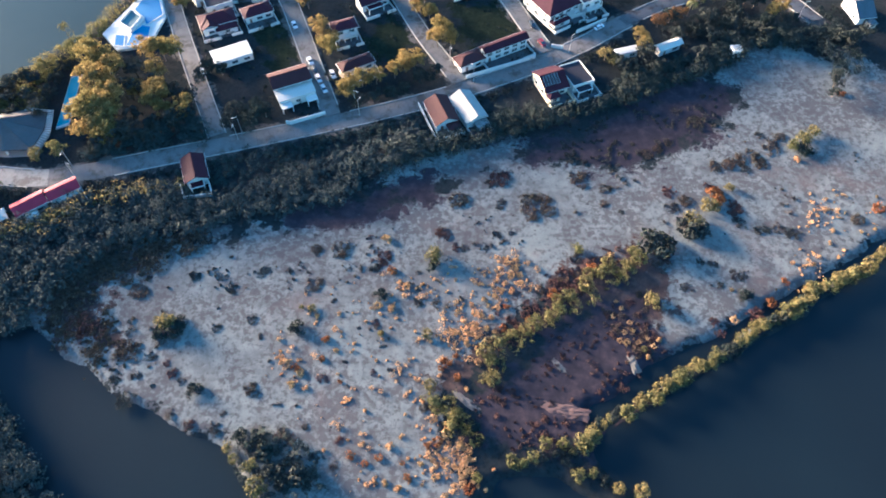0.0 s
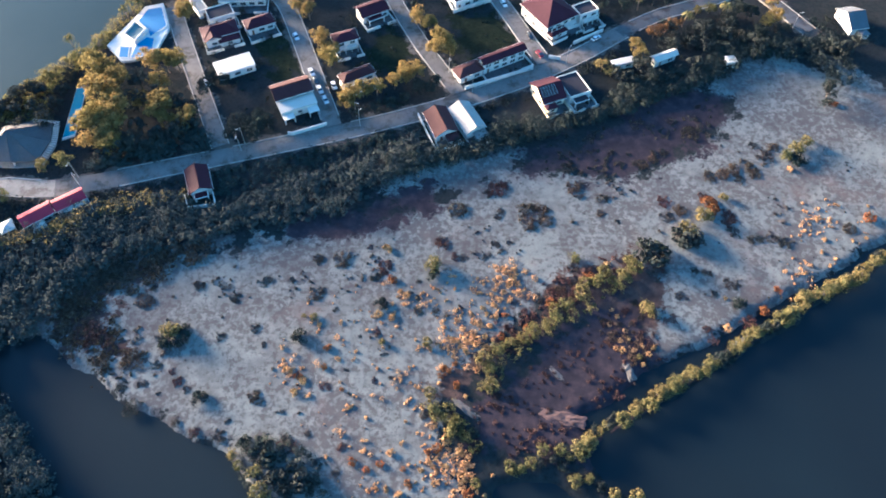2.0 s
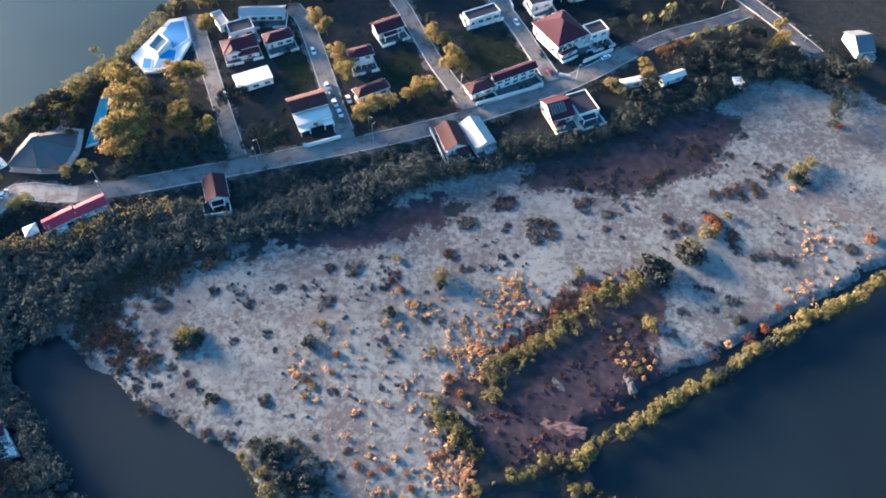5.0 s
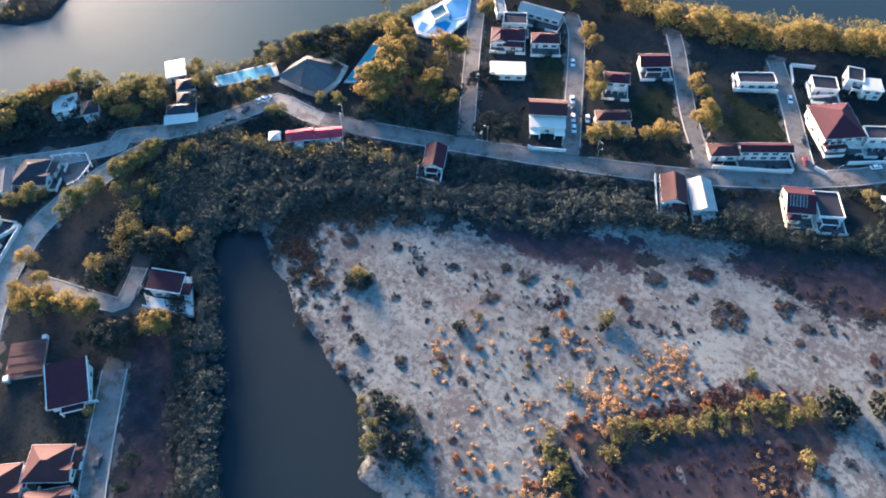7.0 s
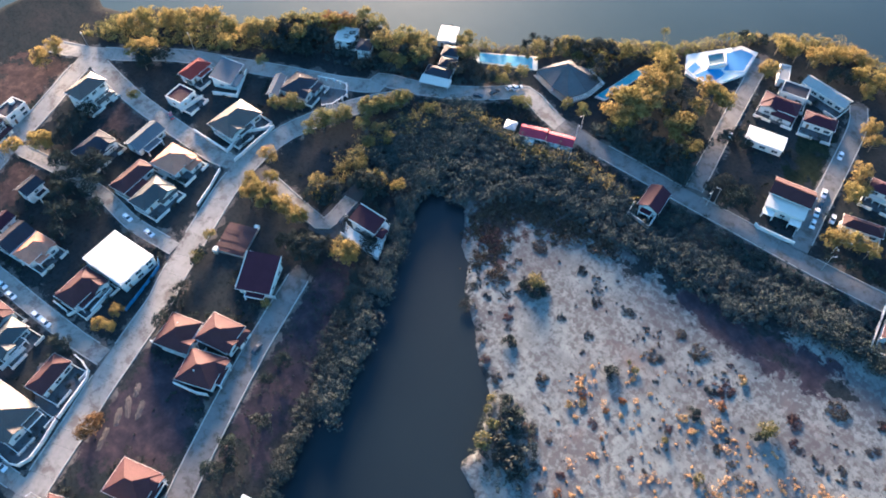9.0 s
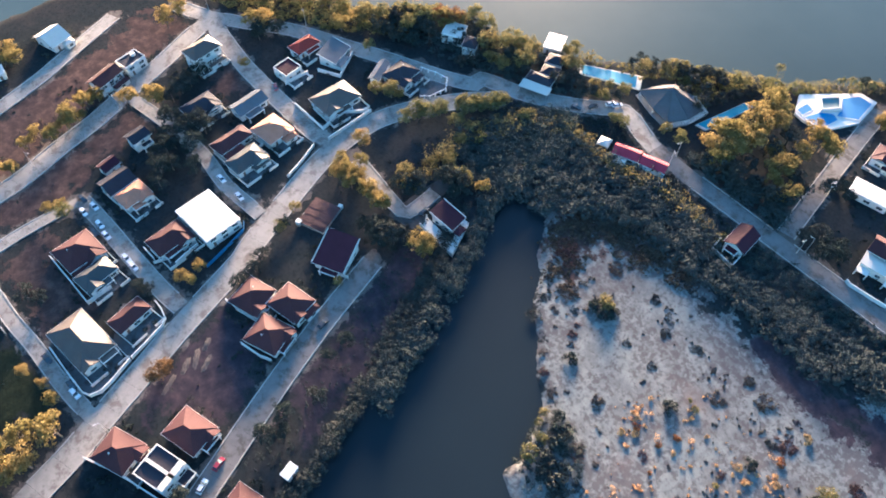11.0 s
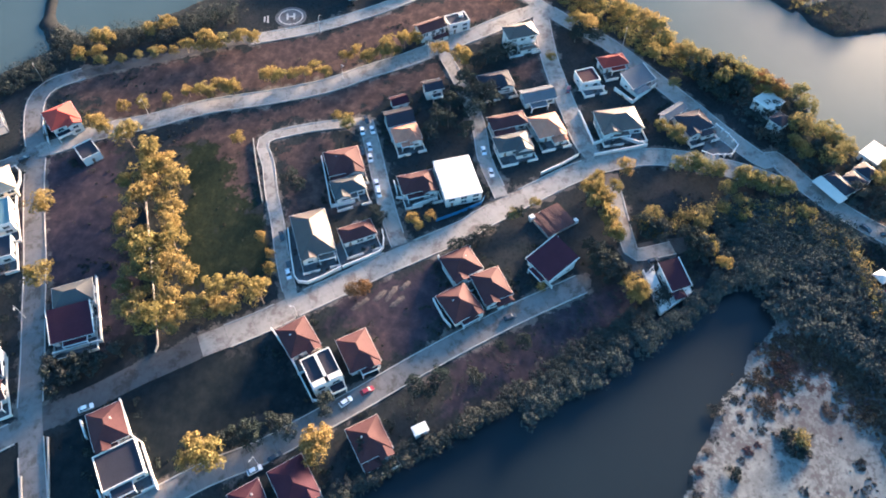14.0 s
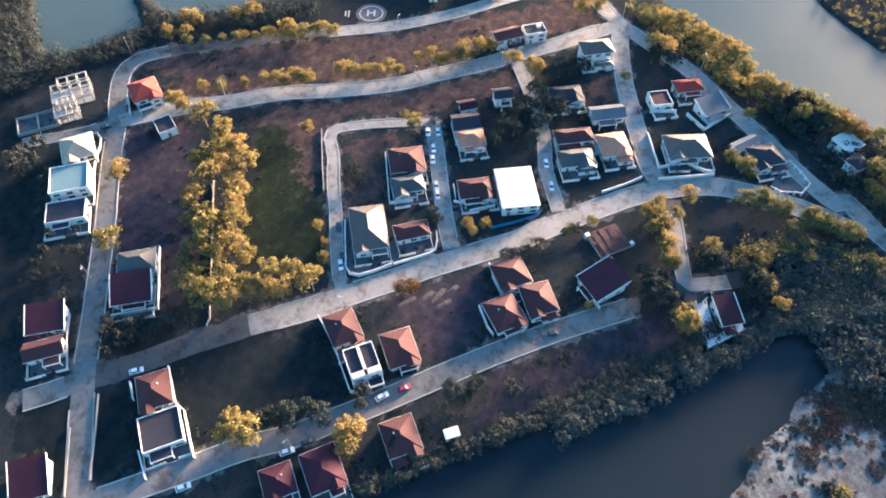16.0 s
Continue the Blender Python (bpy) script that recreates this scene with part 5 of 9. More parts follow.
lot_wall([(-173.4, -72.2), (-158.4, -66.0), (-150.2, -62.7), (-153.7, -54.8)], 1.6)
lot_wall([(-154.9, -32.9), (-159.9, -24.7)], 1.6)
lot_wall([(-97.7, -69.7), (-87.8, -59.8)], 1.6)
lot_wall([(-178.1, 12.8), (-183.9, 20.2), (-189.6, 26.2)], 1.3)
lot_wall([(-87.8, -59.8), (-84.6, -57.5), (-75.6, -50.3), (-75.7, -46.6)], 1.6)
lot_wall([(-151.0, -186.6), (-149.2, -183.9), (-145.0, -181.6), (-140.2, -180.4), (-135.4, -178.0), (-128.0, -174.2), (-125.4, -172.6)], 1.5)
lot_wall([(-92.6, 146.2), (-90.4, 141.2), (-81.4, 142.9), (-83.4, 147.8)], 1.5)
lot_wall([(-158.1, -39.8), (-158.1, -34.1), (-163.7, -24.6)], 1.2)
lot_wall([(-165.5, -42.1), (-159.8, -39.8)], 1.2)


def yard(name, ring, label, mat):
    """A paved yard, a slab laid on the soil of its lot."""
    o = ring[0]
    bm = bmesh.new()
    n = len(ring)
    solid(bm, [(x - o[0], y - o[1], z) for z in (-0.3, 0.05) for x, y in ring], [tuple(range(n, 2 * n)), *[(i, (i + 1) % n, n + (i + 1) % n, n + i) for i in range(n)]])
    bmesh.ops.recalc_face_normals(bm, faces=bm.faces[:])
    ob = part(name, bm, mat)
    ob.matrix_world = pose(o[0], o[1], 0)
    tagged(ob, label, "paving", kind="structure")


yard("yard_paving", [(-136.8, -74.9), (-118.5, -67.5), (-117.0, -64.8), (-119.9, -58.8), (-124.5, -53.3), (-130.0, -57.6), (-141.0, -62.0)], "dark grey paved yard round a large villa", ASPHALT)
yard("yard_paving", [(-124.9, -52.6), (-132.6, -41.8), (-135.4, -40.6), (-142.0, -42.4), (-146.5, -53.0), (-131.0, -58.0)], "dark paved yard beside a low house", ASPHALT)
yard("yard_paving", [(-213.6, 80.0), (-209.2, 84.2), (-204.0, 87.4), (-199.0, 84.8), (-197.6, 77.6), (-199.3, 73.9)], "dark paved yard inside a white colonnade", ASPHALT)


def colonnade(points, gap, h):
    """A row of stout white posts under a flat beam, round a yard."""
    o = Vector((*points[0], 0))
    top = empty("colonnade", Matrix.Translation(o))
    tagged(top, "white posts and beam round a paved yard", "colonnade", kind="structure")
    for p, q in zip(points, points[1:]):
        p, q = Vector((*p, 0)) - o, Vector((*q, 0)) - o
        d = q - p
        m = Matrix.Translation(p) @ Matrix.Rotation(math.atan2(d.y, d.x), 4, "Z")
        bm = bmesh.new()
        box(bm, 0.1, d.length - 0.1, -0.16, 0.16, h - 0.2, h, turn=m)
        part("beam", bm, WHITE_WALL, top)
        k = max(2, int(d.length / gap))
        for i in range(k):
            bm = bmesh.new()
            box(bm, i * d.length / k - 0.28, i * d.length / k + 0.28, -0.28, 0.28, -0.3, h + 0.12, turn=m)
            part("post", bm, WHITE_WALL, top)


colonnade([(-214.1, 80.6), (-209.2, 85.0), (-204.0, 88.2), (-198.4, 85.3), (-196.8, 77.6), (-198.5, 73.7)], 2.2, 1.7)


# ---- trees ----
TREES = {}


def make_tree(kind, seed):
    rng = np.random.default_rng(seed)
    top = empty("tree", pose(0, 0, -50))
    tall = rng.uniform(0.9, 1.1)
    bm = bmesh.new()
    knots = [(0, 0, -0.06, 0.030), (rng.normal() * 0.01, rng.normal() * 0.01, 0.25, 0.022), (rng.normal() * 0.03, rng.normal() * 0.03, 0.55 * tall, 0.012), (rng.normal() * 0.04, rng.normal() * 0.04, 0.85 * tall, 0.004)]
    limbs = [knots]
    for _ in range(6):
        z, t = rng.uniform(0.25, 0.6), rng.uniform(0, 6.28)
        limbs.append([(0, 0, z, 0.012), (0.14 * math.cos(t), 0.14 * math.sin(t), z + 0.12, 0.008), (0.27 * math.cos(t), 0.27 * math.sin(t), z + 0.26, 0.003)])
    for limb in limbs:
        rings = [[bm.verts.new((x + r * math.cos(k * 1.257), y + r * math.sin(k * 1.257), z)) for k in range(5)] for x, y, z, r in limb]
        for lo, hi in zip(rings, rings[1:]):
            for k in range(5):
                bm.faces.new((lo[k], lo[(k + 1) % 5], hi[(k + 1) % 5], hi[k]))
    part("trunk", bm, BARK, top)
    n = 30
    t, r = rng.uniform(0, 6.28, n), np.sqrt(rng.random(n)) * 0.42
    zc = 0.42 + rng.random(n) * 0.5 * tall
    r *= np.clip(1.25 - np.abs(zc - 0.6) * 1.7, 0.35, 1)
    lop = rng.uniform(0.85, 1.25, 2)
    c = np.stack([r * np.cos(t) * lop[0], r * np.sin(t) * lop[1], zc], 1)
    rad = rng.uniform(0.09, 0.19, (n, 1)) * np.array([[1, 1, 0.85]])
    v, f = leaf_cloud(c, rad, 46, 0.035, rng, 0.55)
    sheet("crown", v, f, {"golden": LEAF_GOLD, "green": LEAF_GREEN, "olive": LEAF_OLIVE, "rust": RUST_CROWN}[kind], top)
    return top


TREE_RNG = random.Random(9)
for kind, seed in (("golden", 40), ("green", 140), ("olive", 100), ("rust", 160)):
    TREES[kind] = [make_tree(kind, seed + i) for i in range(6 if kind != "rust" else 3)]
TREE_LABEL = {"golden": "tree with a sunlit golden-yellow crown", "green": "tree with a dense dark green crown", "olive": "tree with a dull olive-green crown", "rust": "low tree with rusty brown-orange leaves"}


def tree(kind, x, y, h):
    rng = TREE_RNG
    k = h * rng.uniform(0.95, 1.3)
    m = pose(x + rng.uniform(-0.5, 0.5), y + rng.uniform(-0.5, 0.5), 0, 0, 0, rng.uniform(0, 360))
    ob = copy_thing(rng.choice(TREES[kind]), m)
    ob.scale = (k * rng.uniform(0.9, 1.2), k * rng.uniform(0.9, 1.2), k)
    tagged(ob, TREE_LABEL[kind], "tree", "village trees")


def grove(name, points, h, label):
    """Trees standing so close that nobody could count them, stems and crowns in one mass."""
    rng = np.random.default_rng(len(points) * 7 + int(h))
    c, r = [], []
    verts, faces = [], []
    for x, y in np.array(points)[off_roads(np.array(points), 1.5)]:
        k = h * rng.uniform(0.8, 1.2)
        n = 16
        t, q = rng.uniform(0, 6.28, n), np.sqrt(rng.random(n)) * 0.42 * k
        zc = (0.34 + rng.random(n) * 0.5) * k
        q *= np.clip(1.25 - np.abs(zc / k - 0.55) * 1.7, 0.35, 1)
        c.append(np.stack([x + q * np.cos(t), y + q * np.sin(t), zc], 1))
        r.append(rng.uniform(0.12, 0.21, (n, 1)) * k * np.array([[1, 1, 0.85]]))
        o = len(verts)
        verts += [(x + e * 0.025 * k * (1 - 0.6 * u), y + g * 0.025 * k * (1 - 0.6 * u), -0.4 if u == 0 else 0.6 * k) for u in (0, 1) for e, g in ((-1, -1), (1, -1), (1, 1), (-1, 1))]
        faces += [(o + i, o + (i + 1) % 4, o + 4 + (i + 1) % 4, o + 4 + i) for i in range(4)]
    v, f = leaf_cloud(np.concatenate(c), np.concatenate(r), 30, h * 0.054, rng)
    f = [tuple(q + len(verts) for q in e) for e in f.tolist()]
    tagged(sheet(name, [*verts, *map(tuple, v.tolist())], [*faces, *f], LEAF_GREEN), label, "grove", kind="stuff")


def make_palm():
    top = empty("palm_tree", pose(0, 0, -50))
    bm = bmesh.new()
    rings = [[bm.verts.new((0.12 * z * z + r * math.cos(k * 1.257), r * math.sin(k * 1.257), z)) for k in range(5)] for z, r in ((-0.05, 0.03), (0.3, 0.02), (0.65, 0.017), (0.95, 0.014))]
    for lo, hi in zip(rings, rings[1:]):
        for k in range(5):
            bm.faces.new((lo[k], lo[(k + 1) % 5], hi[(k + 1) % 5], hi[k]))
    part("trunk", bm, BARK, top)
    rng = random.Random(3)
    for i in range(13):
        t, lift = i * 2.4, rng.uniform(0.0, 0.22)
        bm = bmesh.new()
        rows = []
        for s in range(6):
            u = s / 5
            c = Vector((0.108 + math.cos(t) * u * 0.40, math.sin(t) * u * 0.40, 0.95 + lift * math.sin(u * 3.1) - 0.20 * u * u))
            side = Vector((-math.sin(t), math.cos(t), -0.4)) * 0.055 * math.sin(0.3 + u * 2.7)
            up = Vector((0, 0, 0.02))
            rows.append([bm.verts.new(c - side), bm.verts.new(c + up), bm.verts.new(c + Vector((-side.x, -side.y, side.z)) * -1)])
        for lo, hi in zip(rows, rows[1:]):
            bm.faces.new((lo[0], lo[1], hi[1], hi[0]))
            bm.faces.new((lo[1], lo[2], hi[2], hi[1]))
        part("frond", bm, LEAF_OLIVE, top)
    return top


PALM = make_palm()


def palm(x, y, h):
    ob = copy_thing(PALM, pose(x, y, 0, 0, 0, TREE_RNG.uniform(0, 360)))
    ob.scale = (h, h, h)
    tagged(ob, "slender palm with a spreading crown of fronds", "palm tree", "palms")


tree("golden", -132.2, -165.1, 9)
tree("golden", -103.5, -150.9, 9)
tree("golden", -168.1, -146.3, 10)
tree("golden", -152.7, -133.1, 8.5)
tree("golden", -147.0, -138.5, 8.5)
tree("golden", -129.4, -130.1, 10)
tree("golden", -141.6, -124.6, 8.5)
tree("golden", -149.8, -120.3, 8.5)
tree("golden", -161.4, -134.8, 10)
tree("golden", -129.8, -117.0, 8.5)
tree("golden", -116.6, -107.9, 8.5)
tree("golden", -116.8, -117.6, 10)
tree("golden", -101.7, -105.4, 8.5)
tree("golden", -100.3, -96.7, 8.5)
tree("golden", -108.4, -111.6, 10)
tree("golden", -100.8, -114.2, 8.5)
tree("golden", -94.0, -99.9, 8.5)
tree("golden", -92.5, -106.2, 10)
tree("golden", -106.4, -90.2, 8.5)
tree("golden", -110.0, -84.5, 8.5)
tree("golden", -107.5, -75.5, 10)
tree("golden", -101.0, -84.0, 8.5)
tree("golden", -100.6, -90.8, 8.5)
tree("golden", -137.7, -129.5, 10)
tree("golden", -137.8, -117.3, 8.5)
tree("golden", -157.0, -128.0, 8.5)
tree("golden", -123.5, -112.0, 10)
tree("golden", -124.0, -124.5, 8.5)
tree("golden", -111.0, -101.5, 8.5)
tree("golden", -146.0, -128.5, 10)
tree("olive", -104.4, -121.5, 7)
tree("olive", -120.4, -127.1, 7)
tree("olive", -110.5, -121.3, 7)
tree("olive", -95.9, -118.3, 7)
tree("olive", -93.7, -113.2, 7)
tree("golden", -222.5, -156.7, 5)
tree("golden", -222.7, -150.7, 5)
tree("golden", -225.5, -145.3, 5)
tree("golden", -227.2, -139.5, 5)
tree("golden", -230.1, -133.9, 5)
tree("golden", -234.5, -126.1, 5)
tree("golden", -199.8, -130.0, 5)
tree("golden", -203.5, -123.8, 5)
tree("golden", -203.5, -117.3, 5)
tree("golden", -213.4, -107.0, 5)
tree("golden", -216.8, -95.3, 5)
tree("golden", -219.0, -81.6, 5)
tree("golden", -231.2, -66.4, 5)
tree("golden", -237.3, -58.9, 5)
tree("golden", -238.5, -55.1, 5)
tree("golden", -246.2, -49.3, 5)
tree("olive", -214.0, -170.5, 5)
tree("olive", -217.5, -164.0, 5)
tree("olive", -210.5, -178.0, 5)
tree("olive", -220.5, -158.5, 5)
tree("olive", -232.5, -130.5, 5)
tree("rust", -114.8, -45.8, 7)
tree("rust", -117.4, -42.5, 5)
tree("golden", -55.1, -77.6, 9)
tree("golden", -51.3, -78.4, 9)
tree("golden", -53.5, -74.1, 9)
tree("golden", -62.4, -44.9, 7)
tree("golden", -59.7, -45.3, 7)
tree("golden", -171.2, 31.7, 7)
tree("golden", -167.1, 36.1, 7)
tree("golden", -175.8, 33.2, 7)
tree("golden", -172.2, 39.7, 7)
tree("golden", -158.5, 38.0, 7)
tree("golden", -151.4, 39.7, 7)
tree("golden", -182.9, 43.4, 7)
tree("olive", -187.5, 64.2, 7)
tree("olive", -187.8, 69.3, 7)
tree("olive", -186.4, 77.3, 7)
tree("olive", -184.8, 87.7, 7)
tree("olive", -183.3, 92.5, 7)
tree("olive", -182.1, 96.0, 7)
tree("olive", -180.8, 99.7, 7)
tree("golden", -128.3, 48.3, 7)
tree("golden", -129.7, 45.4, 7)
tree("golden", -173.9, -163.4, 7)
tree("golden", -173.4, -159.3, 7)
tree("golden", -200.0, -126.0, 6)
tree("golden", -203.3, -120.9, 6)
tree("golden", -202.7, -116.8, 6)
tree("golden", -212.2, -103.8, 6)
tree("golden", -211.5, -99.7, 6)
tree("golden", -214.9, -94.5, 6)
tree("golden", -216.3, -89.8, 6)
tree("golden", -218.7, -81.7, 6)
tree("golden", -230.6, -65.0, 7)
tree("golden", -233.8, -60.8, 7)
tree("golden", -237.1, -56.5, 7)
tree("golden", -242.5, -51.6, 7)
tree("golden", -245.8, -47.2, 7)
tree("golden", -237.2, -36.3, 7)
tree("golden", -236.4, -26.2, 7)
tree("golden", -235.3, -23.5, 7)
tree("golden", -229.3, -137.3, 7)
tree("golden", -228.5, -132.9, 7)
tree("golden", -235.5, -123.5, 7)
tree("golden", -235.1, -117.9, 7)
tree("golden", -212.4, -187.3, 7)
tree("golden", -214.5, -180.1, 7)
tree("golden", -225.1, -180.0, 7)
tree("golden", -234.0, -164.6, 7)
tree("golden", -238.1, -158.1, 7)
tree("golden", -225.5, -186.0, 7)
tree("golden", -287.0, -6.0, 8)
tree("golden", -282.6, -13.2, 8)
tree("golden", -285.3, 25.4, 8)
tree("golden", -285.5, 33.0, 8)
tree("golden", -279.4, 41.0, 8)
tree("golden", -274.8, 46.3, 8)
tree("golden", -271.0, 53.8, 8)
tree("golden", -268.2, 57.5, 8)
tree("golden", -261.6, 61.3, 8)
tree("golden", -251.0, 57.1, 8)
tree("golden", -251.9, 66.3, 8)
tree("golden", -250.3, 73.2, 8)
tree("golden", -267.7, 22.2, 8)
tree("golden", -263.3, 27.5, 8)
tree("golden", -235.8, 99.6, 8)
tree("golden", -232.7, 105.9, 8)
tree("golden", -148.0, -32.5, 4.5)
tree("golden", -144.6, -30.5, 4.5)
tree("golden", -150.0, -25.6, 4.5)
tree("golden", -131.8, -83.1, 4.5)
tree("golden", -125.4, -78.3, 4.5)
tree("golden", -118.6, -75.6, 4.5)
tree("golden", -177.0, -106.2, 4.5)
tree("golden", -194.1, -71.2, 4.5)
tree("golden", -193.8, -66.3, 4.5)
tree("golden", -243.4, 12.0, 5)
tree("olive", -233.7, 64.0, 5)
tree("olive", -202.9, 62.9, 5)
tree("olive", -200.9, 66.2, 5)
tree("golden", -137.5, 201.3, 10)
tree("golden", -131.4, 200.6, 10)
tree("golden", -131.8, 188.0, 10)
tree("golden", -125.9, 187.4, 10)
tree("golden", -128.2, 178.2, 10)
tree("golden", -122.5, 177.7, 10)
tree("golden", -130.3, 173.2, 10)
tree("golden", -122.8, 170.0, 10)
tree("golden", -127.7, 165.2, 10)
tree("golden", -122.1, 164.8, 10)
tree("golden", -127.6, 194.5, 10)
tree("golden", -117.9, 205.9, 8)
tree("golden", -112.9, 206.7, 8)
tree("golden", -109.0, 206.9, 8)
tree("golden", -117.9, 187.6, 8)
tree("golden", -110.6, 182.2, 8)
tree("golden", -108.5, 185.3, 8)
tree("golden", -106.3, 177.2, 8)
tree("golden", -98.0, 178.4, 8)
tree("golden", -112.6, 196.7, 8)
tree("golden", -112.5, 236.0, 7)
tree("golden", -67.7, 244.4, 7)
tree("golden", -62.7, 238.8, 7)
tree("golden", -55.7, 222.6, 7)
tree("golden", -51.1, 217.5, 7)
tree("golden", -51.1, 211.9, 7)
tree("golden", -40.1, 191.6, 7)
tree("golden", -36.0, 195.7, 7)
tree("golden", -30.8, 197.0, 7)
tree("golden", -25.3, 200.2, 7)
tree("golden", -21.2, 204.3, 7)
tree("golden", -17.0, 205.1, 7)
tree("golden", -41.4, 189.2, 7)
tree("golden", -16.7, 237.5, 7)
tree("golden", -13.2, 233.9, 7)
tree("golden", -9.7, 226.8, 7)
tree("golden", -6.4, 223.4, 7)
tree("golden", -9.2, 218.2, 7)
tree("golden", -4.0, 219.5, 7)
tree("golden", -41.5, 276.5, 8)
tree("golden", -30.4, 274.0, 8)
tree("golden", -24.9, 272.7, 8)
tree("golden", -19.8, 280.1, 8)
tree("golden", -14.4, 278.8, 8)
tree("golden", -9.2, 281.9, 8)
tree("golden", -2.4, 279.4, 8)
tree("golden", 5.9, 284.2, 8)
tree("golden", 11.6, 289.7, 8)
tree("golden", 17.3, 290.8, 8)
tree("golden", 22.0, 295.7, 8)
tree("golden", 30.5, 294.3, 8)
tree("golden", 36.7, 297.9, 8)
tree("golden", 41.5, 296.5, 8)
tree("golden", -42.2, 271.5, 8)
tree("golden", -57.9, 271.5, 8)
tree("olive", -182.6, 94.5, 6)
tree("olive", -183.8, 91.0, 6)
tree("olive", -181.1, 98.8, 6)
tree("olive", -180.9, 101.9, 6)
tree("olive", -185.0, 86.4, 6)
tree("olive", -187.2, 72.3, 6)
tree("olive", -204.8, 62.9, 6)
tree("golden", -207.9, 58.1, 6)
tree("golden", -168.9, 33.9, 6)
tree("golden", -165.8, 37.0, 6)
tree("golden", -169.5, 29.9, 6)
tree("golden", -155.5, 38.1, 6)
tree("golden", -150.1, 40.1, 6)
tree("golden", -164.1, 33.1, 6)
tree("golden", -125.6, 47.3, 6)
tree("golden", -154.8, 54.6, 6)
tree("golden", -155.6, 51.6, 6)
tree("olive", -238.2, 101.9, 6)
tree("olive", -244.3, 100.2, 6)
tree("olive", -235.3, 103.6, 6)
tree("olive", -196.0, 142.4, 6)
tree("olive", -188.9, 141.9, 6)
tree("olive", -212.3, 120.6, 6)
tree("olive", -209.6, 124.1, 6)
tree("olive", -204.8, 128.8, 6)
tree("olive", -206.9, 109.1, 6)
tree("olive", -201.2, 112.4, 6)
tree("golden", 124.9, 240.7, 6)
tree("golden", 129.1, 244.3, 6)
tree("golden", 68.6, 223.4, 6)
tree("golden", 70.4, 220.2, 6)
tree("rust", 85.2, 236.3, 5)
tree("rust", 77.7, 233.5, 5)
tree("green", 139.2, 202.6, 5)
tree("golden", -120.7, 253.0, 7)
tree("golden", -113.4, 255.3, 7)
tree("golden", -106.2, 261.4, 7)
tree("golden", -104.7, 267.1, 7)
tree("golden", -101.2, 270.1, 7)
tree("golden", -99.0, 274.9, 7)
tree("golden", -95.0, 275.3, 7)
tree("golden", -90.1, 266.8, 7)
tree("golden", -85.1, 267.6, 7)
tree("golden", -82.2, 259.9, 7)
tree("golden", -75.4, 273.2, 7)
tree("golden", -79.4, 271.2, 7)
tree("golden", -115.8, 254.6, 7)
tree("golden", -107.4, 257.2, 7)
tree("golden", -112.0, 237.2, 7)
grove("grove", [(-130.4, 248.1), (-128.7, 251.7), (-133.9, 246.6), (-120.2, 249.2), (-97.3, 261.7), (-92.2, 262.6), (-96.5, 256.9), (-64.5, 265.8), (-65.3, 259.3), (-65.1, 270.6), (-67.8, 266.9)], 6, "dark green trees standing close together")
tree("green", -73.6, -45.5, 6)
tree("green", -65.2, -55.0, 6)
tree("green", -61.5, -64.4, 6)
tree("green", -58.8, -70.5, 6)
tree("green", -62.9, -66.0, 6)
tree("green", -65.6, -59.8, 6)
tree("green", -84.0, -19.8, 6)
tree("green", -87.7, -13.6, 6)
tree("green", -136.7, 34.5, 7)
tree("green", -134.4, 38.5, 7)
tree("green", -155.7, 50.0, 7)
tree("green", -155.6, 53.8, 7)
tree("green", -153.7, 55.8, 7)
tree("green", -148.7, 67.4, 7)
tree("green", -151.0, 71.0, 7)
tree("green", -140.4, 35.0, 7)
tree("green", -144.2, 31.7, 7)
grove("grove", [(-132.0, -206.3), (-128.1, -198.6), (-123.8, -203.0), (-124.4, -191.1), (-139.0, -203.7), (-126.9, -207.8), (-70.7, -127.1), (-69.9, -122.6), (-73.2, -118.5), (-65.6, -130.1), (-73.8, -131.1), (-82.7, -115.6), (-76.6, -114.3), (-80.0, -110.1)], 7, "dark green trees standing close together")
tree("green", -222.8, -22.1, 7)
tree("green", -213.5, -17.8, 7)
tree("green", -208.3, -23.8, 7)
tree("green", -212.2, -10.5, 7)
tree("green", -197.6, -26.1, 7)
tree("green", -193.4, -18.3, 7)
tree("green", -203.9, -15.9, 7)
tree("green", -197.8, -30.8, 7)
tree("green", -190.8, -32.5, 7)
tree("green", -207.3, -27.1, 7)
tree("green", -216.4, -13.7, 7)
tree("green", -214.8, -25.2, 7)
tree("green", -261.4, 25.4, 7)
tree("green", -259.0, 30.5, 7)
tree("green", -258.4, 22.1, 7)
tree("green", -265.9, 27.4, 7)
tree("green", -240.9, -11.0, 7)
tree("green", -244.1, -6.6, 7)
tree("green", -237.7, -15.3, 7)
tree("green", -234.5, -19.6, 7)
grove("grove", [(-247.5, 80.2), (-247.1, 84.7), (-244.9, 89.1), (-242.8, 93.5), (-237.4, 86.8), (-229.4, 82.4), (-234.8, 78.0), (-238.3, 95.6), (-232.0, 91.1), (-241.0, 75.7), (-243.1, 71.2)], 8, "dark green trees standing close together")
tree("green", -154.2, 3.3, 4)
tree("green", -157.0, 6.3, 4)
tree("green", -140.4, -12.1, 4)
tree("green", -142.3, -9.4, 4)
tree("green", -146.0, -5.5, 4)
tree("green", -138.2, -15.1, 4)
tree("green", -156.6, -75.9, 4)
tree("green", -146.3, -43.7, 4)
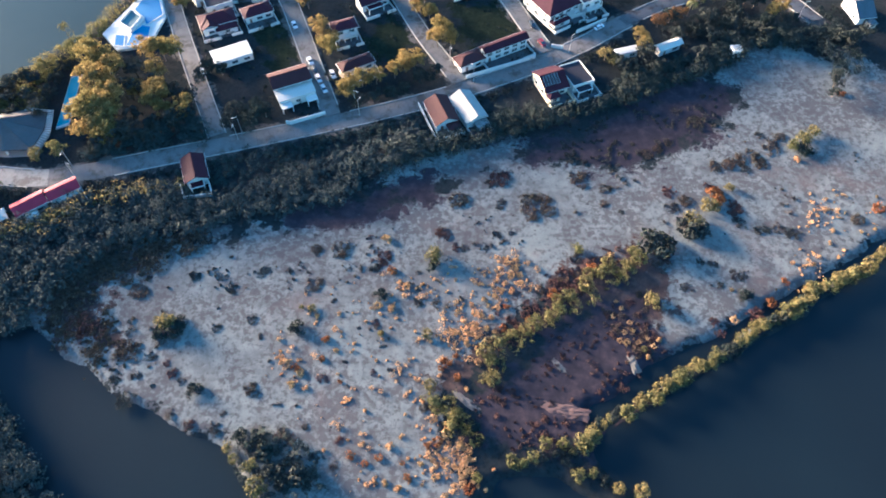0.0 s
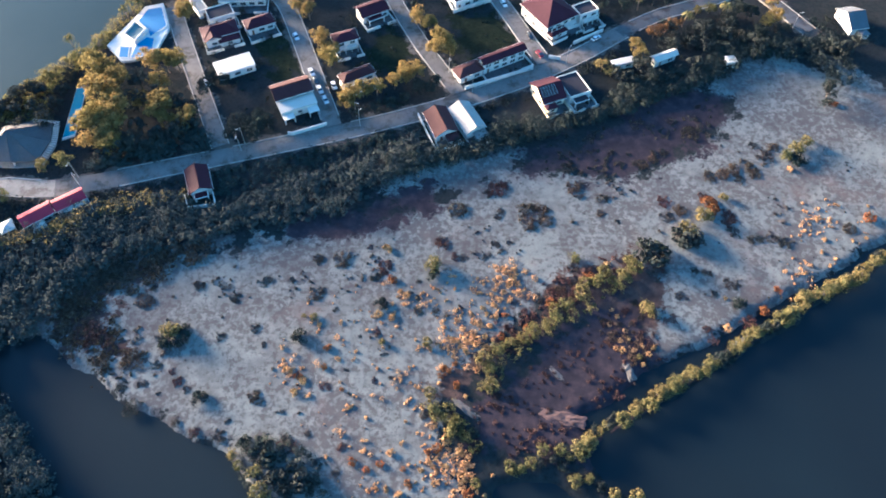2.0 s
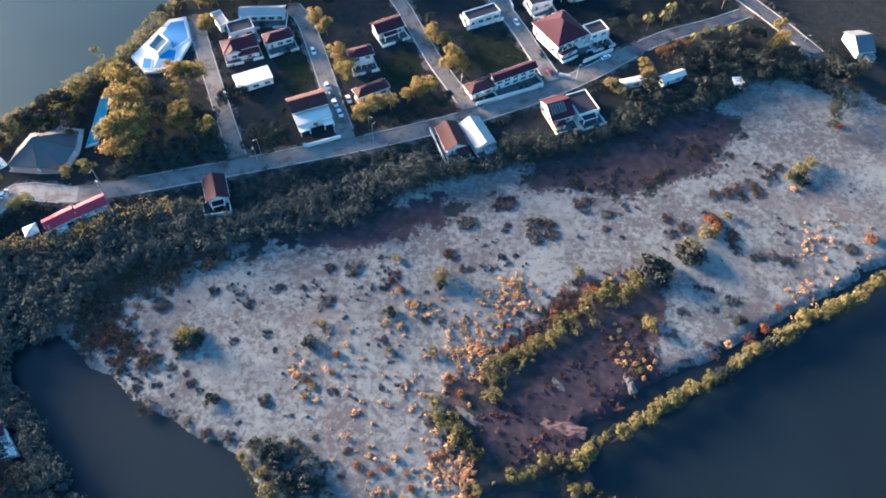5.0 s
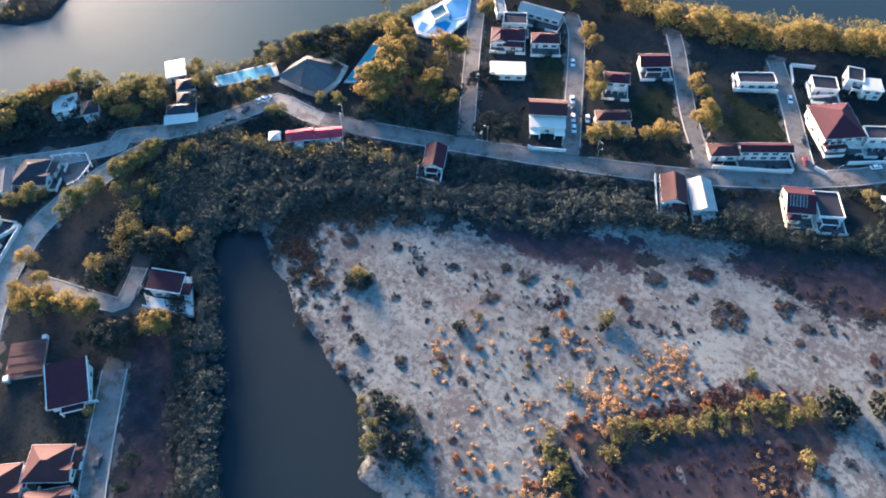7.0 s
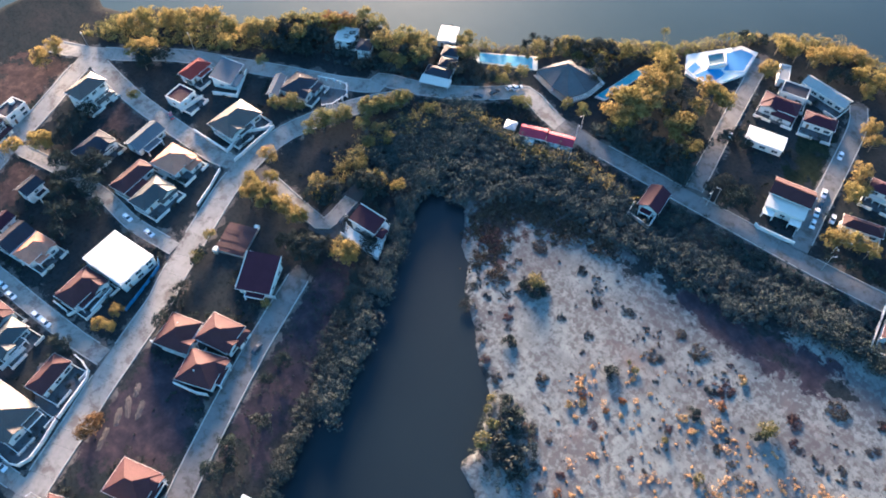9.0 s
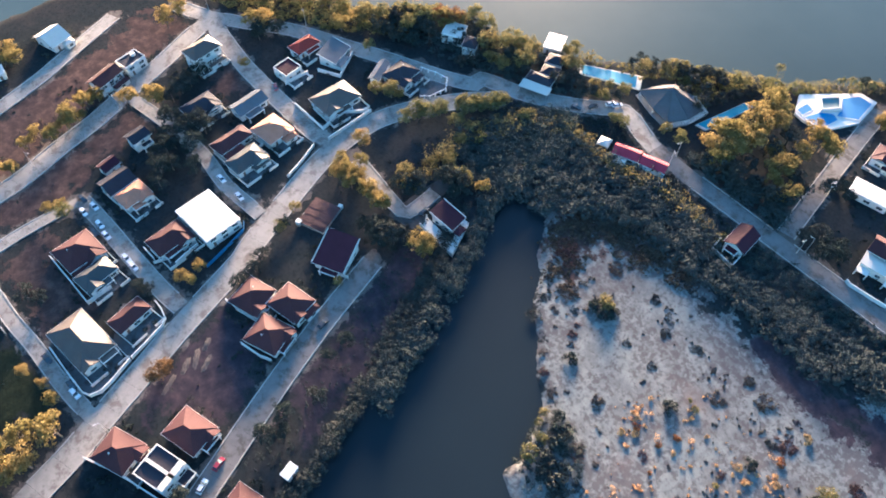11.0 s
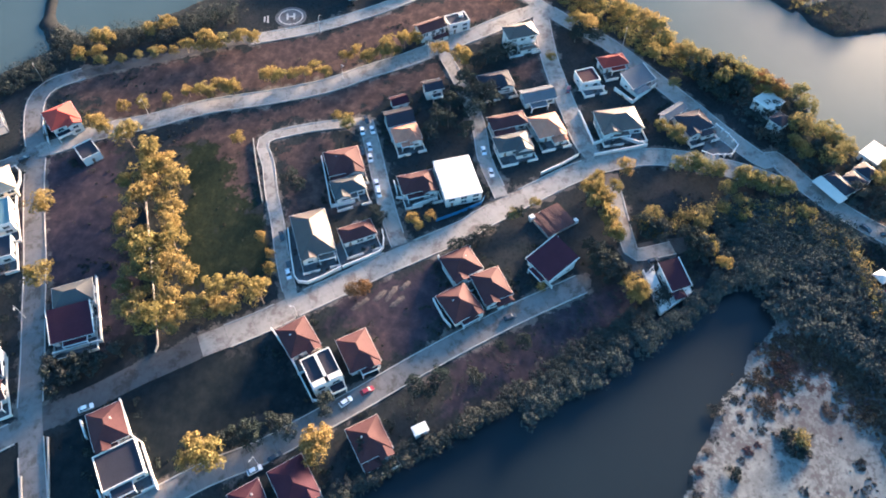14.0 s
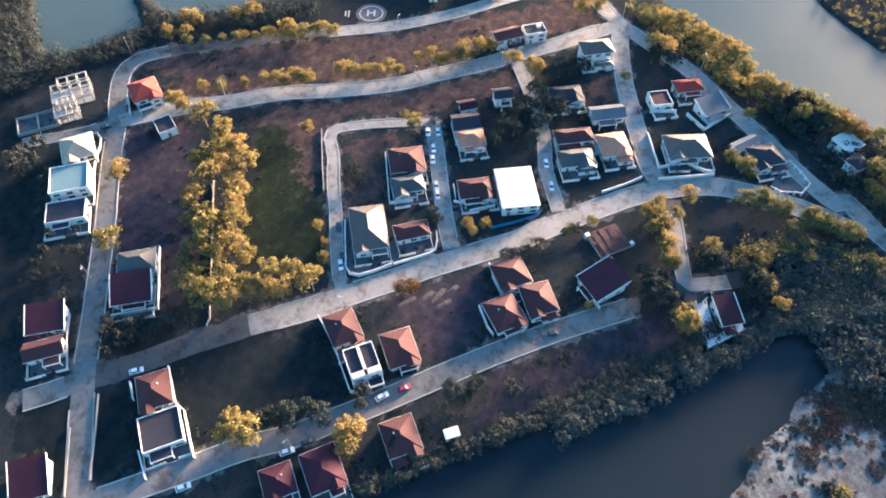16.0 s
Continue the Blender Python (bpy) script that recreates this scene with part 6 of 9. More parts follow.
grove("grove", [(-119.3, 185.4), (-120.6, 196.6), (-111.3, 190.0), (-116.0, 175.8), (-116.5, 168.1), (-107.1, 169.9), (-100.6, 171.9), (-95.7, 176.6), (-109.3, 165.1), (-104.0, 186.6), (-103.0, 198.8), (-116.7, 164.4), (-124.3, 159.9), (-98.5, 186.0)], 8, "dark green trees standing close together")
tree("green", -79.0, 178.2, 6)
tree("green", -73.1, 176.4, 6)
tree("green", -81.3, 173.4, 6)
tree("green", -69.4, 178.6, 6)
tree("green", -73.6, 172.7, 6)
tree("green", -73.3, 181.5, 6)
tree("green", -94.8, 200.6, 6)
tree("green", -95.3, 194.4, 6)
tree("green", -90.2, 199.3, 6)
grove("grove", [(-140.9, 152.7), (-134.2, 154.7), (-129.5, 155.7), (-155.6, 181.0), (-161.8, 181.6), (-149.4, 184.6), (-168.1, 182.2), (-149.4, 193.0), (-157.8, 192.5), (-148.4, 200.1), (-164.1, 188.8), (-159.6, 174.6), (-149.5, 176.4)], 7, "dark green trees standing close together")
grove("grove", [(-37.4, 185.7), (-31.4, 187.6), (-25.9, 190.8), (-20.4, 194.0), (-11.3, 199.3), (-9.5, 203.6), (-15.5, 198.5), (-19.1, 249.0), (-17.9, 241.8)], 6, "dark green trees standing close together")
grove("grove", [(-227.7, 111.4), (-222.6, 112.5), (-217.5, 113.6), (-224.3, 102.3), (-209.4, 96.9), (-209.0, 102.3), (-204.1, 103.4), (-199.6, 107.8), (-195.0, 112.2), (-195.6, 119.1), (-242.9, 87.9), (-236.6, 88.0), (-239.9, 82.6), (-239.7, 93.4), (-184.3, 129.3), (-178.3, 129.1), (-176.7, 137.4), (-173.9, 140.9)], 7, "dark green trees standing close together")
tree("green", -136.2, 43.4, 6)
tree("green", -140.9, 36.1, 6)
tree("green", -137.9, 37.8, 6)
tree("green", -146.7, 69.8, 6)
tree("green", -151.6, 69.7, 6)
tree("green", -153.3, 66.0, 6)
grove("grove", [(56.4, 211.6), (60.4, 208.6), (69.5, 213.6), (64.3, 205.7), (73.2, 209.1), (91.3, 228.9), (97.4, 225.9), (105.3, 232.8), (113.5, 229.8), (96.9, 235.9), (84.1, 225.4), (117.3, 226.7), (108.8, 239.8), (146.0, 227.8), (151.7, 224.8), (157.1, 228.2), (91.3, 216.0)], 7, "dark green trees standing close together")
grove("grove", [(-182.3, 169.0), (-178.8, 172.3), (-176.2, 176.7), (-173.6, 181.2), (-183.1, 164.4), (-166.9, 184.3), (-168.3, 180.1), (-173.9, 169.7), (-179.7, 138.7), (-173.9, 144.0), (-168.4, 148.0), (-173.6, 136.7), (-185.5, 133.5), (-184.7, 137.7), (-168.8, 141.3)], 5, "dark green trees standing close together")
tree("olive", -175.1, 179.2, 5)
tree("olive", -172.7, 184.0, 5)
tree("olive", -191.6, 137.2, 5)
tree("olive", -169.6, 142.4, 5)
tree("olive", -177.7, 167.1, 5)
tree("olive", -173.2, 86.3, 5)
tree("olive", -169.4, 79.6, 5)
tree("olive", -164.8, 73.5, 5)
tree("olive", -160.1, 70.6, 5)
tree("olive", -178.4, 81.8, 5)
tree("olive", -166.0, 86.0, 5)
tree("golden", -149.6, 72.7, 5)
tree("olive", -187.7, 69.3, 5)
tree("olive", -186.4, 77.6, 5)
tree("golden", -143.7, 77.4, 5)
tree("olive", -170.1, 100.6, 5)
tree("olive", -171.3, 108.1, 5)
tree("golden", -185.7, -156.6, 5)
tree("golden", -193.6, -142.2, 5)
tree("golden", -229.6, -75.7, 5)
tree("golden", -234.1, -71.2, 5)
tree("golden", -198.2, -134.4, 5)
tree("golden", -189.8, -150.0, 5)
tree("golden", -222.8, -87.0, 5)
tree("green", -58.0, -74.0, 5)
tree("green", -60.8, -70.7, 5)
tree("green", -64.9, -31.7, 5)
tree("green", -83.0, -14.1, 5)
tree("green", -89.3, -2.3, 5)
tree("green", -101.4, 5.0, 5)
tree("green", -103.5, 11.9, 5)
grove("grove", [(68.0, 249.8), (74.8, 247.9), (58.9, 250.6), (65.8, 263.9), (72.9, 273.2), (86.3, 254.7), (91.6, 269.8), (100.5, 264.5), (106.1, 278.9), (80.3, 281.9), (92.3, 285.4), (97.5, 253.8), (115.7, 283.0), (121.7, 273.0), (111.6, 289.9)], 5, "dark green trees standing close together")
tree("golden", -292.4, -90.0, 6)
tree("golden", -293.1, -84.7, 6)
tree("golden", -288.5, -79.0, 6)
tree("golden", -285.4, -86.2, 6)
tree("golden", -280.9, -80.8, 6)
tree("golden", -281.4, -76.3, 6)
tree("golden", -282.1, -100.3, 6)
tree("olive", -250.5, 75.8, 9)
tree("olive", -248.5, 85.1, 9)
tree("olive", -242.3, 91.5, 9)
tree("olive", -238.0, 83.5, 9)
tree("olive", -253.4, 69.9, 9)
tree("olive", -225.5, 115.6, 9)
tree("olive", -213.9, 111.3, 9)
tree("olive", -210.1, 120.1, 9)
tree("olive", -206.8, 126.5, 9)
tree("olive", -198.8, 121.9, 9)
tree("olive", -231.7, 113.4, 9)
tree("green", -244.5, 82.0, 8)
tree("green", -236.0, 90.5, 8)
tree("green", -203.5, 118.0, 8)
tree("olive", -175.7, 176.8, 4)
tree("green", -164.7, 186.7, 6)
tree("green", -161.0, 193.9, 5)
tree("olive", -156.1, 199.7, 5)
tree("olive", -175.5, 142.2, 5)
tree("olive", -173.0, 148.1, 5)
tree("olive", -169.3, 152.8, 5)
tree("olive", -153.6, 141.6, 5)
tree("olive", -156.5, 140.1, 5)
tree("olive", -143.7, 155.8, 5)
tree("olive", -137.1, 158.5, 5)
tree("olive", -199.5, 142.3, 5)
tree("olive", -199.1, 146.9, 5)
tree("rust", -237.8, 100.4, 8)
tree("rust", -234.5, 104.9, 8)
tree("green", -158.6, -80.6, 6)
tree("green", -147.9, -45.2, 6)
tree("olive", -189.8, -65.5, 7)
tree("green", 67.5, 252.5, 5)
tree("green", 75.5, 256.5, 4)
tree("green", 84.5, 261.0, 4)
tree("green", 93.5, 263.0, 4)
tree("rust", 88.6, 240.0, 4)
tree("green", 83.1, 236.2, 5)
tree("green", 109.1, 244.3, 6)
tree("green", 118.9, 246.4, 6)
tree("green", 121.0, 234.5, 5)
tree("green", 112.1, 233.7, 5)
tree("green", 100.5, 238.6, 5)
tree("green", 137.2, 197.2, 4)
tree("green", 141.0, 206.2, 4)
grove("grove", [(-73.7, -138.0), (-75.7, -134.5), (-75.4, -128.6), (-76.9, -123.7), (-70.8, -134.3), (-71.4, -129.0), (-72.8, -124.1), (-74.8, -120.6), (-67.0, -133.9), (-67.4, -129.4), (-63.8, -130.6), (-70.5, -121.9)], 5.5, "dark trees where the dirt track meets the road")
tree("olive", -155.3, 4.6, 4)
tree("golden", -161.2, 10.9, 3.5)
tree("olive", -125.9, 15.5, 4)
tree("olive", -161.1, 53.3, 6)
tree("olive", -152.3, 71.0, 6)
tree("green", -143.0, 37.5, 5)
tree("green", -148.5, -3.2, 3)
tree("olive", 54.7, 213.0, 5)
tree("olive", 58.0, 210.6, 4)
tree("olive", 98.3, 248.3, 4)
tree("olive", 102.8, 249.0, 4)
tree("green", 114.7, 247.7, 6)
tree("green", 96.0, 233.7, 5)
tree("green", 104.0, 231.6, 5)
tree("golden", 129.7, 253.0, 5)
palm(73.6, 250.4, 7)
palm(84.0, 258.2, 7)
palm(80.4, 253.8, 7)
palm(108.2, 267.4, 7)
palm(90.9, 240.6, 7)
palm(107.5, 246.1, 7)
palm(-137.0, 236.2, 6)
palm(-136.2, 239.9, 6)
palm(-133.0, 241.6, 6)
palm(-130.8, 247.0, 6)
palm(-153.6, 217.8, 6)
grove("grove", [(-72.3, -131.9), (-75.7, -125.9), (-78.3, -119.4), (-78.1, -111.5), (-68.9, -120.3), (-66.4, -126.7), (-72.3, -114.4), (-74.2, -137.0), (-83.0, -108.0)], 6.5, "dark green trees filling a lot corner")
grove("grove", [(-94.9, -172.5), (-89.9, -163.9), (-84.4, -167.8), (-96.7, -164.9), (-86.9, -156.8), (-101.7, -174.6), (-97.8, -160.2), (-80.7, -155.0), (-90.4, -171.7)], 4.5, "low dark green trees in an empty lot")
grove("grove", [(-132.4, 30.3), (-134.6, 34.9), (-131.7, 37.0), (-127.0, 31.7), (-129.0, 34.0)], 3.5, "dark shrubs where the road ends")
for ob in [PALM, *TREES["golden"], *TREES["green"], *TREES["olive"], *TREES["rust"]]:
    for o in (*ob.children_recursive, ob):
        bpy.data.objects.remove(o)


# ---- thickets and scrub ----
BELT_SEED = [200]


def thicket(name, ring, count, h, mat, label):
    """Close-set low trees that nobody could count, as one mass of leaf sprays over stems."""
    BELT_SEED[0] += 1
    rng = np.random.default_rng(BELT_SEED[0])
    p = scatter(ring, count, rng)
    p = p[off_roads(p, 1.2)]
    count = len(p)
    k = 3
    size = rng.gamma(5, 0.2, (count, 1)).clip(0.35, 1.9) * h * 0.5
    c = np.repeat(np.concatenate([p, np.zeros((count, 1))], 1), k, 0)
    s = np.repeat(size, k, 0)
    c += rng.normal(size=c.shape) * s * np.array([[0.38, 0.38, 0.1]])
    c[:, 2] = np.abs(c[:, 2]) + s[:, 0] * rng.uniform(0.35, 1.15, len(c))
    r = s * rng.uniform(0.45, 0.85, (len(c), 1)) * np.array([[1, 1, 0.85]])
    v, f = leaf_cloud(c, r, 19, min(h, 4.0) * 0.084, rng, 0.22, 0.0 if mat is LEAF_OLIVE else 0.9)
    v[:, 2] = np.maximum(v[:, 2], -0.6)
    tagged(sheet(name, v, f, mat), label, "thicket", kind="stuff")


def scrub(name, ring, count, h, mat, label):
    """Tufts and low weeds scattered thinly over open ground."""
    BELT_SEED[0] += 1
    rng = np.random.default_rng(BELT_SEED[0])
    p = scatter(ring, count, rng)
    home = p[rng.integers(0, max(3, count // 14), count)]
    near = rng.random(count) < 0.6
    p[near] = home[near] + rng.normal(size=(near.sum(), 2)) * 2.6
    size = rng.gamma(1.6, 0.62, (count, 1)).clip(0.25, 3.2) * h
    c = np.concatenate([p, size * 0.13], 1)
    c = np.repeat(c, 2, 0) + rng.normal(size=(count * 2, 3)) * np.repeat(size, 2, 0) * np.array([[0.45, 0.45, 0.05]])
    r = np.repeat(size, 2, 0) * rng.uniform(0.45, 0.8, (count * 2, 1)) * np.array([[1, 1, 0.5 if mat is GOLD_SCRUB else 0.2]])
    v, f = leaf_cloud(c, r, 34, 0.13 + h * 0.12, rng)
    v[:, 2] = np.maximum(v[:, 2], -0.1)
    tagged(sheet(name, v, f, mat), label, "scrub", kind="stuff")


def garden_shrubs():
    """Low dark planting round every house, kept off the roads."""
    rng = np.random.default_rng(77)
    spots = []
    for x, y, turn, w, d in HOUSES:
        m = pose(x, y, 0, 0, 0, turn)
        for _ in range(int((w + d) * 0.9)):
            side, u, off = rng.integers(4), rng.uniform(-0.5, 0.5), rng.uniform(1.2, 4.0)
            q = ((u * w, -d / 2 - off - 1), (w / 2 + off, u * d), (u * w, d / 2 + off), (-w / 2 - off, u * d))[side]
            v = m @ Vector((*q, 0))
            if min(np.hypot(line[:, 0] - v.x, line[:, 1] - v.y).min() - wide / 2 for line, wide in ROAD_LINES) > 1.0:
                spots.append((v.x, v.y))
    p = np.array(spots)
    n = len(p)
    size = rng.gamma(3, 0.33, (n, 1)).clip(0.4, 2.2)
    c = np.repeat(np.concatenate([p, size * 0.5], 1), 2, 0) + rng.normal(size=(n * 2, 3)) * np.repeat(size, 2, 0) * np.array([[0.4, 0.4, 0.1]])
    v, f = leaf_cloud(c, np.repeat(size, 2, 0) * rng.uniform(0.5, 0.9, (n * 2, 1)), 18, 0.27, rng)
    v[:, 2] = np.maximum(v[:, 2], -0.1)
    tagged(sheet("garden_shrubs", v, f, LEAF_GREEN), "dark green garden shrubs round the houses", "shrubs", kind="stuff")


def lot_weeds(ring, count, h, mat, label):
    """Weeds and tall grass on the open lots, off the roads and out of the houses."""
    rng = np.random.default_rng(count)
    p = scatter(ring, count, rng)
    hub = p[rng.integers(0, count // 25, count)]
    near = rng.random(count) < 0.55
    p[near] = hub[near] + rng.normal(size=(near.sum(), 2)) * 3.0
    keep = np.ones(count, bool)
    for line, wide in ROAD_LINES:
        for q in line:
            keep &= np.hypot(p[:, 0] - q[0], p[:, 1] - q[1]) > wide / 2 + 2.2
    for x, y, turn, w, d in HOUSES:
        t = radians(turn)
        u = (p[:, 0] - x) * math.cos(t) + (p[:, 1] - y) * math.sin(t)
        k = -(p[:, 0] - x) * math.sin(t) + (p[:, 1] - y) * math.cos(t)
        keep &= (np.abs(u) > w / 2 + 1) | (k > d / 2 + 1) | (k < -d / 2 - 6)
    keep &= land_height(p[:, 0], p[:, 1]) > 0.5
    p = p[keep]
    n = len(p)
    size = rng.gamma(2, 0.5, (n, 1)).clip(0.3, 2.6) * h
    c = np.repeat(np.concatenate([p, size * 0.25], 1), 2, 0) + rng.normal(size=(n * 2, 3)) * np.repeat(size, 2, 0) * np.array([[0.5, 0.5, 0.05]])
    v, f = leaf_cloud(c, np.repeat(size, 2, 0) * rng.uniform(0.4, 0.8, (n * 2, 1)) * np.array([[1, 1, 0.3]]), 9, 0.26 + h * 0.14, rng)
    v[:, 2] = np.maximum(v[:, 2], -0.1)
    tagged(sheet("lot_weeds", v, f, mat), label, "weeds", kind="stuff")


garden_shrubs()
lot_weeds([(-164.5, -234.2), (-194.1, -198.0), (-238.5, -117.0), (-288.8, -21.6), (-291.3, 2.2), (-266.7, 33.4), (-230.2, 70.7), (-186.9, 97.8), (-141.8, 63.4), (-95.3, 13.8), (-57.0, -29.2), (-40.3, -57.6), (-21.0, -118.3), (-62.1, -162.9)], 620, 0.45, LEAF_GREEN, "dark green weeds and tall grass on the open lots")
lot_weeds([(-192.0, -205.1), (-234.7, -115.5), (-276.9, -46.4), (-292.6, -8.7), (-272.4, -2.9), (-227.2, -60.1), (-150.8, -92.3), (-112.5, -102.3), (-84.2, -117.7), (-107.8, -153.4)], 120, 0.35, DARK_SCRUB, "brown weeds on the dry slopes")
lot_weeds([(-113.8, 223.2), (-79.2, 247.8), (43.4, 314.6), (59.8, 224.6), (-41.1, 164.3), (-74.2, 156.1)], 400, 0.45, LEAF_GREEN, "dark weeds on the lots beside the lanes")
lot_weeds([(-195.8, 97.8), (-154.3, 143.6), (-120.3, 149.2), (-45.6, 174.3), (11.3, 198.9), (58.8, 230.3), (60.8, 219.1), (-22.3, 172.2), (-92.4, 145.5), (-142.7, 128.7), (-177.4, 104.2)], 900, 1.1, LEAF_GREEN, "dark roadside grass and shrubs")
thicket("mangrove_belt", [(-177.1, 107.6), (-173.6, 116.4), (-160.4, 120.7), (-139.1, 131.4), (-123.7, 139.4), (-106.7, 144.6), (-93.0, 146.7), (-86.5, 137.9), (-76.7, 143.6), (-58.4, 152.7), (-22.1, 170.8), (-12.9, 177.7), (-6.5, 166.1), (-23.6, 153.9), (-39.1, 140.7), (-60.5, 135.2), (-86.1, 127.6), (-109.9, 119.7), (-118.1, 110.5), (-122.3, 96.4), (-137.7, 84.6), (-130.1, 72.9), (-141.3, 74.3), (-156.4, 82.3), (-172.5, 87.9)], 1500, 4.0, LEAF_HAZY, "dense dark green mangrove thicket between road and sand")
thicket("roadside_thicket", [(-96.6, 152.5), (-64.6, 164.9), (-25.3, 179.1), (0.8, 190.9), (2.5, 185.8), (-12.9, 178.3), (-22.2, 171.4), (-58.6, 153.2), (-77.0, 144.1), (-87.1, 138.8)], 300, 2.4, LEAF_HAZY, "low dark roadside thicket")
thicket("bypass_thicket", [(108.7, 233.4), (136.5, 244.8), (146.9, 248.7), (155.2, 228.4), (151.9, 209.1), (143.1, 208.8), (136.5, 226.0), (116.9, 228.6)], 220, 3.6, LEAF_GREEN, "dark trees beside the bypass")
thicket("north_edge_thicket", [(-126.3, 253.6), (-107.1, 271.9), (-91.4, 278.2), (-65.2, 279.4), (-48.6, 274.3), (-58.0, 289.1), (-77.8, 286.9), (-93.5, 285.2), (-113.5, 280.1), (-129.5, 261.1)], 260, 3.0, LEAF_OLIVE, "olive shrubs along the northern lake edge")
thicket("canal_strip_scrub", [(-74.0, -34.9), (-84.2, -19.8), (-96.6, -4.7), (-109.2, 11.2), (-124.1, 31.1), (-131.6, 45.2), (-125.6, 47.6), (-109.2, 27.6), (-96.9, 13.4), (-85.5, -2.1), (-74.6, -17.1), (-65.7, -28.6)], 170, 1.5, LEAF_GREEN, "low dark scrub on the canal strip")
thicket("bend_thicket", [(77.1, 230.2), (97.3, 242.2), (113.3, 249.2), (122.4, 233.5), (125.0, 223.2), (107.1, 228.4), (89.9, 226.1)], 200, 3.0, LEAF_GREEN, "dark thicket below the road bend")
thicket("bypass_verge", [(99.3, 293.6), (111.0, 275.2), (127.0, 255.1), (136.4, 260.0), (121.7, 290.0), (108.8, 307.4)], 140, 3.0, LEAF_GREEN, "dark verge shrubs along the bypass")
thicket("helipad_thicket", [(-282.3, -125.5), (-287.5, -111.9), (-300.2, -95.9), (-300.4, -81.1), (-292.9, -74.8), (-279.9, -74.7), (-275.9, -90.1), (-273.4, -101.7), (-271.5, -115.3), (-270.8, -124.3)], 170, 4.2, LEAF_GREEN, "dark trees on the bank behind the helipad")
thicket("mangrove_edge", [(-170.9, 98.0), (-172.3, 111.9), (-159.4, 122.8), (-138.4, 130.6), (-119.2, 140.4), (-94.6, 147.2), (-91.5, 144.2), (-116.6, 136.6), (-135.4, 126.7), (-156.2, 118.9), (-165.6, 107.5), (-163.5, 92.9)], 120, 4.5, LEAF_OLIVE, "olive mangrove crowns along the road edge")
thicket("mangrove_belt_east", [(3.4, 172.7), (17.6, 185.5), (27.8, 185.9), (50.6, 189.6), (62.9, 207.7), (91.8, 215.1), (105.1, 228.5), (130.5, 232.8), (134.3, 221.5), (112.5, 221.6), (104.2, 212.4), (90.2, 205.8), (58.7, 188.5), (27.4, 176.3), (7.4, 167.6), (-6.2, 163.3), (-21.5, 157.7), (-25.9, 165.1), (-10.5, 172.2)], 700, 4.0, LEAF_GREEN, "dense dark thicket behind the roadside houses")
thicket("canal_bank_thicket", [(-48.4, -39.9), (-56.2, -30.6), (-65.0, -21.3), (-73.3, -8.0), (-86.8, 6.4), (-95.2, 15.4), (-106.9, 27.8), (-114.9, 37.6), (-122.6, 45.9), (-132.2, 56.1), (-144.3, 66.6), (-139.5, 69.5), (-124.7, 56.6), (-114.4, 46.6), (-106.9, 38.5), (-97.9, 29.1), (-88.8, 16.5), (-80.6, 7.7), (-68.0, -6.6), (-60.2, -19.9), (-53.2, -27.9), (-46.3, -35.8)], 650, 3.0, LEAF_GREEN, "low dark green bank vegetation along the canal")
thicket("west_bank_thicket", [(-165.8, 101.3), (-142.2, 79.4), (-120.3, 56.2), (-111.2, 43.3), (-98.0, 26.2), (-86.1, 10.7), (-76.7, 16.2), (-90.2, 30.8), (-103.7, 47.7), (-114.9, 59.4), (-134.0, 78.7), (-147.9, 93.3)], 420, 3.5, LEAF_HAZY, "dark bank trees along the canal edge")
thicket("west_pond_thicket", [(-174.8, -254.7), (-183.6, -238.2), (-194.2, -222.5), (-216.1, -204.4), (-234.0, -211.2), (-227.2, -196.2), (-248.5, -154.7), (-260.7, -136.8), (-248.6, -131.8), (-231.5, -152.6), (-218.0, -191.1), (-198.9, -200.0), (-191.1, -206.4), (-172.3, -224.7), (-162.2, -234.1), (-159.5, -243.2)], 500, 5.0, LEAF_GREEN, "dark trees around the fish ponds")
thicket("pond_dike_thicket", [(-217.1, -299.0), (-225.6, -270.6), (-207.6, -254.9), (-185.9, -236.9), (-181.5, -245.3), (-175.2, -266.5)], 260, 5.0, LEAF_GREEN, "dark trees on the pond dike")
thicket("lake_bank_thicket", [(-294.9, 6.7), (-300.2, 24.7), (-291.8, 41.0), (-278.9, 54.3), (-266.0, 64.6), (-256.0, 81.2), (-252.1, 92.5), (-242.5, 101.2), (-235.9, 90.0), (-240.4, 76.7), (-249.1, 58.1), (-268.4, 32.8), (-278.8, 19.1)], 420, 4.0, LEAF_OLIVE, "olive lakeside woodland along the bank")
thicket("lake_front_thicket", [(-242.6, 97.6), (-229.5, 112.0), (-207.8, 131.2), (-200.2, 139.5), (-195.7, 136.3), (-199.5, 119.1), (-190.1, 115.5), (-212.2, 95.7), (-228.0, 84.8), (-236.8, 76.2), (-249.2, 75.9), (-255.6, 86.4)], 300, 4.0, LEAF_HAZY, "mixed lakeside garden trees")
thicket("shore_hedge", [(-177.9, 174.6), (-171.4, 190.1), (-158.7, 206.4), (-143.4, 229.2), (-139.2, 224.7), (-146.9, 206.6), (-154.4, 191.3), (-149.3, 175.6), (-161.6, 178.7), (-170.9, 173.3)], 240, 3.0, LEAF_OLIVE, "shore hedge on the lake bank")
